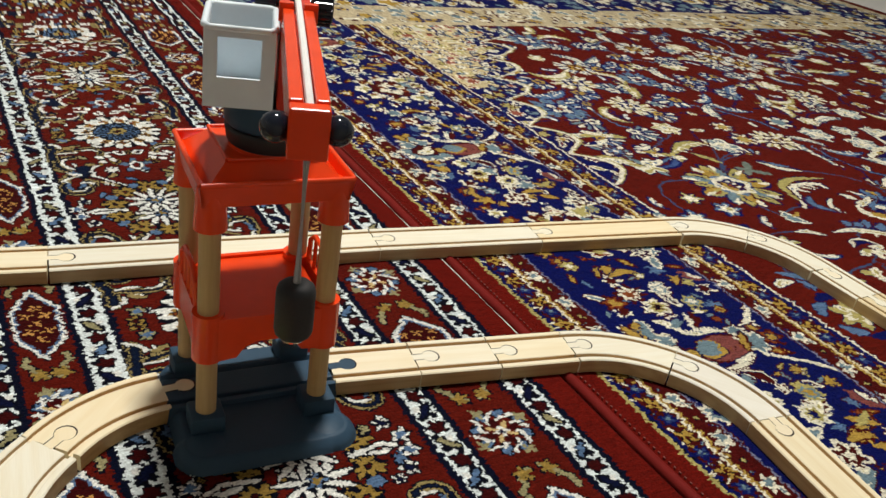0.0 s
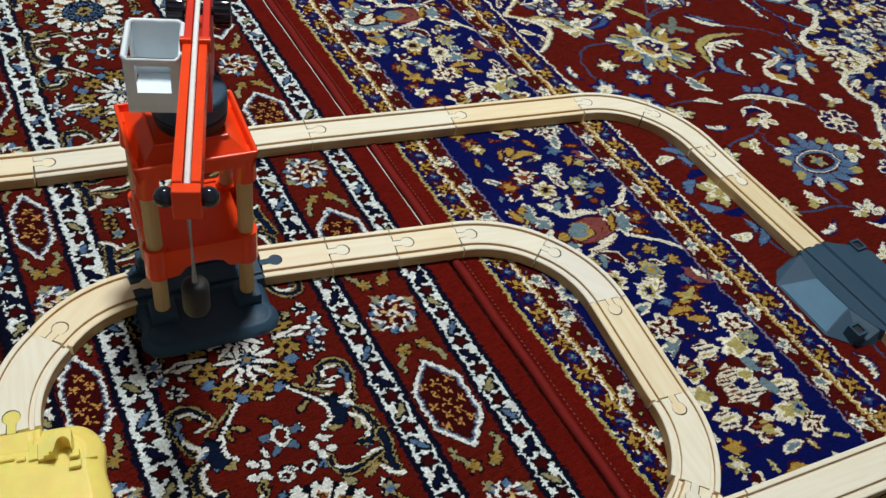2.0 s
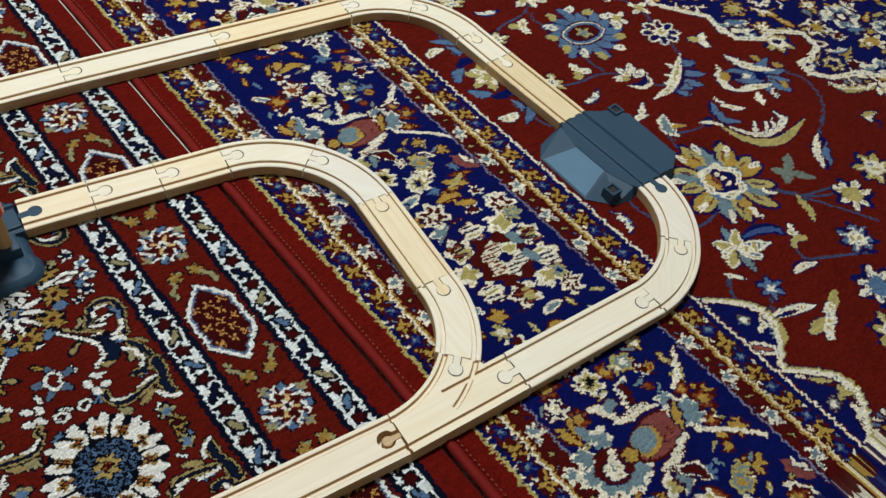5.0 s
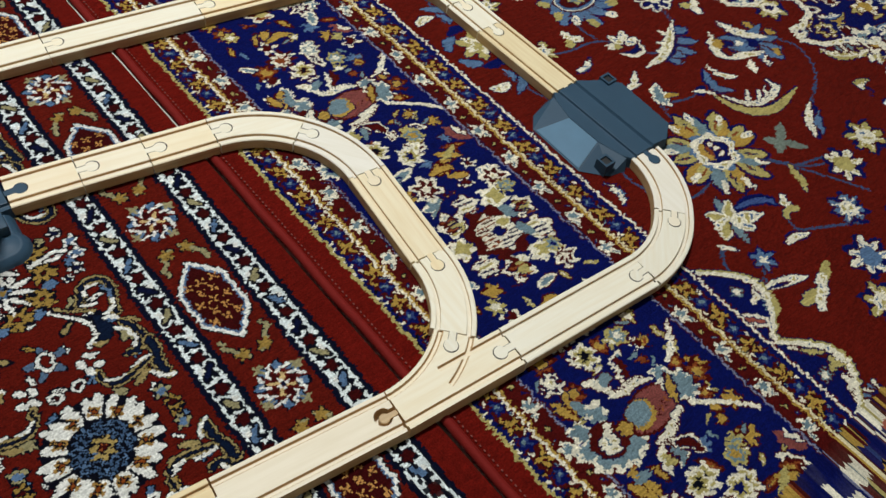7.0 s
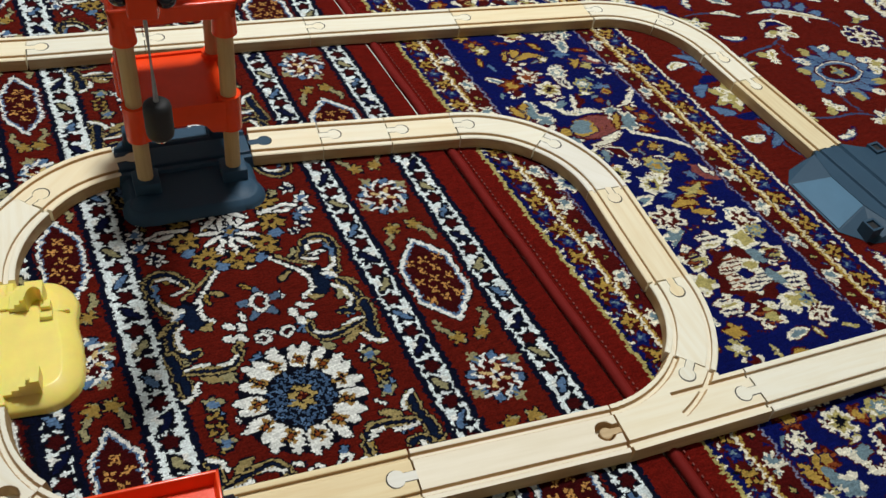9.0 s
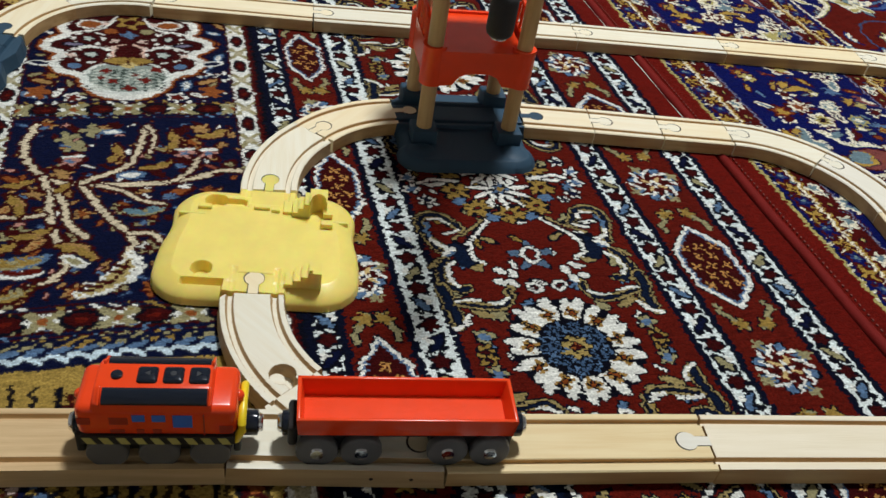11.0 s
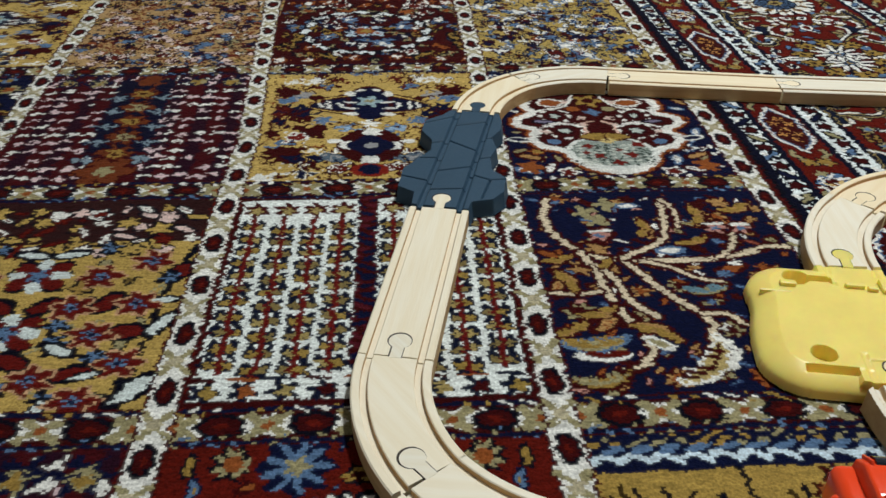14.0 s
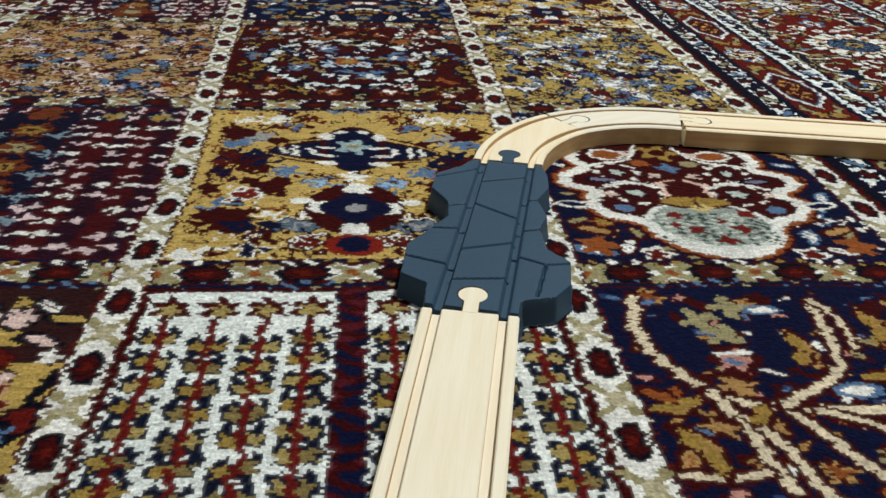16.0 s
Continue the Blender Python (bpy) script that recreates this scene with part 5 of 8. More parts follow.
    for k in range(-3, 7):
        field_unit(L, 0.1835, 0.203 + k * 0.3685)
    L.outline(0.112, 0.263, 0.0, 0.95, INK, INK)
    ladder(L, 0.265, 0.294, lo, hi, 3)
    lantern_column(L, 0.294, 0.347, lo, hi, 0.271)
    ladder(L, 0.347, 0.377, lo, hi, 4)
    L.rect(0.377, 0.3985, lo, hi, (0.135, 0.0095, 0.006))
    return L.finish("panel_rug", "wool rug with a red rosette strip and small garden panels")


IVORY, STRAW, AMBER, MIST = (0.70, 0.66, 0.53), (0.40, 0.345, 0.135), (0.40, 0.265, 0.065), (0.165, 0.235, 0.265)
DUSK, WINE, BRICK = (0.22, 0.070, 0.062), (0.074, 0.0070, 0.0060), (0.22, 0.060, 0.020)


def guard(L, x0, x1, y0, y1):
    """A narrow dark border of gold buds and blue blossoms by turns, with small pale petals between."""
    c, r, p = (x0 + x1) / 2, (x1 - x0) / 2, 0.0185
    L.rect(x0, x1, y0, y1, WINE)
    for k in range(math.ceil((y1 - y0) / p)):
        y, s = y0 + k * p, (-1) ** (k // 2)
        if k % 2:
            L.petals(c - s * r * 0.10, y, r * 1.05, 5, ROYAL, 0.22, k)
            L.petals(c - s * r * 0.05, y + 0.001, r * 0.62, 4, (0.035, 0.06, 0.17), 0.3, k)
            L.ell(c - s * r * 0.10, y + 0.0015, r * 0.24, r * 0.22, MIST)
        else:
            L.petals(c + s * r * 0.12, y, r * 1.08, 4, INK, 0.25, 0.5 * k)
            L.petals(c + s * r * 0.12, y, r * 0.96, 4, AMBER, 0.32, 0.5 * k)
            L.ell(c + s * r * 0.12, y - 0.001, r * 0.26, r * 0.22, WINE)
        for t in (-1, 1):
            L.leaf(c + t * r * 0.62, y + p * 0.5, r * 0.36, 0.9 * t * s, ((IVORY, IVORY), (ROYAL, MIST), (AMBER, AMBER))[(k + t) % 3])


def vine_stripe(L, x0, x1, y0, y1, phase):
    """A narrow maroon stripe of pale bells with blue-grey hearts and small olive dots between them."""
    p, c, r = 0.047, (x0 + x1) / 2, (x1 - x0) / 2
    L.rect(x0, x1, y0, y1, (0.080, 0.0070, 0.0065))
    for k in range(math.floor((y0 - phase) / p), math.ceil((y1 - phase) / p) + 1):
        y, s = phase + k * p, (-1) ** k
        L.petals(c - s * 0.001, y, r * 0.92, 5, IVORY, 0.22, 0.7 * k, 1.15)
        L.leaf(c + s * 0.003, y - 0.0085, r * 0.55, 1.9 * s, (IVORY, MIST))
        L.petals(c - s * 0.001, y + 0.001, r * 0.52, 5, MIST, 0.2, k)
        L.petals(c, y + p / 2, r * 0.38, 4, INK, 0.2, k)
        L.petals(c, y + p / 2, r * 0.28, 4, STRAW, 0.3, k)
        L.leaf(c - s * r * 0.5, y + p * 0.27, r * 0.28, 0.8 * s, (ROYAL, MIST))


def cartouche(L, dx, dy):
    """The border's long unit: a dusky heart with a pale bell at one end and a blue-grey bloom at the other, tendrils round it."""
    def at(*pts):
        return [(x + dx, y + dy) for x, y in pts]

    def dab(x, y, rx, ry, col, turn=0.0):
        L.ell(x + dx, y + dy, rx, ry, col, turn)

    def bloom(x, y, r, *cols, n=6, turn=0.4):
        for k, col in enumerate(cols):
            L.petals(x + dx, y + dy, r * (1 - 0.29 * k), n, col, 0.17, turn + x * 40 + k)

    def taper(w, col, *pts):
        L.taper(at(*pts), w, col)
    L.ell(0.553 + dx, -0.030 + dy, 0.062, 0.048, ROYAL)
    # ruffled grey-blue collar round the bell
    for x, y in ((0.487, -0.012), (0.511, -0.007), (0.479, -0.028), (0.484, -0.042), (0.496, -0.049), (0.510, -0.052), (0.522, -0.047)):
        bloom(x, y, 0.0112, IVORY, n=5)
    for x, y in ((0.488, -0.012), (0.510, -0.009), (0.482, -0.028), (0.487, -0.041), (0.497, -0.047), (0.510, -0.050), (0.521, -0.046)):
        bloom(x, y, 0.0086, MIST, n=4)
    dab(0.502, -0.031, 0.0175, 0.0165, WINE)
    dab(0.501, -0.034, 0.0100, 0.0080, IVORY, 0.4)
    taper(0.0085, IVORY, (0.512, -0.019), (0.507, -0.026), (0.501, -0.036))
    # dusky body and its heart
    dab(0.553, -0.034, 0.0310, 0.0185, WINE, 0.1)
    dab(0.553, -0.034, 0.0285, 0.0160, DUSK, 0.1)
    for k in range(9):
        L.stroke(at((0.532 + 0.0055 * k, -0.047 + 0.0012 * k), (0.536 + 0.0050 * k, -0.040 + 0.0008 * k)), 0.0016, (WINE, RUST)[k % 2])
    dab(0.541, -0.032, 0.0150, 0.0125, AMBER, 0.3)
    dab(0.540, -0.030, 0.0125, 0.0100, MIST, 0.3)
    dab(0.521, -0.033, 0.0088, 0.0082, WINE)
    dab(0.521, -0.033, 0.0065, 0.0060, AMBER)
    # toothed pale leaves along both flanks
    for side, pts in ((1, ((0.531, -0.005), (0.547, -0.010), (0.561, -0.009), (0.576, -0.015))), (-1, ((0.534, -0.058), (0.549, -0.058), (0.561, -0.053), (0.574, -0.046)))):
        taper(0.0072, IVORY, *pts)
        for k in range(10):
            x = pts[0][0] + 0.0042 * k + 0.002
            y = np.interp(x, [p[0] for p in pts], [p[1] for p in pts])
            L.stroke(at((x, y), (x - 0.001, y + side * 0.0058)), 0.0018, IVORY)
    taper(0.0095, IVORY, (0.520, 0.018), (0.529, 0.013), (0.535, 0.004), (0.534, -0.006))
    dab(0.540, 0.009, 0.0075, 0.0052, MIST, 0.6)
    taper(0.0080, WINE, (0.566, 0.020), (0.562, 0.008), (0.555, -0.003))
    taper(0.0050, IVORY, (0.560, 0.021), (0.554, 0.008), (0.550, -0.005))
    # the bloom and what grows from it
    bloom(0.593, -0.036, 0.0205, IVORY, MIST, n=7)
    bloom(0.586, -0.016, 0.0105, IVORY, MIST, n=5)
    taper(0.0120, WINE, (0.590, -0.018), (0.582, -0.032), (0.575, -0.045))
    taper(0.0072, AMBER, (0.588, -0.021), (0.581, -0.032), (0.576, -0.043))
    for x, y, r in ((0.607, -0.017, 0.0095), (0.614, -0.035, 0.0135), (0.604, -0.053, 0.0085)):
        bloom(x, y, r, WINE, BRICK, AMBER, n=5)
    taper(0.0062, IVORY, (0.634, 0.016), (0.626, 0.006), (0.612, -0.007), (0.598, -0.012))
    L.vine(at((0.592, -0.055), (0.606, -0.066), (0.619, -0.075), (0.632, -0.092)), IVORY, 0.0044)
    taper(0.0085, IVORY, (0.534, -0.062), (0.525, -0.070), (0.524, -0.084))
    dab(0.529, -0.073, 0.0040, 0.0070, STRAW, 0.3)
    taper(0.0075, MIST, (0.540, -0.068), (0.541, -0.076), (0.536, -0.084))
    taper(0.0130, IVORY, (0.544, -0.066), (0.556, -0.074), (0.561, -0.087))
    taper(0.0100, WINE, (0.545, -0.067), (0.556, -0.075), (0.560, -0.086))
    # gold plumes, and the flowers of the ground
    for pts in (((0.486, -0.068), (0.492, -0.078), (0.497, -0.090)), ((0.503, 0.022), (0.495, 0.011), (0.494, -0.003)), ((0.486, 0.020), (0.490, 0.010), (0.491, 0.002))):
        taper(0.0140, WINE, *pts)
        taper(0.0085, AMBER, *pts)
    taper(0.0070, AMBER, (0.497, -0.073), (0.502, -0.080), (0.501, -0.090))
    dab(0.501, -0.070, 0.0085, 0.0045, MIST)
    dab(0.503, 0.004, 0.0048, 0.0080, MIST)
    bloom(0.498, -0.063, 0.0058, AMBER)
    bloom(0.533, -0.102, 0.0140, IVORY, STRAW, INK)
    bloom(0.558, -0.126, 0.0130, IVORY, STRAW, ROYAL)
    bloom(0.579, -0.105, 0.0125, STRAW, MIST, AMBER)
    bloom(0.596, -0.078, 0.0070, WINE, AMBER)
    taper(0.0075, STRAW, (0.583, -0.148), (0.594, -0.145), (0.606, -0.139))
    bloom(0.542, 0.036, 0.0140, IVORY, STRAW, INK)
    bloom(0.583, 0.033, 0.0110, STRAW, MIST, IVORY)
    bloom(0.566, 0.060, 0.0120, IVORY, MIST, IVORY)
    bloom(0.531, 0.062, 0.0170, WINE, IVORY, BRICK, n=8)
    bloom(0.506, 0.054, 0.0145, WINE, BRICK, AMBER)
    bloom(0.600, 0.015, 0.0080, WINE, AMBER, BRICK)
    bloom(0.583, 0.003, 0.0062, WINE, BRICK)
    bloom(0.606, 0.062, 0.0100, ROYAL, STRAW)
    taper(0.0110, DUSK, (0.612, 0.082), (0.617, 0.070), (0.626, 0.062))
    taper(0.0050, IVORY, (0.618, 0.078), (0.620, 0.070), (0.627, 0.066))
    for x, y, a in ((0.580, 0.010, 0.2), (0.590, -0.004, 1.0), (0.585, -0.070, 0.4), (0.578, -0.082, 1.6), (0.604, -0.096, 0.4), (0.488, 0.040, 1.0), (0.552, 0.084, 0.3), (0.596, 0.040, 2.2)):
        L.leaf(x + dx, y + dy, 0.0075, a, (ROYAL, (MIST, STRAW)[int(abs(x) * 1000) % 2]))


def wheel_unit(L, dx, dy):
    """The border's round unit: a pale and red flower in a ring of ruffled gold-hearted lobes."""
    x, y = 0.574 + dx, 0.182 + dy
    L.ell(x, y, 0.062, 0.062, ROYAL)
    for a in range(9):
        b = a * math.tau / 9 + 0.25
        px, py = x + 0.0435 * math.cos(b), y + 0.0435 * math.sin(b)
        r = 0.0150 + 0.0022 * math.sin(a * 2.4)
        L.petals(px, py, r, 5, IVORY, 0.16, b + a)
        if a % 3 == 0:
            L.petals(px, py, r * 0.74, 4, WINE, 0.2, b)
            L.ell(px + 0.003, py - 0.002, r * 0.45, r * 0.30, STRAW, b)
        elif a % 3 == 1:
            L.petals(px + 0.004, py, r * 0.66, 4, STRAW, 0.2, b)
        for u in range(4 if a % 3 != 1 else 0):
            qy = py - 0.009 + 0.0055 * u
            L.stroke([(px - 0.008 + 0.002 * (u % 2), qy), (px + 0.007 - 0.003 * (u % 2), qy - 0.002)], 0.0022, (BRICK, WINE, BRICK, STRAW)[(u + a) % 4])
    L.petals(x, y, 0.0345, 8, WINE, 0.10, 0.3)
    for px, py in ((0.026, 0.014), (0.026, -0.012)):
        L.ell(x + px, y + py, 0.0105, 0.0060, MIST, 1.9)
    for a in range(6):
        b = a * math.tau / 6 + 0.45
        px, py = x + 0.0150 * math.cos(b), y + 0.0150 * math.sin(b)
        L.petals(px, py, 0.0094, 4, IVORY, 0.14, b)
        if a == 0:
            L.ell(px, py, 0.0062, 0.0055, STRAW)
        else:
            for u in range(3):
                qy = py - 0.0045 + 0.0042 * u
                L.stroke([(px - 0.0065, qy + 0.001), (px + 0.0060, qy - 0.001)], 0.0018, (BRICK, WINE)[u % 2])
    L.petals(x + 0.002, y, 0.0100, 5, IVORY, 0.12)
    L.ell(x + 0.002, y, 0.0068, 0.0066, ROYAL)
    # flowers and leaves between this unit and its neighbours
    for px, py, r, cols in ((0.621, 0.238, 0.0175, (IVORY, WINE, IVORY)), (0.622, 0.222, 0.0110, (STRAW, MIST, STRAW)), (0.609, 0.124, 0.0150, (IVORY, WINE, IVORY)), (0.609, 0.142, 0.0105, (STRAW, MIST, ROYAL)), (0.552, 0.262, 0.0185, (IVORY, WINE, IVORY)), (0.566, 0.306, 0.0150, (IVORY, STRAW, ROYAL)), (0.541, 0.330, 0.0150, (IVORY, STRAW, INK)), (0.608, 0.290, 0.0110, (WINE, BRICK, AMBER)), (0.490, 0.335, 0.0150, (IVORY, MIST, ROYAL)), (0.588, 0.334, 0.0135, (ROYAL, STRAW, MIST)), (0.505, 0.236, 0.0150, (ROYAL, IVORY, STRAW)),
                            (0.515, 0.120, 0.0140, (ROYAL, STRAW, IVORY)), (0.500, 0.172, 0.0140, (WINE, AMBER, IVORY)), (0.530, 0.285, 0.0120, (ROYAL, MIST, IVORY))):
        L.petals(px + dx, py + dy, r, 6, cols[0], 0.2, px * 50)
        L.petals(px + dx, py + dy, r * 0.70, 6, cols[1], 0.22, px * 50)
        L.petals(px + dx, py + dy, r * 0.34, 5, cols[2], 0.2)
    for pts in (((0.566, 0.273), (0.578, 0.276), (0.592, 0.272)), ((0.582, 0.262), (0.592, 0.258), (0.599, 0.254)), ((0.590, 0.294), (0.601, 0.286), (0.612, 0.278)), ((0.508, 0.270), (0.506, 0.286), (0.514, 0.300)), ((0.540, 0.092), (0.560, 0.098), (0.574, 0.092))):
        L.taper([(a + dx, b + dy) for a, b in pts], 0.0120, WINE)
        L.taper([(a + dx, b + dy) for a, b in pts], 0.0080, AMBER)
    L.taper([(0.622 + dx, 0.318 + dy), (0.628 + dx, 0.304 + dy), (0.636 + dx, 0.292 + dy)], 0.0140, DUSK)
    L.taper([(0.630 + dx, 0.316 + dy), (0.633 + dx, 0.306 + dy), (0.637 + dx, 0.298 + dy)], 0.0050, IVORY)


def field_rug():
    """The rug with plain red edge, blue flower border and a red field."""
    xs = lines((0.4085, 0.98, 0.0013), (0.98, 1.5, 0.0029), (1.5, 2.44, 0.010))
    ys = lines((-0.75, -0.15, 0.020), (-0.15, 0.60, 0.0013), (0.60, 0.9, 0.0024), (0.9, 1.3, 0.0045), (1.3, 1.80, 0.010))
    L = Loom(xs, ys, 8, 0.0015)
    CREAM, OLIVE, TEAL, GOLD = IVORY, STRAW, MIST, AMBER
    lo, hi, east = ys[0], ys[-1], xs[-1]
    CRIMSON = (0.118, 0.0105, 0.0062)
    L.rect(0, 3, lo, hi, CRIMSON)
    L.rect(0.4085, 0.430, lo, hi, (0.140, 0.0095, 0.006))
    L.rect(0.430, 0.4335, lo, hi, STRAW)
    L.rect(0.4335, 0.4395, lo, hi, ROYAL)
    L.mottle(0.4335, 0.4395, -0.25, 1.3, (IVORY, INK), 0.16, 0.0034)
    guard(L, 0.4385, 0.4555, lo, hi)
    L.rect(0.4550, 0.4578, lo, hi, IVORY)
    L.rect(0.4580, 0.4605, lo, hi, AMBER)
    vine_stripe(L, 0.4605, 0.4790, lo, hi, -0.017)
    L.rect(0.479, 0.4808, lo, hi, (0.20, 0.21, 0.30))
    # main blue border
    L.rect(0.4808, 0.640, lo, hi, ROYAL)
    L.scatter(0.488, 0.634, lo, hi, 0.0265, 0.0112, [(WINE, BRICK, AMBER), (CREAM, TEAL), (ROYAL, OLIVE, CREAM), (ROYAL, CREAM, WINE), (ROYAL, STEEL), (WINE, AMBER), (CREAM, WINE, CREAM)], 0.45, 8)
    for k in range(-2, 5):
        wheel_unit(L, 0.0, 0.432 * k)
        cartouche(L, 0.009 if k else 0.0, 0.432 * k)
    L.rect(0.640, 0.642, lo, hi, (0.20, 0.21, 0.30))
    vine_stripe(L, 0.642, 0.661, lo, hi, 0.012)
    L.rect(0.661, 0.6635, lo, hi, AMBER)
    L.rect(0.6640, 0.6672, lo, hi, (0.62, 0.56, 0.36))
    guard(L, 0.6675, 0.687, lo, hi)
    L.rect(0.686, 0.692, lo, hi, ROYAL)
    L.rect(0.6925, 0.6952, lo, hi, IVORY)
    # red field: flowers, plumes and crescents strung on thin vines
    g = np.random.default_rng(17)
    tints = [(ROYAL, CREAM, GOLD, OLIVE), (ROYAL, CREAM, TEAL), (ROYAL, OLIVE, CREAM, ROYAL), (CREAM, TEAL, CREAM), (CREAM, OLIVE, CREAM)]
    petal_sets = [(ROYAL, CREAM, OLIVE, CREAM, GOLD), (ROYAL, STEEL, TEAL, CREAM, RUST), (WINE, CREAM, STEEL, GOLD, CREAM)]

    def strew(x, y, k):
        a = g.uniform(0, 6.28)
        if k == 0:
            L.daisy(x, y, g.uniform(0.034, 0.046), 14, petal_sets[int(g.integers(3))])
        elif k == 1:
            L.plume(x, y, g.uniform(0.028, 0.044), a, ((ROYAL, STEEL, CREAM), (ROYAL, OLIVE, CREAM), (ROYAL, CREAM, TEAL))[int(g.integers(3))])
        elif k == 2:
            L.palmette(x, y, g.uniform(0.034, 0.046), a, ((ROYAL, CREAM, STEEL, GOLD), (ROYAL, TEAL, CREAM, CREAM))[int(g.integers(2))])
        elif k == 3:
            L.crescent(x, y, g.uniform(0.032, 0.042), a, (OLIVE, CREAM, ROYAL))
        elif k < 7:
            L.flower(x, y, g.uniform(0.016, 0.026), tints[int(g.integers(5))], int(g.integers(5, 8)), a)
        else:
            L.leaf(x, y, g.uniform(0.009, 0.015), a, ((CREAM, OLIVE), (CREAM, CREAM), (ROYAL, TEAL))[int(g.integers(3))])
    for k in range(110):
        x, y, a, bend = g.uniform(0.72, 2.4), g.uniform(-0.5, 1.4), g.uniform(0, 6.28), g.choice((-0.33, 0.33))
        if x < 1.12 and y < 0.62:
            continue
        p = [(x, y)]
        for _ in range(7):
            a += bend + g.normal(0, 0.2)
            p.append((p[-1][0] + 0.028 * math.cos(a), p[-1][1] + 0.028 * math.sin(a)))
        L.vine(p, (ROYAL, STEEL)[k % 2])
    for row in range(39):
        for col in range(30):
            x, y = 0.73 + (col + 0.5 * (row % 2)) * 0.061 + g.normal(0, 0.010), -0.70 + row * 0.055 + g.normal(0, 0.008)
            if (x < 1.10 and -0.14 < y < 0.60) or y > 1.40:
                continue
            strew(x, y, int(g.choice((0, 1, 1, 2, 2, 3, 4, 5, 6, 7))))
    # large flowers, one by one
    def ruff(x, y, r, n, flip):
        """A round flower: gold petals with red veins and pale tips in blue, round a broad pale ring with a two-toned heart."""
        for width, grow, tints in ((0.40, 1.06, (ROYAL,)), (0.29, 1.0, (STRAW, AMBER, STRAW, MIST))):
            for j in range(n):
                b = j * math.tau / n + 0.1 * math.sin(j * 2.3)
                q = r * grow * (1 + 0.09 * math.sin(j * 3.7))
                L.taper([(x + u * q * math.cos(b + 0.1 * u), y + u * q * math.sin(b + 0.1 * u)) for u in (0.45, 0.75, 1.06)], width * r, tints[j % len(tints)])
        for j in range(n):
            b = j * math.tau / n + 0.1 * math.sin(j * 2.3)
            if j % 2:
                L.taper([(x + u * r * math.cos(b + 0.16), y + u * r * math.sin(b + 0.16)) for u in (0.80, 0.98, 1.14)], 0.15 * r, IVORY)
            else:
                L.taper([(x + u * r * math.cos(b + 0.08), y + u * r * math.sin(b + 0.08)) for u in (0.62, 0.76, 0.90)], 0.07 * r, BRICK)
        L.petals(x, y, 0.58 * r, 7, STEEL, 0.10)
        L.petals(x, y, 0.52 * r, 6, IVORY, 0.07)
        L.petals(x, y, 0.36 * r, 5, ROYAL, 0.10)
        L.taper([(x - 0.10 * r, y + flip * 0.30 * r), (x - 0.20 * r, y + flip * 0.10 * r), (x - 0.16 * r, y - flip * 0.16 * r)], 0.24 * r, AMBER)
        L.taper([(x - 0.04 * r, y + flip * 0.20 * r), (x - 0.10 * r, y + flip * 0.06 * r), (x - 0.10 * r, y - flip * 0.08 * r)], 0.12 * r, BRICK)
        for u in (-0.12, 0.04, 0.18):
            L.ell(x + 0.08 * r, y + u * r, 0.07 * r, 0.045 * r, IVORY, 0.5)

    L.rect(0.698, 1.09, -0.14, 0.745, CRIMSON)
    STEM, MOSS = (0.05, 0.075, 0.15), (0.17, 0.20, 0.17)

    def both(width, col, *pts):
        """A leaf in the lower half of the field and its mirror image in the upper half."""
        for side in (0, 1):
            L.taper([(x, 0.794 - y if side else y) for x, y in pts], width, col)

    def thread(*pts):
        for side in (0, 1):
            L.vine([(x, 0.794 - y if side else y) for x, y in pts], STEM, 0.0030)

    def spot(x, y, rx, ry, col, turn=0.0):
        L.ell(x, y, rx, ry, col, turn)
        L.ell(x, 0.794 - y, rx, ry, col, -turn)
    thread((0.886, 0.093), (0.905, 0.064), (0.930, 0.046), (0.962, 0.040))
    thread((0.901, 0.284), (0.913, 0.273), (0.926, 0.270))
    thread((0.980, 0.298), (0.990, 0.318), (0.996, 0.344), (1.006, 0.372), (1.012, 0.397))
    thread((0.936, 0.385), (0.955, 0.392), (0.972, 0.397))
    thread((0.874, 0.330), (0.868, 0.350), (0.880, 0.372))
    thread((0.896, 0.306), (0.868, 0.330), (0.822, 0.330), (0.786, 0.352), (0.744, 0.390))
    thread((0.839, 0.247), (0.800, 0.240), (0.760, 0.262), (0.745, 0.300), (0.735, 0.345))
    thread((1.076, 0.206), (1.090, 0.180), (1.070, 0.140), (1.000, 0.104))
    thread((0.870, 0.232), (0.850, 0.205), (0.845, 0.175))
    thread((0.864, 0.206), (0.895, 0.196), (0.910, 0.200))
    thread((0.806, 0.100), (0.770, 0.096), (0.740, 0.120), (0.733, 0.170), (0.750, 0.205))
    # toothed leaf: blue flank, pale rib and tail
    for tip, foot in (((0.986, 0.281), (0.968, 0.289)), ((0.979, 0.260), (0.955, 0.276)), ((0.962, 0.247), (0.940, 0.267)), ((0.930, 0.243), (0.926, 0.261)), ((0.945, 0.250), (0.932, 0.264))):
        mid = ((tip[0] + foot[0]) / 2, (tip[1] + foot[1]) / 2)
        both(0.0185, ROYAL, foot, mid, tip)
        both(0.0125, STEEL, foot, mid, tip)
    both(0.0060, ROYAL, (0.976, 0.290), (0.955, 0.272), (0.935, 0.260), (0.918, 0.254))
    both(0.0115, IVORY, (0.984, 0.302), (0.963, 0.286), (0.938, 0.271), (0.915, 0.262), (0.886, 0.261))
    both(0.0040, STRAW, (0.968, 0.290), (0.950, 0.279), (0.934, 0.270))
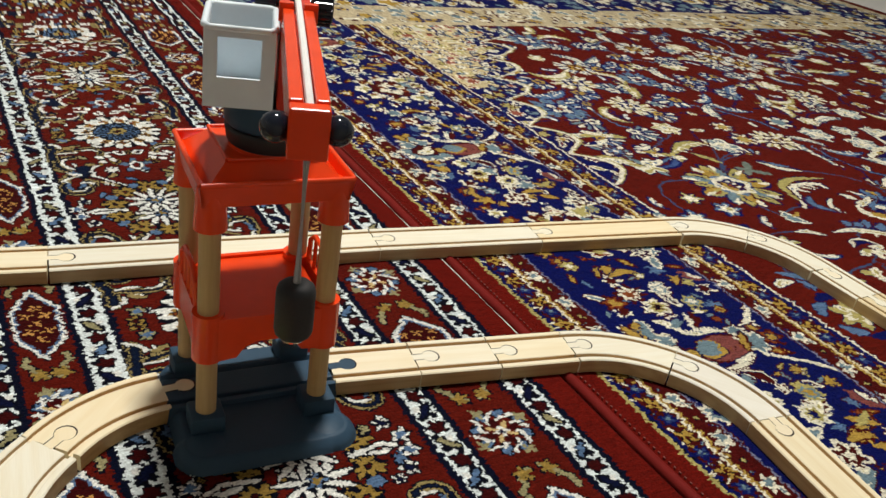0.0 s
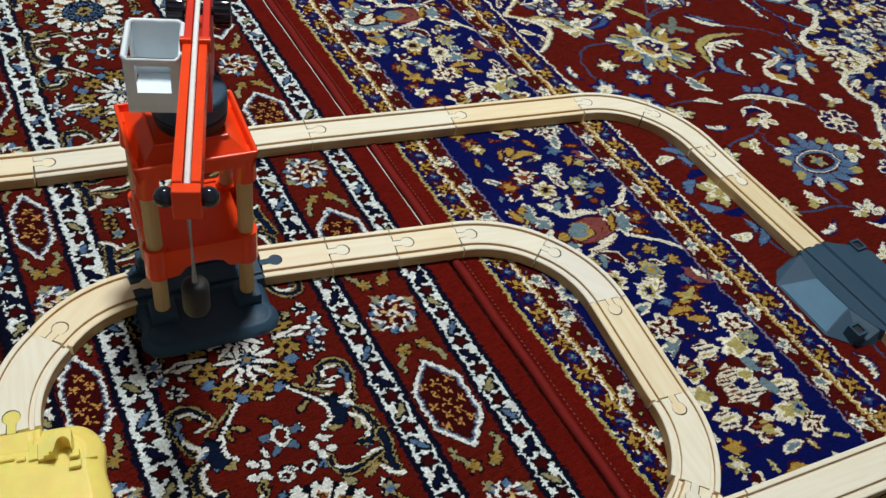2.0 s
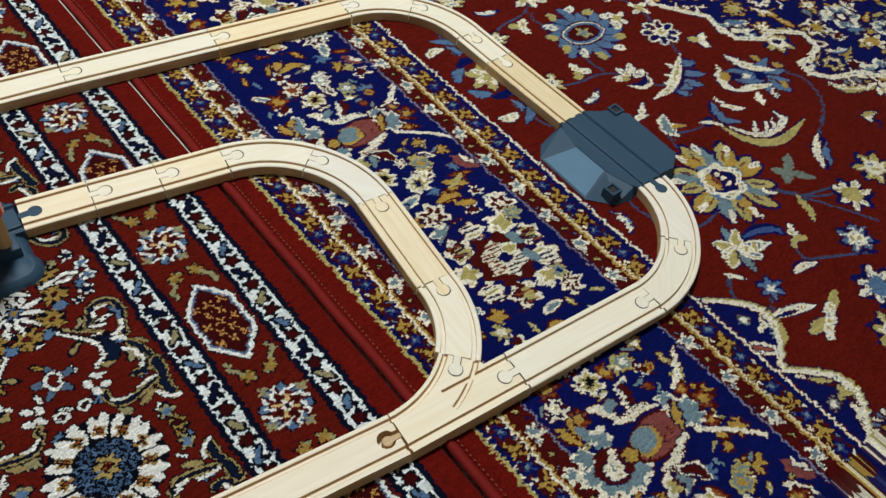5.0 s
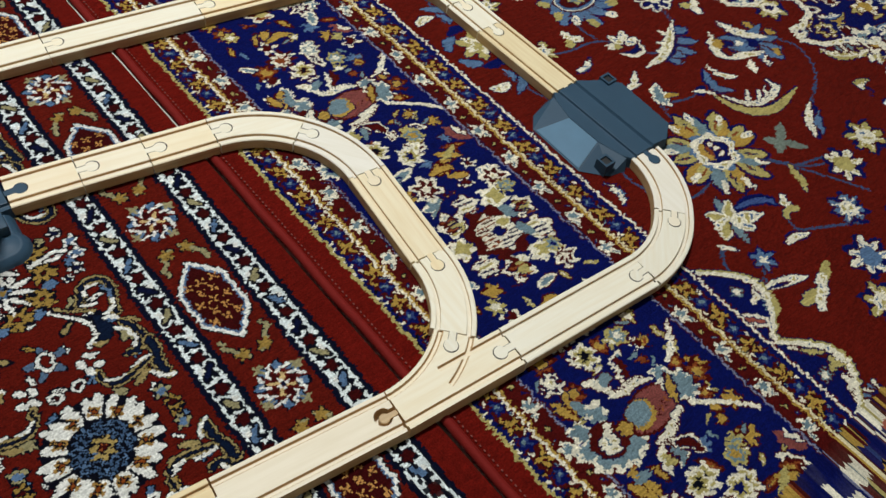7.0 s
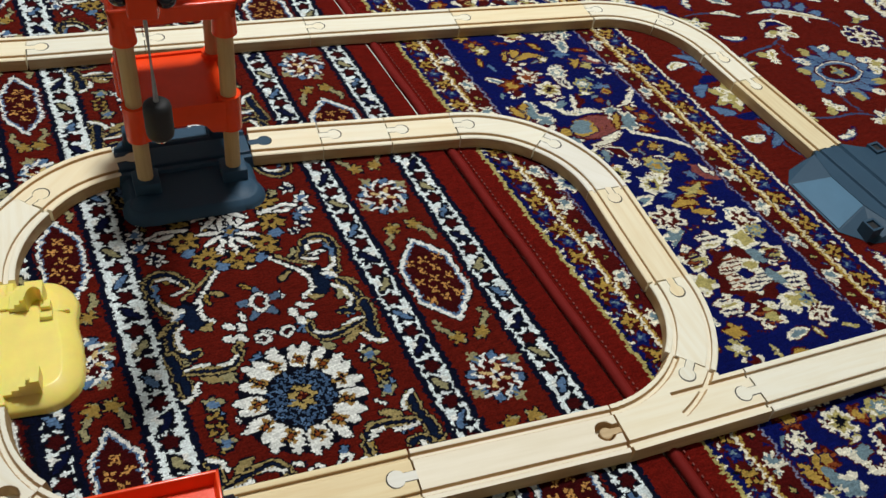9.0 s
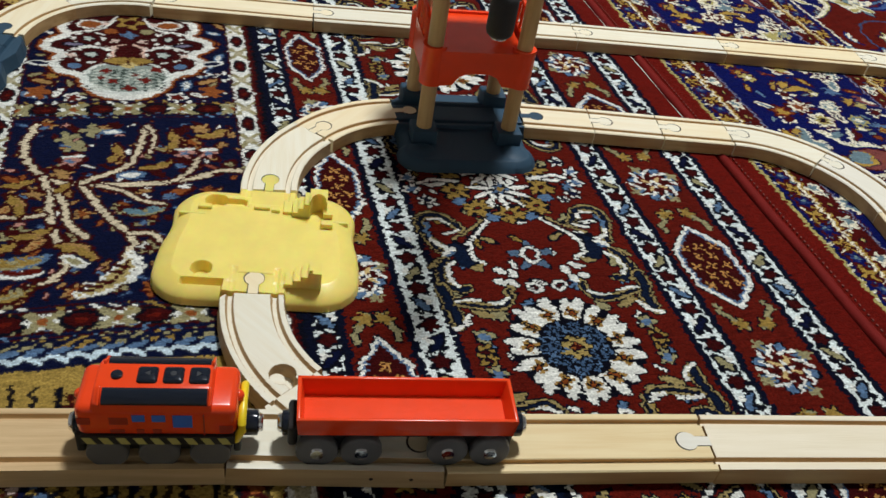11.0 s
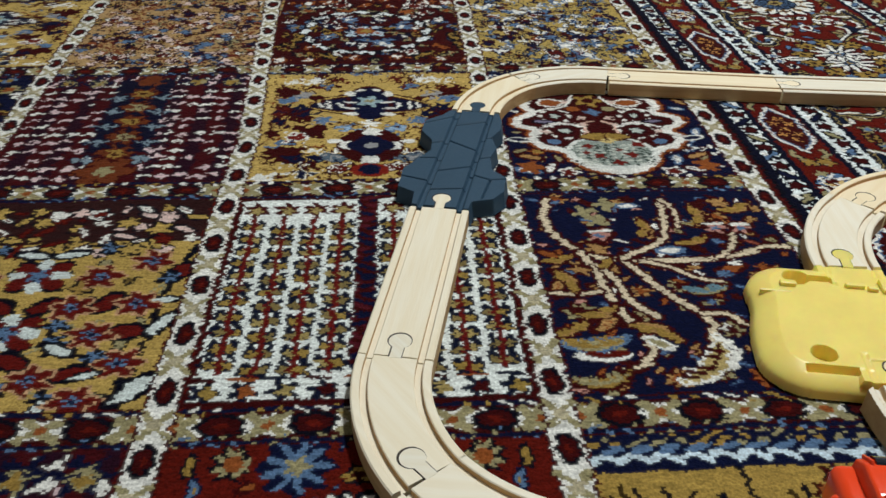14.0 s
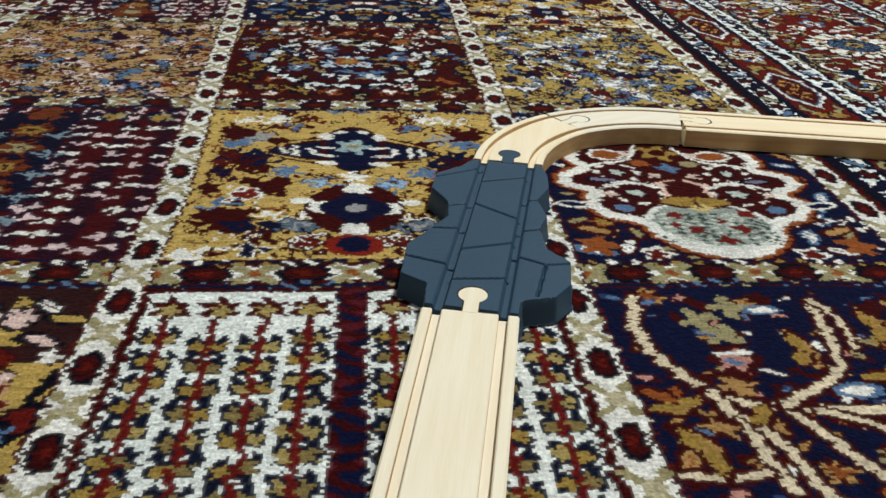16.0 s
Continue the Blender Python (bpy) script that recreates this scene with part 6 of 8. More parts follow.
    for tip, foot in (((0.953, 0.299), (0.957, 0.283)), ((0.936, 0.284), (0.942, 0.274)), ((0.922, 0.274), (0.928, 0.266))):
        both(0.0060, IVORY, foot, ((tip[0] + foot[0]) / 2 + 0.001, (tip[1] + foot[1]) / 2), tip)
    # pale flower with a blue cup
    for px, py, turn in ((0.906, 0.316, 0.9), (0.881, 0.308, 2.9), (0.908, 0.303, 0.2), (0.893, 0.315, 1.8)):
        spot(px, py, 0.0105, 0.0055, IVORY, turn)
    spot(0.886, 0.305, 0.0060, 0.0045, STRAW)
    both(0.0110, IVORY, (0.916, 0.302), (0.906, 0.286), (0.892, 0.284), (0.878, 0.294))
    both(0.0080, ROYAL, (0.914, 0.300), (0.905, 0.289), (0.893, 0.288), (0.882, 0.294))
    # blue eight-petalled flowers with pale outlines
    for fx, fy in ((0.997, 0.345), (1.000, 0.450)):
        for grow, col in ((0.0026, IVORY), (0.0, ROYAL)):
            for a in range(8):
                b = a * math.tau / 8 + 0.2
                L.ell(fx + 0.0165 * math.cos(b), fy + 0.0155 * math.sin(b), 0.0078 + grow, 0.0046 + grow, col, b)
        L.petals(fx, fy, 0.0085, 5, IVORY, 0.2)
        L.ell(fx, fy, 0.0042, 0.0038, STRAW)
    # blue ring flower on the field's middle line
    for grow, col in ((0.0030, ROYAL), (0.0, STEEL)):
        for a in range(14):
            b = a * math.tau / 14
            q = 1 + 0.16 * math.sin(a * 2.6)
            L.taper([(0.906 + 0.022 * math.cos(b), 0.397 + 0.016 * math.sin(b)), (0.906 + 0.036 * q * math.cos(b), 0.397 + 0.033 * q * math.sin(b)), (0.906 + 0.050 * q * math.cos(b + 0.12), 0.397 + 0.046 * q * math.sin(b + 0.12))], 0.0135 + 2 * grow, col)
    for fx, fy, col in ((0.877, 0.367, IVORY), (0.893, 0.352, STRAW), (0.926, 0.352, IVORY), (0.944, 0.368, STRAW), (0.958, 0.386, IVORY), (0.864, 0.384, STRAW)):
        spot(fx, fy, 0.0085, 0.0060, col, fx * 30)
    L.ell(0.906, 0.397, 0.0335, 0.0225, ROYAL)
    L.ell(0.906, 0.397, 0.0310, 0.0200, IVORY)
    L.ell(0.906, 0.397, 0.0292, 0.0182, STEEL)
    L.ell(0.906, 0.397, 0.0245, 0.0145, WINE)
    L.petals(0.906, 0.397, 0.0115, 5, STRAW, 0.25, 0.4)
    L.petals(0.906, 0.397, 0.0070, 4, MIST, 0.25)
    for fx in (0.969, 1.012):
        L.petals(fx, 0.397, 0.0165, 4, IVORY, 0.30, 0.3)
        L.petals(fx, 0.397, 0.0090, 4, STRAW, 0.25)
    # small three-petalled pale flowers
    for fx, fy, b in ((1.030, 0.307, 0.4), (0.846, 0.345, 1.6), (0.776, 0.300, 2.2)):
        for k in range(3):
            spot(fx + 0.0075 * math.cos(b + 2.1 * k), fy + 0.0075 * math.sin(b + 2.1 * k), 0.0095, 0.0055, (IVORY, STRAW, IVORY)[k], b + 2.1 * k)
    # side-on palm flower
    for tip in ((1.076, 0.235), (1.078, 0.208), (1.066, 0.190), (1.049, 0.178), (1.028, 0.186)):
        mid = ((tip[0] + 1.030) / 2 + 0.003, (tip[1] + 0.221) / 2)
        both(0.0190, ROYAL, (1.032, 0.219), mid, tip)
        both(0.0125, STEEL, (1.036, 0.217), mid, tip)
    spot(1.026, 0.226, 0.0260, 0.0200, ROYAL, -0.6)
    both(0.0135, IVORY, (1.033, 0.269), (1.037, 0.248), (1.048, 0.231), (1.066, 0.216))
    both(0.0120, IVORY, (1.008, 0.262), (0.994, 0.246), (0.985, 0.230), (0.990, 0.214))
    spot(0.999, 0.242, 0.0095, 0.0070, AMBER, 0.8)
    both(0.0110, IVORY, (0.990, 0.216), (1.010, 0.211), (1.038, 0.200))
    both(0.0080, STEEL, (1.010, 0.248), (1.022, 0.240), (1.040, 0.224))
    both(0.0080, STEEL, (1.006, 0.230), (1.018, 0.218), (1.036, 0.210))
    spot(1.027, 0.226, 0.0105, 0.0080, STEEL)
    spot(1.025, 0.227, 0.0062, 0.0048, IVORY)
    both(0.0105, IVORY, (1.010, 0.200), (1.004, 0.191), (0.998, 0.182))
    both(0.0055, IVORY, (1.034, 0.194), (1.028, 0.186), (1.024, 0.180))
    for fx, fy in ((1.064, 0.243), (1.079, 0.219), (1.055, 0.190)):
        spot(fx, fy, 0.0070, 0.0048, AMBER, fx * 40)
    # gold sickle with feathers, and the leaves in its bend
    both(0.0170, ROYAL, (0.920, 0.190), (0.923, 0.164), (0.936, 0.145), (0.959, 0.132), (0.988, 0.131), (1.020, 0.138))
    both(0.0120, STRAW, (0.920, 0.188), (0.923, 0.163), (0.934, 0.143), (0.959, 0.130), (0.987, 0.130), (1.020, 0.137))
    both(0.0095, IVORY, (0.928, 0.178), (0.940, 0.156), (0.958, 0.145), (0.982, 0.145), (1.000, 0.152), (0.999, 0.166))
    for foot, tip in (((0.944, 0.153), (0.962, 0.168)), ((0.958, 0.147), (0.975, 0.161)), ((0.972, 0.146), (0.986, 0.160))):
        both(0.0080, ROYAL, foot, ((foot[0] + tip[0]) / 2, (foot[1] + tip[1]) / 2), tip)
        both(0.0048, IVORY, foot, ((foot[0] + tip[0]) / 2, (foot[1] + tip[1]) / 2), tip)
    both(0.0150, ROYAL, (0.946, 0.222), (0.932, 0.205), (0.929, 0.189), (0.948, 0.176))
    both(0.0105, STEEL, (0.945, 0.218), (0.933, 0.204), (0.931, 0.189), (0.947, 0.177))
    both(0.0078, IVORY, (0.955, 0.224), (0.953, 0.208), (0.961, 0.195), (0.972, 0.190))
    spot(0.912, 0.198, 0.0095, 0.0055, ROYAL, 0.6)
    both(0.0055, IVORY, (0.905, 0.202), (0.914, 0.196), (0.922, 0.184))
    # drops and stars between them
    both(0.0085, IVORY, (0.868, 0.264), (0.854, 0.250), (0.836, 0.247))
    both(0.0165, IVORY, (0.874, 0.236), (0.861, 0.220), (0.863, 0.203))
    both(0.0105, MIST, (0.872, 0.232), (0.861, 0.220), (0.863, 0.207))
    both(0.0068, AMBER, (0.866, 0.216), (0.876, 0.214), (0.884, 0.209))
    for tip in ((0.952, 0.111), (0.911, 0.106), (0.910, 0.084), (0.946, 0.070)):
        both(0.0115, MOSS, (0.926, 0.093), ((tip[0] + 0.926) / 2, (tip[1] + 0.093) / 2), tip)
    both(0.0210, ROYAL, (1.012, 0.110), (0.988, 0.094), (0.972, 0.070))
    both(0.0095, IVORY, (1.010, 0.112), (0.985, 0.096), (0.968, 0.074))
    both(0.0075, STEEL, (1.006, 0.096), (0.990, 0.086), (0.980, 0.072))
    # the field's edge along the border
    L.petals(0.742, 0.397, 0.0260, 6, STRAW, 0.24, 0.3)
    L.petals(0.745, 0.399, 0.0200, 5, IVORY, 0.30, 0.9)
    L.petals(0.742, 0.396, 0.0085, 4, STRAW, 0.25)
    both(0.0120, STEEL, (0.707, 0.388), (0.713, 0.376), (0.727, 0.372))
    both(0.0130, ROYAL, (0.724, 0.366), (0.738, 0.362), (0.752, 0.366))
    both(0.0075, STEEL, (0.740, 0.350), (0.742, 0.340), (0.737, 0.330))
    both(0.0120, IVORY, (0.706, 0.334), (0.716, 0.328), (0.730, 0.330))
    both(0.0100, STEEL, (0.728, 0.312), (0.742, 0.322), (0.758, 0.336))
    for fx, fy, fr in ((0.765, 0.232, 0.024), (0.800, 0.262, 0.018), (0.735, 0.190, 0.020), (0.795, 0.180, 0.019), (0.770, 0.145, 0.016), (0.800, 0.348, 0.018)):
        for side in (0, 1):
            L.flower(fx, 0.794 - fy if side else fy, fr, ((ROYAL, STEEL, IVORY), (ROYAL, IVORY, STRAW), (WINE, STRAW, IVORY))[int(fx * 1000) % 3], 6, fx * 9)
    for fx, fy, b in ((0.720, 0.250, 0.6), (0.712, 0.148, 1.4), (0.818, 0.218, 2.0), (0.826, 0.302, 0.3), (0.762, 0.352, 2.6)):
        for side in (0, 1):
            L.plume(fx, 0.794 - fy if side else fy, 0.0150, b * (1 - 2 * side), (ROYAL, STEEL, IVORY))
    ruff(0.848, 0.127, 0.053, 18, 1)
    ruff(0.860, 0.667, 0.053, 18, -1)
    # towards the field's ends: a side-on flower on a blue bow, lilies and small leaves
    thread((0.880, 0.092), (0.902, 0.067), (0.925, 0.033), (0.950, -0.010))
    thread((0.905, 0.062), (0.928, 0.056), (0.951, 0.050))
    thread((0.835, 0.020), (0.830, 0.006), (0.861, -0.009), (0.900, -0.030))
    thread((0.770, 0.004), (0.753, -0.009), (0.742, -0.020))
    thread((0.748, 0.039), (0.735, 0.030), (0.728, 0.012))
    both(0.0095, STRAW, (0.903, 0.066), (0.897, 0.049), (0.886, 0.031))
    both(0.0150, ROYAL, (0.792, 0.062), (0.820, 0.061), (0.838, 0.052), (0.844, 0.038))
    both(0.0070, (0.06, 0.10, 0.24), (0.796, 0.063), (0.820, 0.059), (0.837, 0.051), (0.843, 0.040))
    spot(0.783, 0.055, 0.0200, 0.0180, ROYAL)
    for tip, col in (((0.792, 0.085), MIST), ((0.800, 0.074), STRAW), ((0.768, 0.074), STRAW), ((0.762, 0.058), IVORY), ((0.757, 0.044), STRAW), ((0.775, 0.026), MIST), ((0.796, 0.034), IVORY), ((0.818, 0.041), IVORY)):
        mid = ((tip[0] + 0.783) / 2, (tip[1] + 0.056) / 2)
        both(0.0145, (ROYAL if col is MIST else IVORY), (0.783, 0.056), mid, tip)
        both(0.0090, col, (0.783, 0.056), mid, tip)
    both(0.0060, IVORY, (0.742, 0.043), (0.749, 0.037), (0.756, 0.028))
    for tip, col in (((0.859, 0.045), IVORY), ((0.858, 0.022), STRAW), ((0.836, 0.022), STRAW)):
        both(0.0085, col, (0.848, 0.030), ((tip[0] + 0.848) / 2, (tip[1] + 0.030) / 2), tip)
    both(0.0130, ROYAL, (0.806, 0.004), (0.822, 0.003), (0.841, -0.005))
    both(0.0080, IVORY, (0.807, 0.002), (0.823, 0.002), (0.839, -0.004))
    for side in (0, 1):
        L.petals(0.770, 0.790 if side else 0.004, 0.0170, 6, ROYAL, 0.18)
        L.petals(0.770, 0.790 if side else 0.004, 0.0135, 6, STEEL, 0.25)
        L.petals(0.770, 0.790 if side else 0.004, 0.0055, 4, IVORY, 0.3)
    both(0.0110, IVORY, (0.738, -0.018), (0.756, -0.022), (0.774, -0.028), (0.790, -0.035))
    both(0.0050, ROYAL, (0.744, -0.021), (0.757, -0.024), (0.772, -0.030))
    both(0.0120, STRAW, (0.740, -0.024), (0.733, -0.034), (0.726, -0.044))
    for tip, col in (((0.824, -0.036), STRAW), ((0.806, -0.042), IVORY), ((0.792, -0.056), IVORY), ((0.756, -0.052), STRAW), ((0.768, -0.068), IVORY)):
        both(0.0120, col, (0.788, -0.052), ((tip[0] + 0.788) / 2, (tip[1] - 0.052) / 2), tip)
    for fx, fy, fr, cols in ((0.905, -0.010, 0.022, (ROYAL, STEEL, IVORY)), (0.960, 0.030, 0.024, (ROYAL, IVORY, STRAW)), (1.020, 0.040, 0.026, (ROYAL, STRAW, IVORY)), (0.868, -0.060, 0.026, (ROYAL, IVORY, STEEL)), (0.960, -0.060, 0.030, (ROYAL, STRAW, IVORY)), (1.045, -0.040, 0.024, (ROYAL, STEEL, IVORY)), (0.830, -0.100, 0.024, (ROYAL, STRAW, IVORY)), (0.910, -0.115, 0.022, (ROYAL, STEEL, IVORY)), (1.010, -0.110, 0.028, (ROYAL, IVORY, STRAW))):
        L.flower(fx, fy, fr, cols, 7, fx * 20)
    # corner pieces: a scalloped cream and blue edge with a flowered blue ground behind it
    for side in (0, 1):
        w = L.near(0.697, 2.6, 0.66, 2.6) if side else L.near(0.697, 2.6, -0.75, 0.06)
        X, Y = L.X[w], L.Y[w]
        v = np.maximum(0, (Y - 0.70) if side else (0.035 - Y))
        edge = 0.694 + (0.040 + 0.03 * side * v) * np.abs(np.sin(v / 0.095 * math.pi)) * (v > 0) + 0.52 * np.maximum(0, v - 0.20) ** 1.15
        keep = (X > 0.697) & (v > 0)
        L.c[w][keep & (X < edge + 0.0105)] = STRAW
        L.c[w][keep & (X < edge + 0.0075)] = IVORY
        L.c[w][keep & (X < edge)] = ROYAL
        if side:
            L.c[w][keep & (X < edge - 0.045) & (Y > 1.04)] = (0.56, 0.46, 0.27)
        before, outside = L.c.copy(), ~(keep & (X < edge - 0.001))
        L.scatter(0.699, 0.98, (-0.6, 0.70)[side], (0.04, 1.42)[side], 0.0215, 0.0115, [(ROYAL, CREAM, GOLD), (ROYAL, TEAL, CREAM), (WINE, OLIVE), (CREAM, OLIVE), (CREAM, PINK), (ROYAL, CREAM)], 0.5, 31 + side)
        L.c[w][outside] = before[w][outside]
    # middle medallion: a scalloped pale edge round a blue ground with its own flowers
    rim = [(1.034, 0.397), (1.058, 0.363), (1.083, 0.335), (1.073, 0.308), (1.077, 0.283), (1.107, 0.264), (1.135, 0.268), (1.170, 0.243), (1.161, 0.213), (1.130, 0.203), (1.108, 0.205), (1.103, 0.185), (1.122, 0.164), (1.165, 0.150), (1.195, 0.120),
           (1.190, 0.095), (1.225, 0.075), (1.275, 0.070), (1.290, 0.030), (1.360, 0.010), (1.420, 0.015), (1.450, -0.030), (1.520, -0.035), (1.620, -0.010)]
    rim = rim + [(3.24 - x, y) for x, y in rim[-2::-1]]
    rim = rim + [(x, 0.794 - y) for x, y in rim[-2:0:-1]]
    L.fill(rim, ROYAL)
    outer = L.c.copy()
    L.fill(rim, (9.0, 9.0, 9.0))
    outside = L.c[..., 0] < 8
    L.c[:] = outer
    before = L.c.copy()
    L.scatter(1.02, 2.20, -0.15, 0.95, 0.034, 0.0150, [(ROYAL, GOLD, CREAM), (ROYAL, OLIVE, GOLD), (ROYAL, TEAL, STEEL), (CREAM, WINE), (ROYAL, OLIVE)], 0.5, 39)
    for row in range(18):
        for col in range(17):
            x, y = 1.06 + (col + 0.5 * (row % 2)) * 0.068 + g.normal(0, 0.008), -0.12 + row * 0.060 + g.normal(0, 0.008)
            L.flower(x, y, g.uniform(0.018, 0.028), ((ROYAL, GOLD, CREAM), (CREAM, TEAL, ROYAL, CREAM), (ROYAL, CREAM, GOLD), (CREAM, WINE, GOLD))[int(g.integers(4))], 6, g.uniform(0, 6))
            L.plume(x + 0.03, y + 0.01, 0.016, g.uniform(0, 6), (ROYAL, STEEL, CREAM))
    for fx, fy, fr, cols in ((1.103, 0.397, 0.0270, (STRAW, IVORY, WINE, STEEL)), (1.130, 0.328, 0.0170, (AMBER, WINE, STRAW)), (1.130, 0.466, 0.0170, (AMBER, WINE, STRAW)), (1.178, 0.471, 0.0160, (IVORY, IVORY, ROYAL)), (1.178, 0.323, 0.0160, (IVORY, IVORY, ROYAL)), (1.150, 0.180, 0.0140, (STRAW, IVORY, ROYAL))):
        L.ell(fx, fy, fr * 1.5, fr * 1.5, ROYAL)
        L.flower(fx, fy, fr, cols, 7, 0.2)
    both(0.0110, STEEL, (1.096, 0.316), (1.104, 0.308), (1.118, 0.300))
    both(0.0080, IVORY, (1.088, 0.300), (1.098, 0.288), (1.112, 0.284))
    L.c[outside] = before[outside]
    for a, b in zip(rim, rim[1:] + rim[:1]):
        L.stroke([a, b], 0.0085, IVORY)
    # far end: guard and blue border turn the corner
    L.rect(0.64, east, 1.37, 1.50, (0.50, 0.42, 0.28))
    L.scatter(0.66, east, 1.38, 1.50, 0.040, 0.018, [(WINE, CREAM), (ROYAL, GOLD), (CREAM, TEAL)], 0.4, 35)
    L.rect(0.482, east, 1.50, 1.68, ROYAL)
    L.scatter(0.484, east, 1.50, 1.68, 0.05, 0.026, [(CREAM, WINE, CREAM), (CREAM, GOLD), (ROYAL, TEAL)], 0.4, 36)
    L.rect(0.44, east, 1.68, 1.74, (0.50, 0.42, 0.28))
    L.rect(0.40, east, 1.74, hi, CRIMSON)
    for a, b, col in ((2.11, 2.17, (0.50, 0.42, 0.28)), (2.17, 2.35, ROYAL), (2.35, 2.40, (0.50, 0.42, 0.28)), (2.40, 2.45, CRIMSON)):
        L.rect(a, b, lo, 1.74 if a < 2.4 else hi, col)
    L.scatter(2.12, 2.39, lo, 1.70, 0.045, 0.020, [(CREAM, WINE, CREAM), (CREAM, GOLD), (ROYAL, TEAL), (WINE, OLIVE)], 0.4, 37)
    L.outline(0.484, 0.638, -0.2, 0.9, (0.012, 0.010, 0.055), WINE, ((STRAW, 0.95, 3), (MIST, -3, -1.5)), 0.2)
    L.outline(0.700, 1.45, -0.2, 0.9, (0.006, 0.011, 0.075), WINE, ((STRAW, 0.90, 3), (STEEL, -3, -1.35)), -0.5)
    rug = L.finish("field_rug", "wool rug with blue flower border and red field")
    pts = [(0.4066 + 0.0006 * math.sin(i * 1.7), y, -0.0028) for i, y in enumerate(np.arange(lo, hi, 0.03))]
    part("binding", tube(pts, 0.0046, 14), SATIN, rug, "rolled red satin edge binding", smooth=True)
    bm = bmesh.new()
    for y in np.arange(-0.2, 1.1, 0.0052):
        box(0.4125, 0.4136, y, y + 0.0019, 0.0002, 0.0012, bm=bm)
    st = part("stitching", bm, STITCH, rug, "row of small dull red stitches")
    tagged(st, kind="stuff")
    return rug


rug_a = panel_rug()
part("edge_cord", tube([(0.3992 + 0.0004 * math.sin(i * 2.1), y, -0.0010) for i, y in enumerate(np.arange(0.455, 2.6, 0.03))], 0.0007, 8), THREAD, rug_a, "thin white cord along the rug edge")
field_rug()


# ---- wooden track ----
HALF, TALL = 0.020, 0.012
_side = [(0.0194, 0.0), (0.020, 0.0006), (0.020, 0.0112), (0.0192, TALL), (0.0159, TALL), (0.0154, 0.0115), (0.0153, 0.0090), (0.0117, 0.0090), (0.0116, 0.0115), (0.0111, TALL)]
SECTION = _side + [(-u, z) for u, z in reversed(_side)]


def track_body(stations):
    """A grooved board swept through stations (x, y, heading)."""
    bm = bmesh.new()
    rings = []
    for x, y, a in stations:
        s, c = math.sin(a), math.cos(a)
        rings.append([bm.verts.new((x - s * u, y + c * u, z)) for u, z in SECTION])
    n = len(SECTION)
    for a, b in zip(rings, rings[1:]):
        for k in range(n):
            f = bm.faces.new((a[k], a[(k + 1) % n], b[(k + 1) % n], b[k]))
            # outer sides and groove walls: routed brown with shade put into the colour
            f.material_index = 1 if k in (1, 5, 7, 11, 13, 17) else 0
    bm.faces.new(rings[0])
    bm.faces.new(rings[-1])
    return bm


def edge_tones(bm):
    """Sawn sides and routed grooves take the second, browner wood, which has their shade painted in."""
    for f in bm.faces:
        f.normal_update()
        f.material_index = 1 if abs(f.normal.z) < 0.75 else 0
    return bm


def peg_outline(grow, head=0.0061, neck=0.0031, reach=0.0128, back=0.001):
    a0 = math.asin(neck / head)
    pts = [(-back, -(neck + grow)), (reach - head * math.cos(a0), -(neck + grow))]
    for k in range(25):
        a = math.pi + a0 + (math.tau - 2 * a0) * k / 24
        pts.append((reach + (head + grow) * math.cos(a), (head + grow) * math.sin(a)))
    return pts + [(reach - head * math.cos(a0), neck + grow), (-back, neck + grow)]


def add_peg(parent, m, mat, slack=0.0004, low=0.004, small=1.0):
    """The round-headed peg at a board's end, and the narrow gap round it."""
    head = 0.0061 * small
    g = prism(peg_outline(slack, head, 0.0031 * small), low, TALL + 0.00004)
    g.transform(m @ Matrix.Translation((0.0006, 0.0002, 0)))
    part("joint_gap", g, GAP, parent)
    p = prism(peg_outline(0, head, 0.0031 * small), low, TALL + 0.00012, 0.0005 if small < 1 else 0.0)
    p.transform(m)
    part("peg", p, mat, parent)


def track_piece(p, q, sweep=0.0, mat=None, slack=0.0006, small=1.0):
    mat = mat or WOOD
    dx, dy = q[0] - p[0], q[1] - p[1]
    chord, ang = math.hypot(dx, dy), math.atan2(dy, dx)
    sw = radians(sweep)
    label = "pale beech toy train track, straight board with two grooves" if not sweep else "pale beech toy train track, curved board with two grooves"
    if mat is WOOD_TAN:
        label = "tan wooden toy train track, straight board with two grooves"
    ob = thing("straight_track" if not sweep else "curved_track", pose(p[0], p[1], 0, 0, 0, math.degrees(ang - sw / 2)), label, "toy track", "wooden track pieces")
    e = 0.0005
    if not sweep:
        st, end = [(e, 0, 0), (chord / 2, 0, 0), (chord - e, 0, 0)], Matrix.Translation((chord, 0, 0))
    else:
        r = chord / (2 * math.sin(abs(sw) / 2))
        s = math.copysign(1, sw)
        st = []
        for k in range(15):
            a = (e / r) + (abs(sw) - 2 * e / r) * k / 14
            st.append((r * math.sin(a), s * r * (1 - math.cos(a)), s * a))
        a = abs(sw)
        end = Matrix.Translation((r * math.sin(a), s * r * (1 - math.cos(a)), 0)) @ Matrix.Rotation(sw, 4, "Z")
    part("board", track_body(st), [mat, mat if mat is WOOD_TAN else WOOD_EDGE_SHADE], ob)
    add_peg(ob, end, mat, slack, small=small)
    return ob


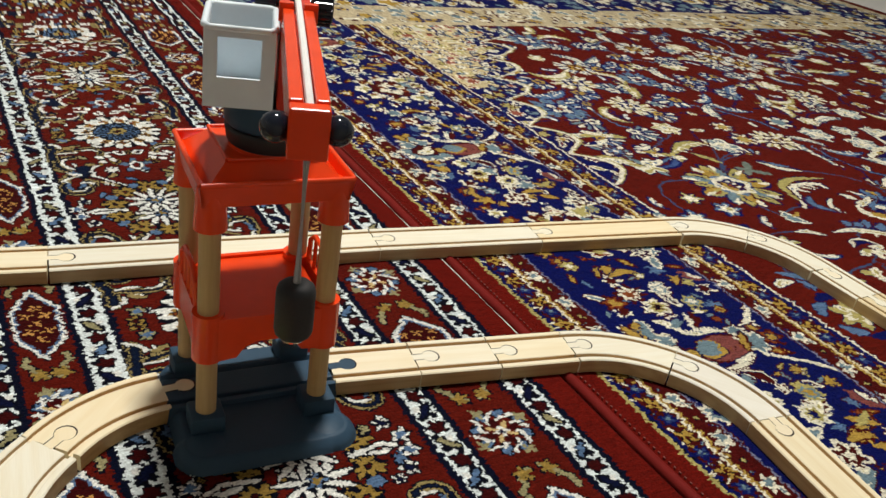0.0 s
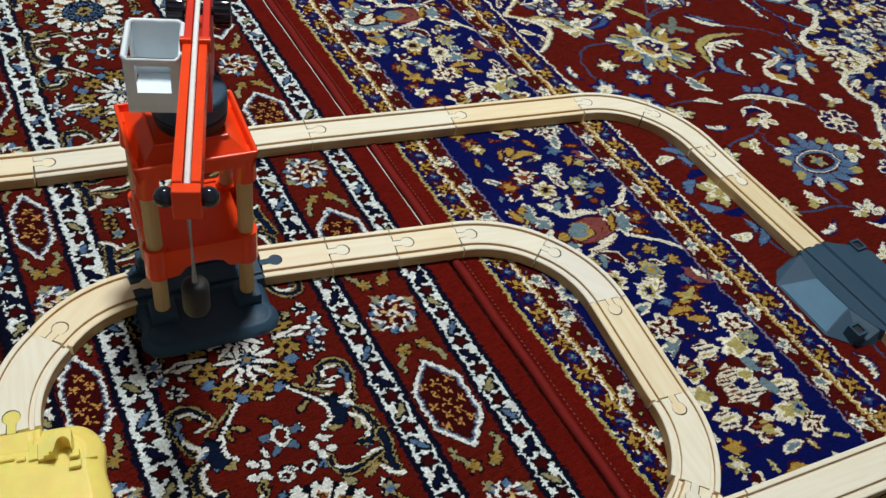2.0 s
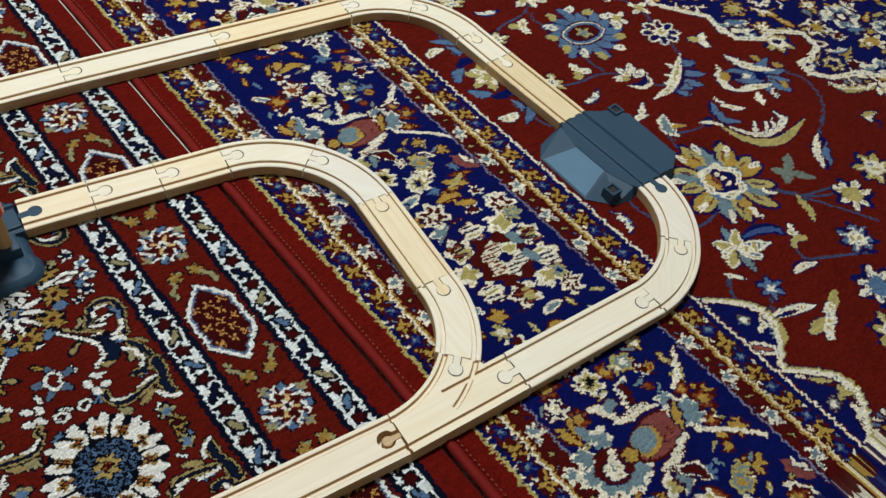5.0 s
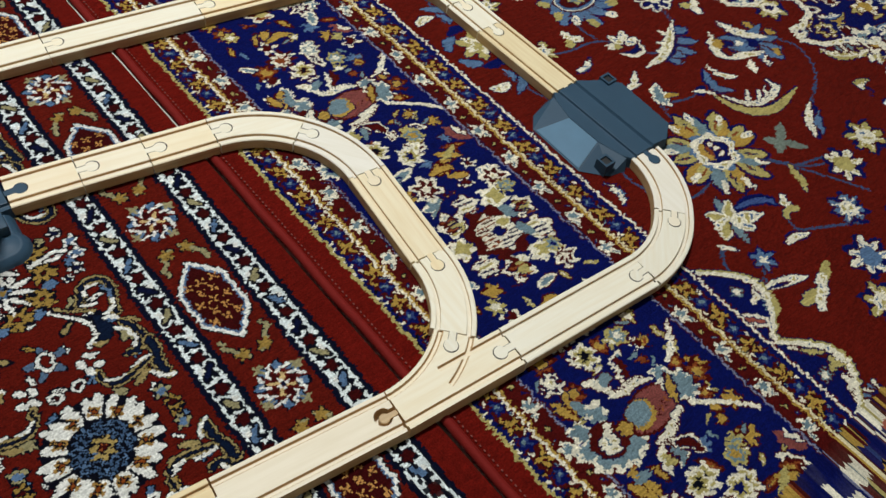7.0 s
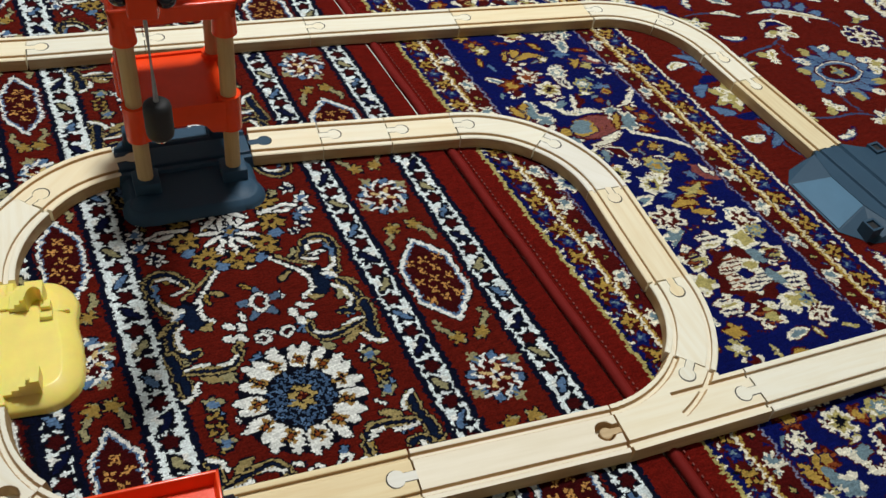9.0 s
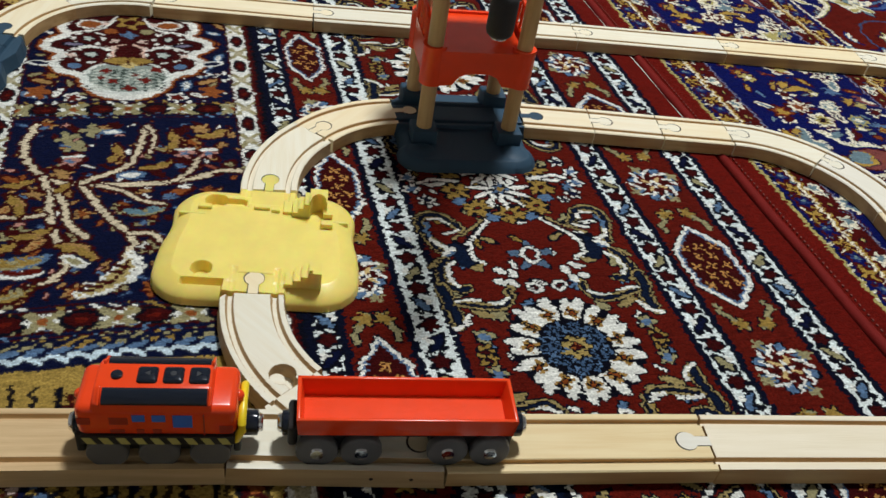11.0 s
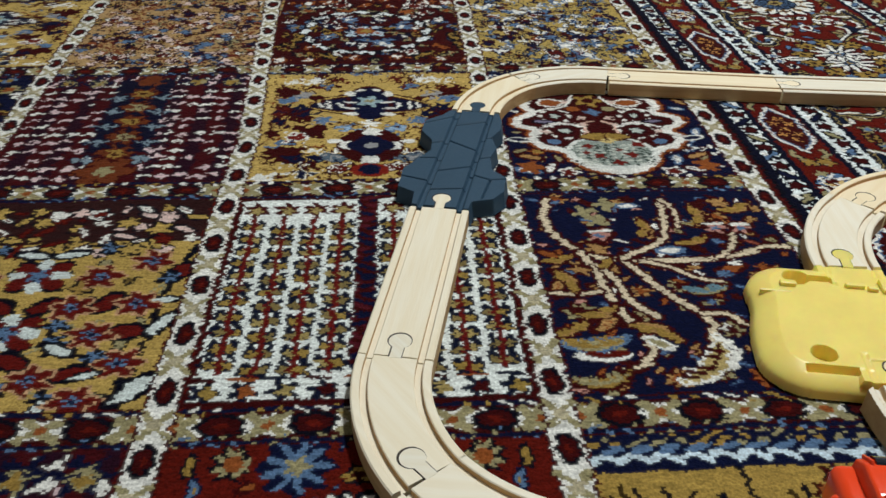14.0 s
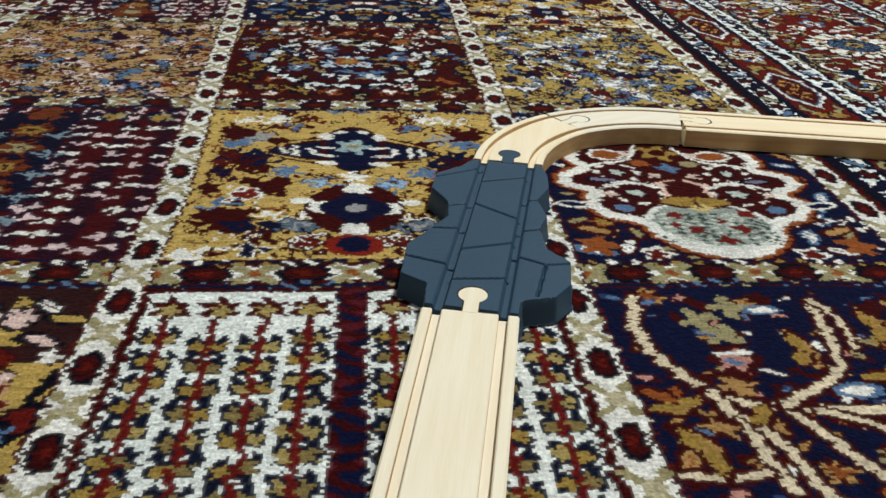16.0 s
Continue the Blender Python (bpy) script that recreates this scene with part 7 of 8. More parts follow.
def holed_piece(p, q, sweep=0.0, mat=None):
    """A board whose first end has a wide joint hole, with the neighbour's smaller peg lying in it."""
    mat = mat or WOOD
    dx, dy = q[0] - p[0], q[1] - p[1]
    chord, ang, sw = math.hypot(dx, dy), math.atan2(dy, dx), radians(sweep)
    label = "tan wooden toy train track, straight board with two grooves" if mat is WOOD_TAN else "pale beech toy train track, grooved board with open joint hole"
    ob = thing("straight_track" if not sweep else "curved_track", pose(p[0], p[1], 0, 0, 0, math.degrees(ang - sw / 2)), label, "toy track", "wooden track pieces")
    s = math.copysign(1, sw) if sweep else 0
    r = chord / (2 * math.sin(abs(sw) / 2)) if sweep else 0
    long = r * abs(sw) if sweep else chord

    def height(X, Y):
        if sweep:
            along, across = np.arctan2(X, r - s * Y) * r, r - np.hypot(X, r - s * Y)
        else:
            along, across = X, Y
        d = np.maximum(np.abs(across) - HALF, np.abs(along - long / 2) - long / 2 + 0.0003)
        cut_ = np.abs(np.abs(across) - 0.0135) - 0.0019
        hole = np.minimum(np.hypot(X - 0.0122, Y) - 0.0071, np.maximum(np.abs(Y) - 0.0034, X - 0.0125))
        deep = np.maximum(0.003 * ramp(cut_, 0.0009), 0.0095 * ramp(hole, 0.0008))
        return np.where(d < 0.0003, np.maximum(TALL * ramp(d, 0.0011) - deep * (d < -0.0003), 0.0004), 0)
    bm = relief(height, -0.002, chord + 0.003, -0.024 - 0.03 * (s < 0), 0.024 + 0.03 * (s > 0), 0.00055)
    part("board", edge_tones(bm), [mat, mat if mat is WOOD_TAN else WOOD_EDGE_SHADE], ob, smooth=True)
    if sweep:
        end = Matrix.Translation((r * math.sin(abs(sw)), s * r * (1 - math.cos(sw)), 0)) @ Matrix.Rotation(sw, 4, "Z")
    else:
        end = Matrix.Translation((chord, 0, 0))
    add_peg(ob, end, mat)
    return ob


J = {"I": (0.375, 0.090), "f3": (0.227, 0.112), "sr": (0.075, 0.133), "sl": (-0.036, 0.152), "c3": (-0.182, 0.172), "c2": (-0.252, 0.213), "c1": (-0.267, 0.294), "db": (-0.237, 0.447), "dt": (-0.199, 0.607),
     "k1": (-0.152, 0.675), "k2": (-0.072, 0.685), "U": (0.076, 0.661), "V": (0.182, 0.648), "T": (0.343, 0.627), "S": (0.505, 0.602), "R": (0.667, 0.577), "Q": (0.741, 0.538), "P": (0.767, 0.458), "O": (0.767, 0.405), "N": (0.768, 0.283),
     "M": (0.768, 0.165), "L": (0.730, 0.093), "K": (0.651, 0.063), "H": (0.492, 0.078), "ls": (0.003, 0.182), "yb": (-0.015, 0.261), "yt": (0.005, 0.367), "cl": (0.046, 0.443), "crl": (0.119, 0.474), "crr": (0.230, 0.465),
     "A": (0.292, 0.454), "B": (0.354, 0.442), "C": (0.418, 0.430), "D": (0.489, 0.386), "E": (0.511, 0.305), "F": (0.496, 0.193), "G": (0.459, 0.118)}
for a, b, sweep in (("f3", "sr", 0), ("c3", "c2", -45), ("c2", "c1", -45), ("c1", "db", 0), ("dt", "k1", -45), ("k1", "k2", -45), ("k2", "U", 0), ("U", "V", 0), ("V", "T", 0), ("T", "S", 0), ("S", "R", 0),
                    ("R", "Q", -45), ("Q", "P", -45), ("P", "O", 0), ("O", "N", 0), ("M", "L", -45), ("L", "K", -45), ("K", "H", 0), ("yt", "cl", -45), ("cl", "crl", -45), ("crr", "A", 0), ("A", "B", 0), ("B", "C", 0),
                    ("C", "D", -45), ("D", "E", -45), ("E", "F", 0), ("F", "G", -45)):
    track_piece(J[a], J[b], sweep, {"O": WOOD_YELLOW, "f3": WOOD_YELLOW, "E": WOOD_CREAM, "D": WOOD_PALE, "M": WOOD_PALE}.get(a))
holed_piece(J["I"], J["f3"], 0, WOOD_PALE)
holed_piece(J["ls"], J["yb"], -45)
holed_piece(J["sl"], J["c3"], 0, WOOD_TAN)


def switch(root, far, side, label):
    """A branching board: straight from root to far, and a curve that leaves it on one side (+1 left, -1 right)."""
    dx, dy = far[0] - root[0], far[1] - root[1]
    long, ang = math.hypot(dx, dy), math.atan2(dy, dx)
    ob = thing("switch_track", pose(root[0], root[1], 0, 0, 0, math.degrees(ang)), label, "toy track", "wooden track pieces")
    r = 0.1165

    def height(X, Y):
        Y = Y * side
        ds = d_box(X, Y, long / 2, 0, long / 2 - 0.0003, HALF)
        rad, a = np.hypot(X, r - Y), np.arctan2(X, r - Y)
        dc = np.maximum(np.abs(rad - r) - HALF, np.maximum(a - radians(45.5), -a) * r)
        d = np.minimum(ds, dc)
        cut = np.full(X.shape, 9.0)
        for u, a0, a1 in ((-0.0135, 0.0, long), (0.0135, 0.052, long)):
            cut = np.minimum(cut, np.maximum(np.abs(Y - u), np.maximum(a0 - X, X - a1)) - 0.0019)
        for u, a0, a1 in ((-0.0135, 0.0, 0.9), (0.0135, 0.42, 0.9)):
            cut = np.minimum(cut, np.maximum(np.abs(rad - r - u), np.maximum((a0 - a) * r, 0)) - 0.0019)
        return TALL * ramp(d, 0.0011) - 0.003 * ramp(cut, 0.0009) * (d < -0.0005)
    bm = relief(height, -0.001, long + 0.001, -0.022 if side > 0 else -0.066, 0.066 if side > 0 else 0.022, 0.00055)
    part("board", edge_tones(bm), [WOOD, WOOD_EDGE_SHADE], ob, smooth=True)
    return ob


def loose_peg(parent, m, mat):
    p = prism(peg_outline(0, 0.0047, 0.0024, 0.0112), 0.0026, TALL - 0.0022, 0.0010)
    p.transform(m)
    part("peg", p, mat, parent)


sw = switch(J["I"], J["H"], 1, "pale beech toy track switch with a curved branch")
loose_peg(sw, pose(0, 0, 0, 0, 0, 180), WOOD_TAN)
sw = switch(J["sr"], J["sl"], -1, "pale beech toy track switch with a curved branch")
loose_peg(sw, Matrix.Translation((math.dist(J["sr"], J["sl"]), 0, 0)), WOOD)
loose_peg(sw, Matrix.Translation((0.1165 * math.sin(radians(45.5)), -0.1165 * (1 - math.cos(radians(45.5))), 0)) @ pose(0, 0, 0, 0, 0, -45.5), WOOD)


for x in (0.0385, 0.0175):
    part("nail_hole", rod((x, 0.0195, 0.0058), (x, 0.02015, 0.0058), 0.0011, n=12), GAP, sw)


# ---- moulded plates ----
def d_poly(X, Y, pts):
    """Signed distance to a closed outline, minus inside."""
    d, inside = np.full(X.shape, 9.0), np.zeros(X.shape, bool)
    for (ax, ay), (bx, by) in zip(pts, pts[1:] + pts[:1]):
        d = np.minimum(d, d_seg(X, Y, ax, ay, bx, by))
        if ay != by:
            inside ^= ((ay > Y) != (by > Y)) & (X < (bx - ax) * (Y - ay) / (by - ay) + ax)
    return np.where(inside, -d, d)


def paved_plate():
    c, turn = ((J["db"][0] + J["dt"][0]) / 2, (J["db"][1] + J["dt"][1]) / 2), math.atan2(J["dt"][1] - J["db"][1], J["dt"][0] - J["db"][0]) - math.pi / 2
    ob = thing("paved_plate", pose(c[0], c[1], 0, 0, 0, math.degrees(turn)), "dark slate plastic track plate moulded like cracked paving", "toy track")
    rim = [(-0.020, 0.081), (-0.026, 0.078), (-0.030, 0.070), (-0.044, 0.056), (-0.043, 0.036), (-0.030, 0.020), (-0.027, 0.004), (-0.038, -0.020), (-0.043, -0.030), (-0.040, -0.058), (-0.022, -0.064), (-0.020, -0.081),
           (0.020, -0.081), (0.024, -0.070), (0.040, -0.064), (0.047, -0.052), (0.046, -0.030), (0.033, -0.020), (0.028, 0.000), (0.031, 0.016), (0.024, 0.034), (0.030, 0.050), (0.028, 0.068), (0.020, 0.081)]
    cracks = [((-0.012, 0.07), (-0.043, 0.046)), ((-0.012, 0.05), (0.012, 0.062)), ((-0.012, 0.022), (0.012, 0.008)), ((-0.03, 0.012), (-0.012, 0.022)), ((0.012, 0.03), (0.028, 0.036)), ((-0.012, -0.03), (0.012, -0.018)),
              ((0.012, -0.03), (0.028, -0.036)), ((0.028, -0.036), (0.046, -0.03)), ((-0.04, -0.04), (-0.012, -0.046)), ((-0.012, -0.058), (0.012, -0.052)), ((0.028, -0.036), (0.026, -0.064)), ((0.012, -0.006), (0.03, 0.002)), ((-0.012, -0.008), (-0.034, -0.012))]

    def height(X, Y):
        d = d_poly(X, Y, [(x * 0.86, y) if abs(x) > 0.0235 else (x, y) for x, y in rim])
        cut = np.minimum(np.abs(X - 0.0135), np.abs(X + 0.0135)) - 0.0019
        lines_ = np.full(X.shape, 9.0)
        for (ax, ay), (bx, by) in cracks:
            lines_ = np.minimum(lines_, d_seg(X, Y, ax, ay, bx, by) - 0.0005)
        return TALL * ramp(d, 0.0014) - (0.0028 * ramp(cut, 0.001) + 0.0024 * ramp(lines_, 0.0008)) * (d < -0.0005)
    part("slab", relief(height, -0.05, 0.05, -0.084, 0.084, 0.0007), SLATE, ob, smooth=True)
    add_peg(ob, pose(0, 0.081, 0, 0, 0, 90), SLATE)


def gate_plate():
    ob = thing("level_crossing_plate", pose(0.768, 0.224, 0), "dark grey plastic crossing plate with a blue-grey ramp", "toy track")
    deck = [(-0.020, 0.0585), (0.020, 0.0585), (0.030, 0.052), (0.047, 0.043), (0.060, 0.028), (0.056, -0.046), (0.036, -0.060), (0.020, -0.0585), (-0.020, -0.0585), (-0.026, -0.050), (-0.033, -0.022), (-0.033, 0.022), (-0.026, 0.050)]
    foot = [(-0.028, 0.060), (-0.053, 0.053), (-0.068, 0.038), (-0.070, -0.032), (-0.048, -0.056), (-0.028, -0.060)]

    def height(X, Y):
        d = d_poly(X, Y, deck)
        cut = np.minimum(np.abs(X - 0.0135), np.abs(X + 0.0135)) - 0.0019
        return 0.0125 * ramp(d, 0.0014) - 0.0028 * ramp(cut, 0.001) * (d < -0.0005)
    part("deck", relief(height, -0.036, 0.063, -0.063, 0.062, 0.0008), SLATE, ob, smooth=True)
    bm = bmesh.new()
    top = [bm.verts.new((x, y, 0.0122)) for x, y in ((-0.024, 0.054), (-0.0325, 0.022), (-0.0325, -0.022), (-0.024, -0.054))]
    low = [bm.verts.new((x, y, 0.0006)) for x, y in foot]
    for f in ((top[0], low[0], low[1]), (top[0], low[1], low[2], top[1]), (top[1], low[2], low[3], top[2]), (top[2], low[3], low[4], top[3]), (top[3], low[4], low[5])):
        bm.faces.new(f)
    part("apron", bm, SLATE, ob)
    bm = bmesh.new()
    quad = [(-0.0335, 0.0215, 0.0128), (-0.0335, -0.0205, 0.0128), (-0.0685, -0.0300, 0.0022), (-0.0670, 0.0345, 0.0022)]
    up = [bm.verts.new(p) for p in quad]
    dn = [bm.verts.new((x, y, z - 0.0018)) for x, y, z in quad]
    bm.faces.new(up)
    bm.faces.new(dn[::-1])
    for k in range(4):
        bm.faces.new((up[k], dn[k], dn[(k + 1) % 4], up[(k + 1) % 4]))
    part("ramp", bm, SLATE_LIGHT, ob, "blue-grey sloping ramp")
    for x, y in ((-0.047, -0.045), (0.049, 0.040)):
        bm = bmesh.new()
        for a0, a1, b0, b1 in ((-0.007, 0.007, -0.007, -0.0047), (-0.007, 0.007, 0.0047, 0.007), (-0.007, -0.0047, -0.0047, 0.0047), (0.0047, 0.007, -0.0047, 0.0047)):
            box(x + a0, x + a1, y + b0, y + b1, 0.0, 0.0150, bm=bm)
        part("socket", bm, SLATE, ob)
        # a black block below the rim stands in for the shade inside the hole
        part("socket_hole_shade", box(x - 0.0047, x + 0.0047, y - 0.0047, y + 0.0047, 0.0005, 0.0129), MATT_BLACK, ob)
    add_peg(ob, pose(0, -0.0585, 0, 0, 0, -90), SLATE)


def yellow_plate():
    c = ((J["yb"][0] + J["yt"][0]) / 2, (J["yb"][1] + J["yt"][1]) / 2)
    turn = math.degrees(math.atan2(J["yt"][1] - J["yb"][1], J["yt"][0] - J["yb"][0])) - 90
    ob = thing("bridge_base_plate", pose(c[0], c[1], 0, 0, 0, turn), "pale yellow plastic track base plate with stepped supports, on the rug", "toy track")

    def height(X, Y):
        wide = 0.0655 - 0.0050 / (1 + np.exp(-(Y - 0.002) / 0.006)) + 0.0016 * np.exp(-((Y - 0.030) / 0.010) ** 2)
        d = d_box(X * 0.0655 / wide, Y, 0, 0, 0.0655, 0.056, 0.025)
        ends = np.maximum(np.abs(X) - 0.020, np.abs(Y) - 0.0537)
        side = np.sqrt(np.clip(-d / 0.015, 0, 1))
        z = 0.003 + 0.0095 * np.clip(side * 1.08, 0, 1)
        z = np.maximum(z, 0.012 * ramp(ends, 0.001))
        cut = np.maximum(np.abs(np.abs(X) - 0.0135) - 0.0016, 0.031 - np.abs(Y))
        z = z - 0.0008 * ramp(cut, 0.001)
        holes = np.minimum(np.hypot(X + 0.034, Y - 0.037) - 0.0070, np.hypot(X + 0.034, Y + 0.034) - 0.0062)
        slots = np.minimum(d_box(X, Y, -0.022, 0.037, 0.008, 0.0022), d_box(X, Y, -0.032, -0.0455, 0.0125, 0.0016))
        seams = np.minimum(np.abs(np.abs(Y) - 0.036) + 1.0 * (np.abs(X) > 0.0115), np.abs(np.abs(X) - 0.0115) + 1.0 * (np.abs(Y) < 0.036)) - 0.00025
        z = z - (0.008 * ramp(np.minimum(holes, slots), 0.001) + 0.0009 * ramp(seams, 0.0007)) * (d < -0.001)
        inner = np.maximum(np.abs(X) - 0.0118, 0.036 - np.abs(Y))
        z = np.where(inner < 0, np.minimum(z, 0.0116), z)
        return np.where((d < 0) | (ends < 0), np.maximum(z, 0.0003), 0)
    part("slab", relief(height, -0.070, 0.070, -0.060, 0.060, 0.0007), YELLOW, ob, smooth=True)
    stair = [(0.0185, 0.0120), (0.0185, 0.0150), (0.0240, 0.0150), (0.0240, 0.0182), (0.0290, 0.0182), (0.0290, 0.0216), (0.0335, 0.0216), (0.0335, 0.0250), (0.0415, 0.0250), (0.0415, 0.0120)]
    bm = prism(stair, 0.0, 0.013)
    bm.transform(Matrix.Translation((0, -0.035, 0)) @ Matrix.Rotation(math.pi / 2, 4, "X"))
    part("stepped_support", bm, YELLOW, ob)
    part("stud", box(0.0340, 0.0362, -0.0475, -0.0450, 0.0245, 0.0272, 0.0004), YELLOW, ob)
    bm = bmesh.new()
    for x0, x1, top in ((0.0185, 0.0225, 0.0165), (0.0225, 0.0265, 0.0200), (0.0265, 0.0300, 0.0240)):
        box(x0, x1 - 0.00001, 0.024, 0.038, 0.0120, top, bm=bm)
    arch = [(0.0300, 0.038), (0.0300, 0.023)] + [(0.0360 - 0.0052 * math.cos(k * math.pi / 12), 0.024 + 0.0085 * math.sin(k * math.pi / 12)) for k in range(13)] + [(0.0420, 0.023), (0.0420, 0.038)]
    prism(arch, 0.0120, 0.0275, bm=bm)
    part("stepped_support", bm, YELLOW, ob)
    for x0, x1, y0, y1, top in ((0.0395, 0.0460, 0.019, 0.025, 0.0205), (0.0385, 0.0465, 0.013, 0.0188, 0.0165), (0.0120, 0.0180, 0.026, 0.038, 0.0150)):
        part("step", box(x0, x1, y0, y1, 0.0110, top, 0.0004), YELLOW, ob)
    for x0, x1, y0, y1 in ((-0.045, -0.036, 0.026, 0.030), (-0.008, 0.003, 0.029, 0.032), (0.004, 0.010, 0.027, 0.030)):
        part("rib", box(x0, x1, y0, y1, 0.010, 0.0150, 0.0006), YELLOW, ob)
    for s in (-1, 1):
        part("side_ridge", box(s * 0.0480 - 0.0090, s * 0.0480 + 0.0090, 0.0205, 0.0222, 0.004, 0.0128, 0.0006), YELLOW, ob)
    add_peg(ob, pose(0, 0.0537, 0, 0, 0, 90), YELLOW)


paved_plate()
gate_plate()
yellow_plate()


# ---- crane tower ----
def tower():
    ob = thing("crane_tower", pose(0.173, 0.4645, 0, 0, 0, -4.7), "red plastic toy crane on four wooden posts and dark base", "toy crane")

    def height(X, Y):
        d = d_box(X, Y, -0.001, -0.011, 0.0545, 0.0575, 0.022)
        lobes = np.minimum(np.hypot(X + 0.039, Y + 0.049), np.hypot(X - 0.038, Y + 0.049)) - 0.019
        d = np.minimum(d, lobes)
        z = 0.0085 * np.sqrt(np.clip(-d / 0.006, 0, 1))
        way = np.maximum(np.abs(Y - 0.004) - 0.020, np.abs(X) - 0.0555)
        z = np.maximum(z, 0.0115 * ramp(way, 0.0012))
        z = np.maximum(z, 0.0105 * np.clip(1 - ((lobes + 0.019) / 0.019) ** 2, 0, 1) ** 0.5 * (lobes < 0))
        cut = np.abs(np.abs(Y - 0.004) - 0.0135) - 0.0019
        return z - 0.003 * ramp(cut, 0.001) * (way < -0.0005)
    part("base", relief(height, -0.066, 0.066, -0.076, 0.050, 0.0008), SLATE, ob, "dark slate plastic base plate", smooth=True)
    add_peg(ob, pose(0.0565, 0.003, 0, 0, 0, 0), SLATE)
    for u in (-0.0355, 0.0355):
        for v in (-0.030, 0.030):
            part("post_socket", box(u - 0.0105, u + 0.0105, v - 0.0105, v + 0.0105, 0.006, 0.020, 0.002), SLATE, ob, smooth=True)
            part("post", rod((u, v, 0.012), (u, v, 0.156), 0.0062, n=28), DOWEL, ob, "round pale wooden post", smooth=True)
            part("sleeve", rod((u, v, 0.060), (u, v, 0.092), 0.0093, n=28), RED, ob, smooth=True)
            part("upper_sleeve", rod((u, v, 0.147), (u, v, 0.172), 0.0094, 0.0080, n=28), RED, ob, smooth=True)
    # lower shelf with arched aprons
    shelf = part("shelf", box(-0.036, 0.036, -0.035, 0.036, 0.083, 0.088, 0.001), RED, ob)
    for v in (-0.0365, 0.0365):
        arch = [(-0.036, 0.060), (-0.020, 0.062), (-0.015, 0.069), (-0.008, 0.072), (0.008, 0.072), (0.015, 0.069), (0.020, 0.062), (0.036, 0.060), (0.036, 0.090), (-0.036, 0.090)]
        bm = prism(arch, -0.0016, 0.0016)
        bm.transform(Matrix.Translation((0, v, 0)) @ Matrix.Rotation(math.pi / 2, 4, "X"))
        part("apron", bm, RED, shelf)
    for s in (-1, 1):
        part("side_panel", box(s * 0.041 - 0.0015, s * 0.041 + 0.0015, -0.030, 0.030, 0.064, 0.090), RED, shelf)
        hoop = [(s * 0.041, -0.022, 0.088), (s * 0.041, -0.020, 0.106), (s * 0.041, -0.012, 0.112), (s * 0.041, 0.012, 0.112), (s * 0.041, 0.020, 0.106), (s * 0.041, 0.022, 0.088)]
        part("side_rail", tube(hoop, 0.0018, 8), RED, shelf, smooth=True)
        for v in (-0.010, 0.0, 0.010):
            part("rail_bar", rod((s * 0.041, v, 0.088), (s * 0.041, v, 0.112), 0.0014, n=8), RED, shelf, smooth=True)
    # upper tray
    lo_, hi_ = (0.0400, 0.0352), (0.0436, 0.0393)
    tray = part("tray", box(-0.041, 0.041, -0.0362, 0.0362, 0.1628, 0.1660, 0.001), RED, ob)
    for s in (-1, 1):
        for axis in (0, 1):
            b = bmesh.new()
            a, c = (hi_[0], hi_[1]) if axis == 0 else (hi_[1], hi_[0])
            a2, c2 = (lo_[0], lo_[1]) if axis == 0 else (lo_[1], lo_[0])
            def at(across, along, z):
                return (s * across, along, z) if axis == 0 else (along, s * across, z)
            low, a3 = 0.1625, a - (a - a2) * 0.5
            c3 = c - (c - c2) * 0.5
            out = [b.verts.new(at(a3, -c3, low)), b.verts.new(at(a3, c3, low)), b.verts.new(at(a, c, 0.176)), b.verts.new(at(a, -c, 0.176))]
            inn = [b.verts.new(at(a3 - 0.0022, -c3, low)), b.verts.new(at(a3 - 0.0022, c3, low)), b.verts.new(at(a - 0.0024, c, 0.176)), b.verts.new(at(a - 0.0024, -c, 0.176))]
            b.faces.new(out)
            b.faces.new(inn[::-1])
            for k in range(4):
                b.faces.new((out[k], inn[k], inn[(k + 1) % 4], out[(k + 1) % 4]))
            part("rim", b, RED, tray)
    rimpts = [(-0.0429, -0.0386), (0.0429, -0.0386), (0.0429, 0.0386), (-0.0429, 0.0386), (-0.0429, -0.0386)]
    for (ax, ay), (bx, by) in zip(rimpts, rimpts[1:]):
        part("rim_bead", rod((ax, ay, 0.1762), (bx, by, 0.1762), 0.0016, n=10), RED, tray, smooth=True)
    for (ax, ay), (bx, by) in (((-0.026, -0.024), (0.026, -0.024)), ((0.026, -0.024), (0.026, 0.026)), ((0.026, 0.026), (-0.026, 0.026)), ((-0.026, 0.026), (-0.026, -0.024)), ((-0.016, -0.014), (0.016, -0.014))):
        part("floor_ridge", rod((ax, ay, 0.1842), (bx, by, 0.1842), 0.0011, n=8), RED, tray, smooth=True)
    b = bmesh.new()
    q0 = [b.verts.new((x, y, 0.1700)) for x, y in ((-0.0410, -0.0366), (0.0410, -0.0366), (0.0410, 0.0366), (-0.0410, 0.0366))]
    q1 = [b.verts.new((x, y, 0.1840)) for x, y in ((-0.026, -0.023), (0.026, -0.023), (0.026, 0.023), (-0.026, 0.023))]
    b.faces.new(q1)
    for k in range(4):
        b.faces.new((q0[k], q0[(k + 1) % 4], q1[(k + 1) % 4], q1[k]))
    part("plinth", b, RED, tray)
    part("collar", rod((0.003, -0.002, 0.183), (0.003, -0.002, 0.188), 0.0235, 0.0225, n=40, bevel=0.001), RED, tray, smooth=True)
    # turning upper works, swung round to one side
    top = Matrix.Rotation(radians(-14.7), 4, "Z") @ Matrix.Translation((0.0, 0.0, 0))

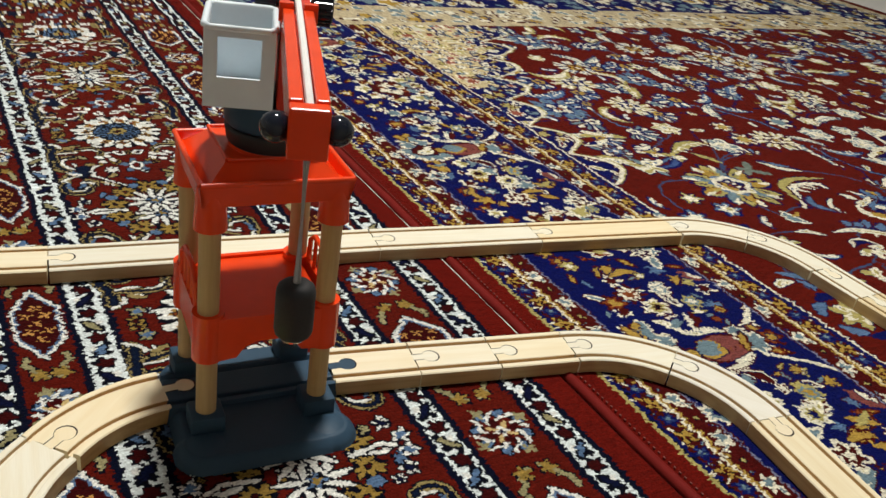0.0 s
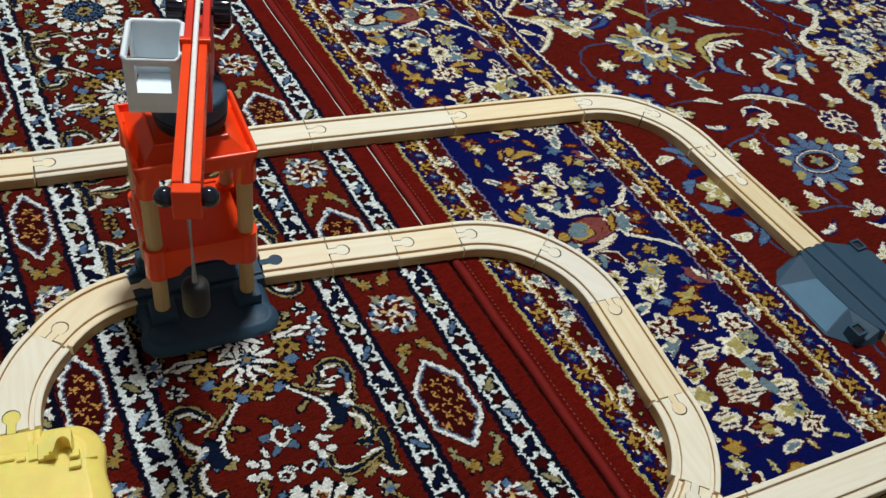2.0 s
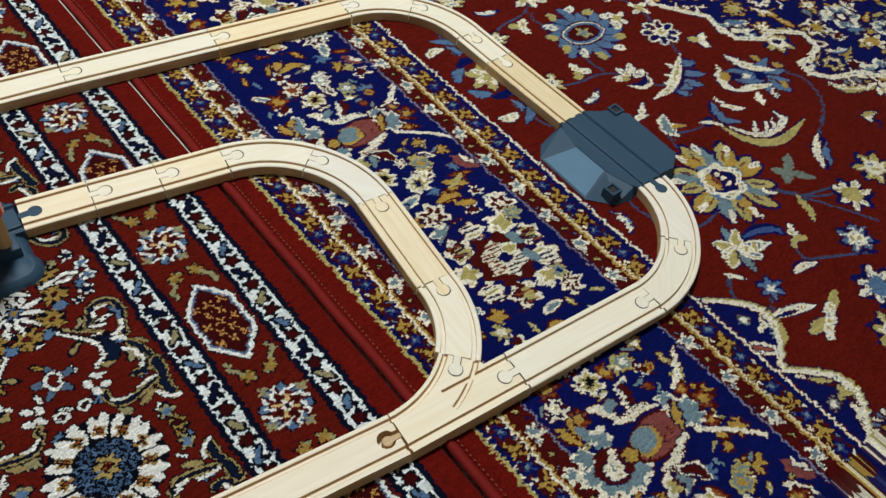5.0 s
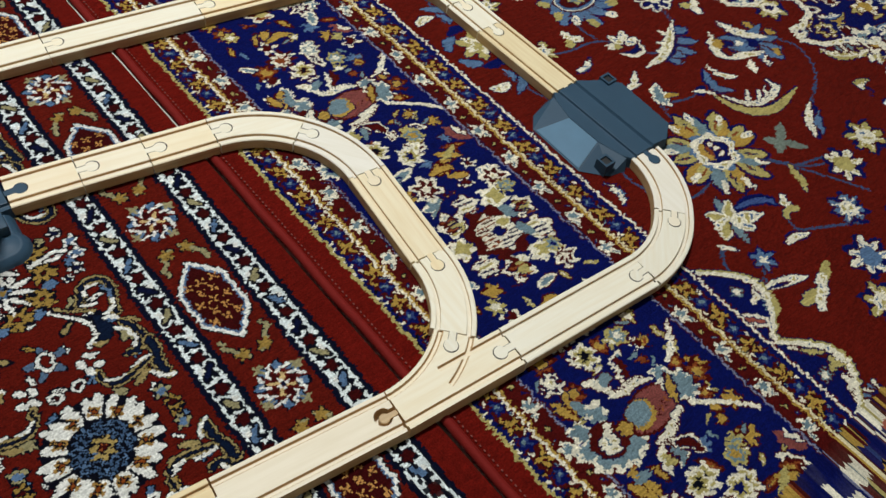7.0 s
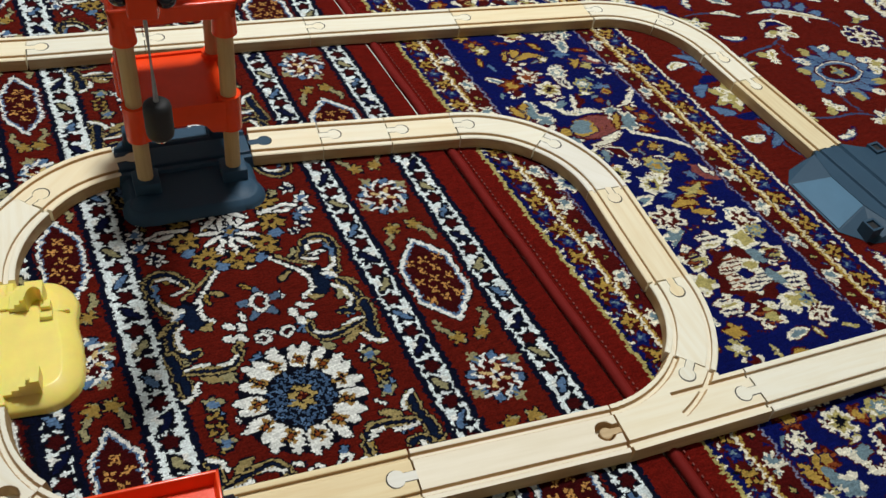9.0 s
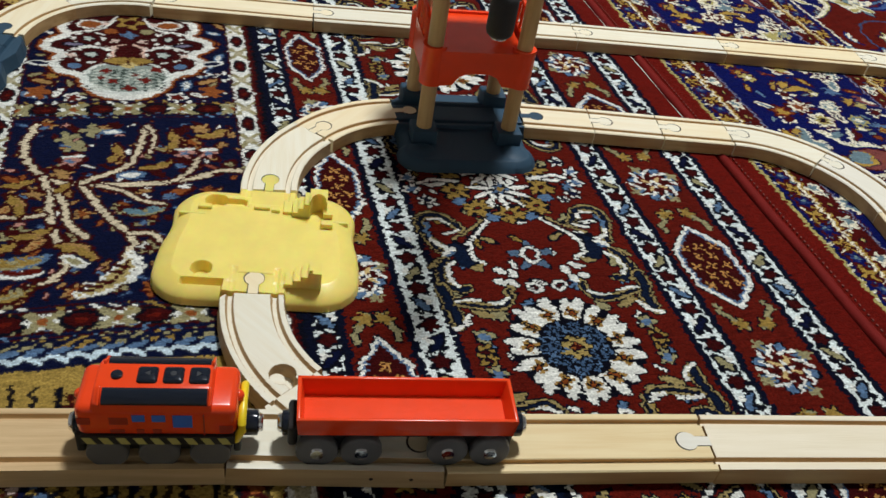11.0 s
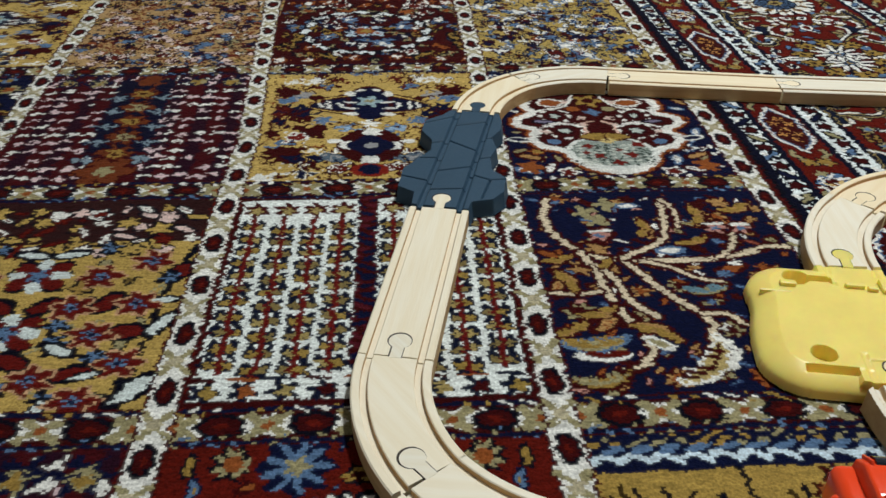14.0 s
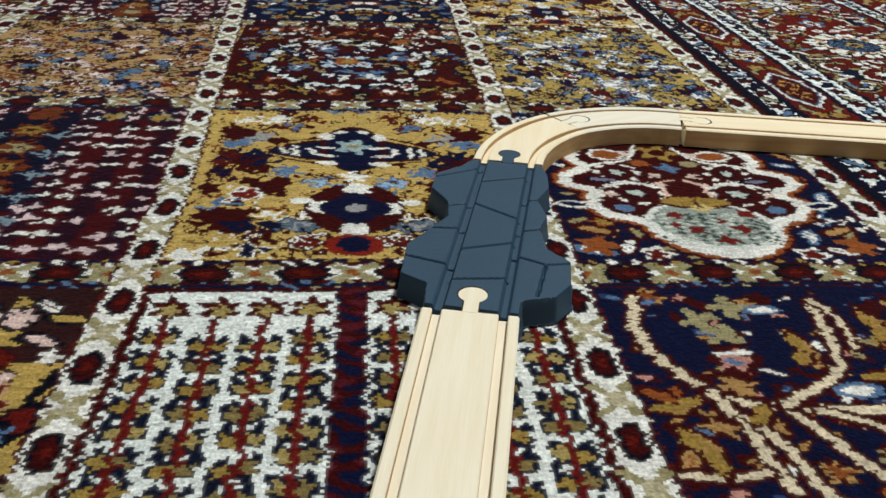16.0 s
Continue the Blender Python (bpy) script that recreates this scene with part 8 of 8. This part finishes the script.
    def up(name, bm, mat, parent, label="", smooth=False):
        bm.transform(Matrix.Translation((0.004, -0.0025, 0)) @ top)
        return part(name, bm, mat, parent, label, smooth)
    ring = up("turntable", rod((0, 0, 0.186), (0, 0, 0.197), 0.025, 0.027, n=40, bevel=0.002), MATT_BLACK, ob, "black round turntable", smooth=True)
    up("turntable_cap", rod((0, 0, 0.197), (0, 0, 0.2140), 0.027, n=40, bevel=0.003), SLATE, ring, smooth=True)
    # white cabin basket
    x0, x1, y0, y1, z0, z1 = -0.0370, -0.0012, -0.031, 0.016, 0.2150, 0.2570
    cab = up("cabin", box(x0 + 0.003, x1 - 0.003, y0 + 0.003, y1 - 0.003, z0, z0 + 0.002), WHITE, ob, "white open-topped cabin with square window openings")
    t = 0.0018
    def wall_with_window(name, f0, f1, fixed, axis, win):
        b = bmesh.new()
        (wa, wb), (wz0, wz1) = win
        for a0, a1, b0, b1 in ((f0, wa, z0, z1), (wb, f1, z0, z1), (wa, wb, z0, wz0), (wa, wb, wz1, z1)):
            if axis == 0:
                box(a0, a1, fixed, fixed + t, b0, b1, bm=b)
            else:
                box(fixed, fixed + t, a0, a1, b0, b1, bm=b)
        up(name, b, WHITE, cab)
    wall_with_window("cabin_wall", x0, x1, y0, 0, ((x0 + 0.007, x1 - 0.007), (z0 + 0.016, z1 - 0.005)))
    wall_with_window("cabin_wall", y0 + t, y1, x0, 1, ((y0 + 0.010, y1 - 0.010), (z0 + 0.016, z1 - 0.005)))
    up("cabin_wall", box(x0 + t, x1, y1 - t, y1, z0, z1), WHITE, cab)
    up("cabin_wall", box(x1 - t, x1, y0 + t, y1 - t, z0, z1), WHITE, cab)
    bm = bmesh.new()
    ring_pts = [(x0 + 0.003, y0 - 0.0005), (x1 - 0.003, y0 - 0.0005), (x1, y0 + 0.003), (x1, y1 - 0.003), (x1 - 0.003, y1), (x0 + 0.003, y1), (x0, y1 - 0.003), (x0, y0 + 0.003), (x0 + 0.003, y0 - 0.0005), (x1 - 0.003, y0 - 0.0005)]
    up("cabin_rim", tube([(a, b_, z1) for a, b_ in ring_pts], 0.0017, 10), WHITE, cab, smooth=True)
    # jib: two long cheeks with a slot for the cord
    jib = up("jib", box(0.0010, 0.0166, -0.171, -0.163, 0.2475, 0.2680, 0.001), RED, ob, "long red jib with a slot for the cord")
    for a0, a1 in ((0.0010, 0.0066), (0.0112, 0.0166)):
        up("cheek", box(a0, a1, -0.163, -0.026, 0.2500, 0.2690, 0.0008), RED, jib)
    up("web", box(0.0066, 0.0112, -0.163, -0.026, 0.2500, 0.2560), RED_DEEP, jib)
    for a0, a1 in ((-0.0008, 0.0066), (0.0114, 0.0188)):
        up("stop", box(a0, a1, -0.029, -0.025, 0.262, 0.2720, 0.0006), RED, jib)
    for x in (-0.0032, 0.0202):
        up("tip_knob", ball((x, -0.163, 0.2575), 0.0061), BLACK, jib, "glossy black round knob", smooth=True)
    mast = up("mast", box(0.0008, 0.0172, -0.025, 0.048, 0.2110, 0.2480, 0.001), RED_DEEP, ob)
    for a0, a1 in ((0.0008, 0.0060), (0.0120, 0.0172)):
        up("mast_cheek", box(a0, a1, -0.024, 0.060, 0.2300, 0.2640, 0.001), RED_DEEP, mast)
    up("winch_axle", rod((-0.008, 0.030, 0.258), (0.026, 0.030, 0.258), 0.003, n=14), BLACK, mast, smooth=True)
    for x in (-0.0068, 0.0248):
        k = up("winch_knob", rod((x - 0.0060, 0.030, 0.258), (x + 0.0060, 0.030, 0.258), 0.0105, n=30, bevel=0.0012), BLACK, mast, "black ridged winding knob", smooth=True)
        for a in range(18):
            b = a * math.tau / 18
            up("ridge", rod((x - 0.005, 0.030 + 0.0106 * math.cos(b), 0.258 + 0.0106 * math.sin(b)), (x + 0.005, 0.030 + 0.0106 * math.cos(b), 0.258 + 0.0106 * math.sin(b)), 0.0008, n=6), BLACK, k)
    cord = [(0.009, 0.034, 0.268), (0.009, -0.02, 0.2700), (0.009, -0.09, 0.2690), (0.009, -0.160, 0.2665), (0.009, -0.166, 0.2640), (0.0090, -0.1668, 0.2560), (0.0090, -0.1668, HOOK + 0.013)]
    up("cord", tube(cord, 0.0017, 8), ROPE, ob, "twisted white cord", smooth=True)
    hk = up("weight", rod((0.009, -0.1668, HOOK - 0.0120), (0.009, -0.1668, HOOK + 0.0145), 0.0082, n=28, bevel=0.0042), MATT_BLACK, ob, "black rounded magnet weight on the cord", smooth=True)
    up("magnet", rod((0.009, -0.1668, HOOK - 0.0132), (0.009, -0.1668, HOOK - 0.0116), 0.0046, n=20), CHROME, hk)


HOOK = 0.178
tower()


# ---- train ----
def along_front(x):
    """Place and turn of a vehicle whose middle lies at x on the front straight."""
    a, b = J["c3"], J["f3"]
    return pose(x, a[1] + (x - a[0]) * (b[1] - a[1]) / (b[0] - a[0]), 0, 0, 0, math.degrees(math.atan2(b[1] - a[1], b[0] - a[0])))


def wheel(parent, x, y, r, hub=False):
    s = math.copysign(1, y)
    w = part("wheel", rod((x, y - s * 0.0028, 0.009 + r), (x, y + s * 0.0028, 0.009 + r), r, n=28, bevel=0.0012), RUBBER, parent, "grey plastic wheel", smooth=True)
    if hub:
        part("hub", rod((x, y + s * 0.0026, 0.009 + r), (x, y + s * 0.0040, 0.009 + r), 0.0040, 0.0034, n=16), CHROME, w, smooth=True)


def coupling(parent, x, s, long=0.0085):
    part("coupling", rod((x, 0, 0.0262), (x + s * long, 0, 0.0262), 0.0066, n=24, bevel=0.0010), BLACK, parent, smooth=True)
    part("magnet", rod((x + s * long, 0, 0.0262), (x + s * (long + 0.0024), 0, 0.0262), 0.0052, 0.0042, n=24, bevel=0.0006), CHROME, parent, smooth=True)


def locomotive(m):
    ob = thing("locomotive", m, "red plastic battery toy locomotive with black windows on the track", "toy train")
    L2, W = 0.0372, 0.0150
    part("chassis", box(-L2 + 0.001, L2 - 0.001, -W - 0.0002, W + 0.0002, 0.0272, 0.0335, 0.0008), MATT_BLACK, ob, "black chassis band", smooth=True)
    body = part("body", box(-L2, L2, -W, W, 0.0330, 0.0535, 0.0042, 4), RED, ob, smooth=True)
    prof = [(-0.0146, 0.048), (-0.0146, 0.0562), (-0.0076, 0.0604), (0.0076, 0.0604), (0.0146, 0.0562), (0.0146, 0.048)]
    bm = bmesh.new()
    a = [bm.verts.new((-0.0300 + 0.0015 * (z > 0.05), y, z)) for y, z in prof]
    b = [bm.verts.new((0.0265 - 0.0015 * (z > 0.05), y, z)) for y, z in prof]
    for k in range(6):
        bm.faces.new((a[k], a[(k + 1) % 6], b[(k + 1) % 6], b[k]))
    bm.faces.new(a)
    bm.faces.new(b[::-1])
    bmesh.ops.bevel(bm, geom=bm.edges[:], offset=0.0014, segments=3, affect="EDGES", profile=0.5)
    cab = part("cab", bm, RED, body, smooth=True)
    for s in (-1, 1):
        curve = [(0.0041 * math.cos(k * math.pi / 10), 0.0017 * math.sin(k * math.pi / 10)) for k in range(11)]
        bm = prism(curve + [(-0.0041, -0.0008), (0.0041, -0.0008)], -0.0240, 0.0236)
        bm.transform(Matrix.Translation((0, s * 0.01125, 0.0584)) @ Matrix.Rotation(-s * math.atan2(0.0042, 0.0070), 4, "X") @ Matrix(((0, 0, 1, 0), (1, 0, 0, 0), (0, 1, 0, 0), (0, 0, 0, 1))))
        part("window", bm, BLACK, cab, "glossy black long window", smooth=True)
        for x0 in (-0.0262, 0.0240):
            rib = box(x0, x0 + 0.0014, -0.0046, 0.0046, -0.0012, 0.0013, 0.0005)
            rib.transform(Matrix.Translation((0, s * 0.01125, 0.0584)) @ Matrix.Rotation(-s * math.atan2(0.0042, 0.0070), 4, "X"))
            part("window_end", rib, RED, cab, smooth=True)
        for x0, x1, z0, z1 in ((-0.0110, -0.0052, 0.0448, 0.0494), (-0.0020, 0.0042, 0.0448, 0.0494), (0.0075, 0.0165, 0.0408, 0.0494)):
            part("blue_mark", box(x0, x1, s * W - 0.0003, s * W + 0.0003, z0, z1), BLUE_INK, body, "blue printed mark")
        for x0, x1, z0, z1 in ((-0.0215, -0.0130, 0.0425, 0.0475), (-0.0215, -0.0150, 0.0365, 0.0388), (-0.0095, -0.0060, 0.0362, 0.0392), (-0.0020, 0.0020, 0.0362, 0.0392), (-0.0360, -0.0300, 0.0425, 0.0470), (0.0290, 0.0355, 0.0365, 0.0420)):
            part("dark_mark", box(x0, x1, s * W - 0.0002, s * W + 0.0002, z0, z1), DARK_INK, body)
        part("side_panel", box(0.0215, 0.0222, s * W - 0.0002, s * W + 0.0002, 0.0350, 0.0500), DARK_INK, body)
        for k in range(9):
            x = -0.0330 + k * 0.0079
            q = [(x, 0.0280), (x + 0.0042, 0.0280), (x + 0.0018, 0.0326), (x - 0.0024, 0.0326)]
            bm = prism(q, -0.0002, 0.0002)
            bm.transform(Matrix.Translation((0, s * (W + 0.0003), 0)) @ Matrix.Rotation(math.pi / 2, 4, "X"))
            part("hazard_bar", bm, HAZARD, ob)
        for x in (-0.0250, -0.0005, 0.0240):
            wheel(ob, x, s * 0.0122, 0.0100)
    part("axle_block", box(-0.034, 0.034, -0.0085, 0.0085, 0.0150, 0.0268, 0.001), MATT_BLACK, ob)
    for x in (-0.0050, 0.0070, 0.0190):
        part("button", box(x - 0.0048, x + 0.0048, -0.0050, 0.0050, 0.0592, 0.0622, 0.0016, 3), BLACK, cab, "glossy black square button", smooth=True)
        tip = 0.0013 if x > 0.01 else -0.0013
        if abs(x - 0.007) < 0.001:
            mark = rod((x, 0, 0.0618), (x, 0, 0.06235), 0.0015, n=16)
        else:
            mark = prism([(x - tip, -0.0016), (x + tip, 0.0), (x - tip, 0.0016)], 0.0618, 0.06235)
        part("symbol", mark, SYMBOL, cab, "dim moulded symbol")
    part("lamp_button", rod((-0.0190, 0, 0.0595), (-0.0190, 0, 0.0616), 0.0028, n=20, bevel=0.0006), BLACK, cab, smooth=True)
    part("headlamp", ball((L2 - 0.0004, 0, 0.0470), 0.0031, sz=0.9), RED, body, smooth=True)
    part("headlamp", ball((-L2 + 0.0004, 0, 0.0470), 0.0031, sz=0.9), RED, body, smooth=True)
    part("handrail", tube([(L2 - 0.001, -0.0125, 0.028), (L2 + 0.0022, -0.0130, 0.036), (L2 + 0.0022, -0.0128, 0.0405), (L2 + 0.0022, -0.0105, 0.0430), (L2 + 0.0022, 0.0105, 0.0430), (L2 + 0.0022, 0.0128, 0.0405), (L2 + 0.0022, 0.0130, 0.036), (L2 - 0.001, 0.0125, 0.028)], 0.0021, 10), BRIGHT_YELLOW, ob, "bright yellow handrail", smooth=True)
    part("bumper", box(-L2 - 0.002, -L2 + 0.002, -W + 0.002, W - 0.002, 0.0190, 0.0330, 0.001), MATT_BLACK, ob)
    part("bumper", box(L2 - 0.002, L2 + 0.0015, -W + 0.002, W - 0.002, 0.0190, 0.0330, 0.001), MATT_BLACK, ob)
    coupling(ob, -L2 - 0.001, -1, 0.004)
    coupling(ob, L2 + 0.001, 1)


def wagon(m):
    ob = thing("freight_wagon", m, "red plastic open toy wagon with grey wheels on the track", "toy train")
    L2, W, t, z0, z1 = 0.0560, 0.0148, 0.0020, 0.0335, 0.0460
    lb, wb = L2 - 0.0011, W - 0.0009
    tray = part("tray", box(-lb + 0.0002, lb - 0.0002, -wb + 0.0002, wb - 0.0002, z0 + 0.0002, z0 + 0.0018), RED, ob)

    def slope(name, axis, s):
        b = bmesh.new()
        a0, a1 = (lb, L2) if axis == 0 else (wb, W)
        c0, c1 = (wb, W) if axis == 0 else (lb, L2)
        def at(a, c, z):
            return (s * a, c, z) if axis == 0 else (c, s * a, z)
        o = [b.verts.new(at(a0, -c0, z0)), b.verts.new(at(a0, c0, z0)), b.verts.new(at(a1, c1, z1)), b.verts.new(at(a1, -c1, z1))]
        i = [b.verts.new(at(a0 - t - 0.0012, -c0, z0)), b.verts.new(at(a0 - t - 0.0012, c0, z0)), b.verts.new(at(a1 - t, c1, z1)), b.verts.new(at(a1 - t, -c1, z1))]
        b.faces.new(o)
        b.faces.new(i[::-1])
        for k in range(4):
            b.faces.new((o[k], i[k], i[(k + 1) % 4], o[(k + 1) % 4]))
        bmesh.ops.bevel(b, geom=[e for e in b.edges if all(v.co.z > z1 - 1e-6 for v in e.verts)], offset=0.0006, segments=3, affect="EDGES", profile=0.5)
        part(name, b, RED, tray, smooth=True)
    for s in (-1, 1):
        slope("end_wall", 0, s)
        slope("side_wall", 1, s)
        part("bogie", box(s * 0.0335 - 0.020, s * 0.0335 + 0.020, -0.0090, 0.0090, 0.0150, 0.0336, 0.001), MATT_BLACK, ob)
        part("end_block", box(s * L2 - 0.004, s * L2 + 0.001, -0.010, 0.010, 0.019, 0.0336, 0.002), MATT_BLACK, ob)
        for x in (s * 0.0225, s * 0.0450):
            for y in (-0.0118, 0.0118):
                wheel(ob, x, y, 0.0108, True)
        coupling(ob, s * L2, s, 0.007)
    part("under_frame", box(-0.015, 0.015, -0.006, 0.006, 0.0225, 0.0336), MATT_BLACK, ob)


locomotive(along_front(-0.0672))
wagon(along_front(0.0530))
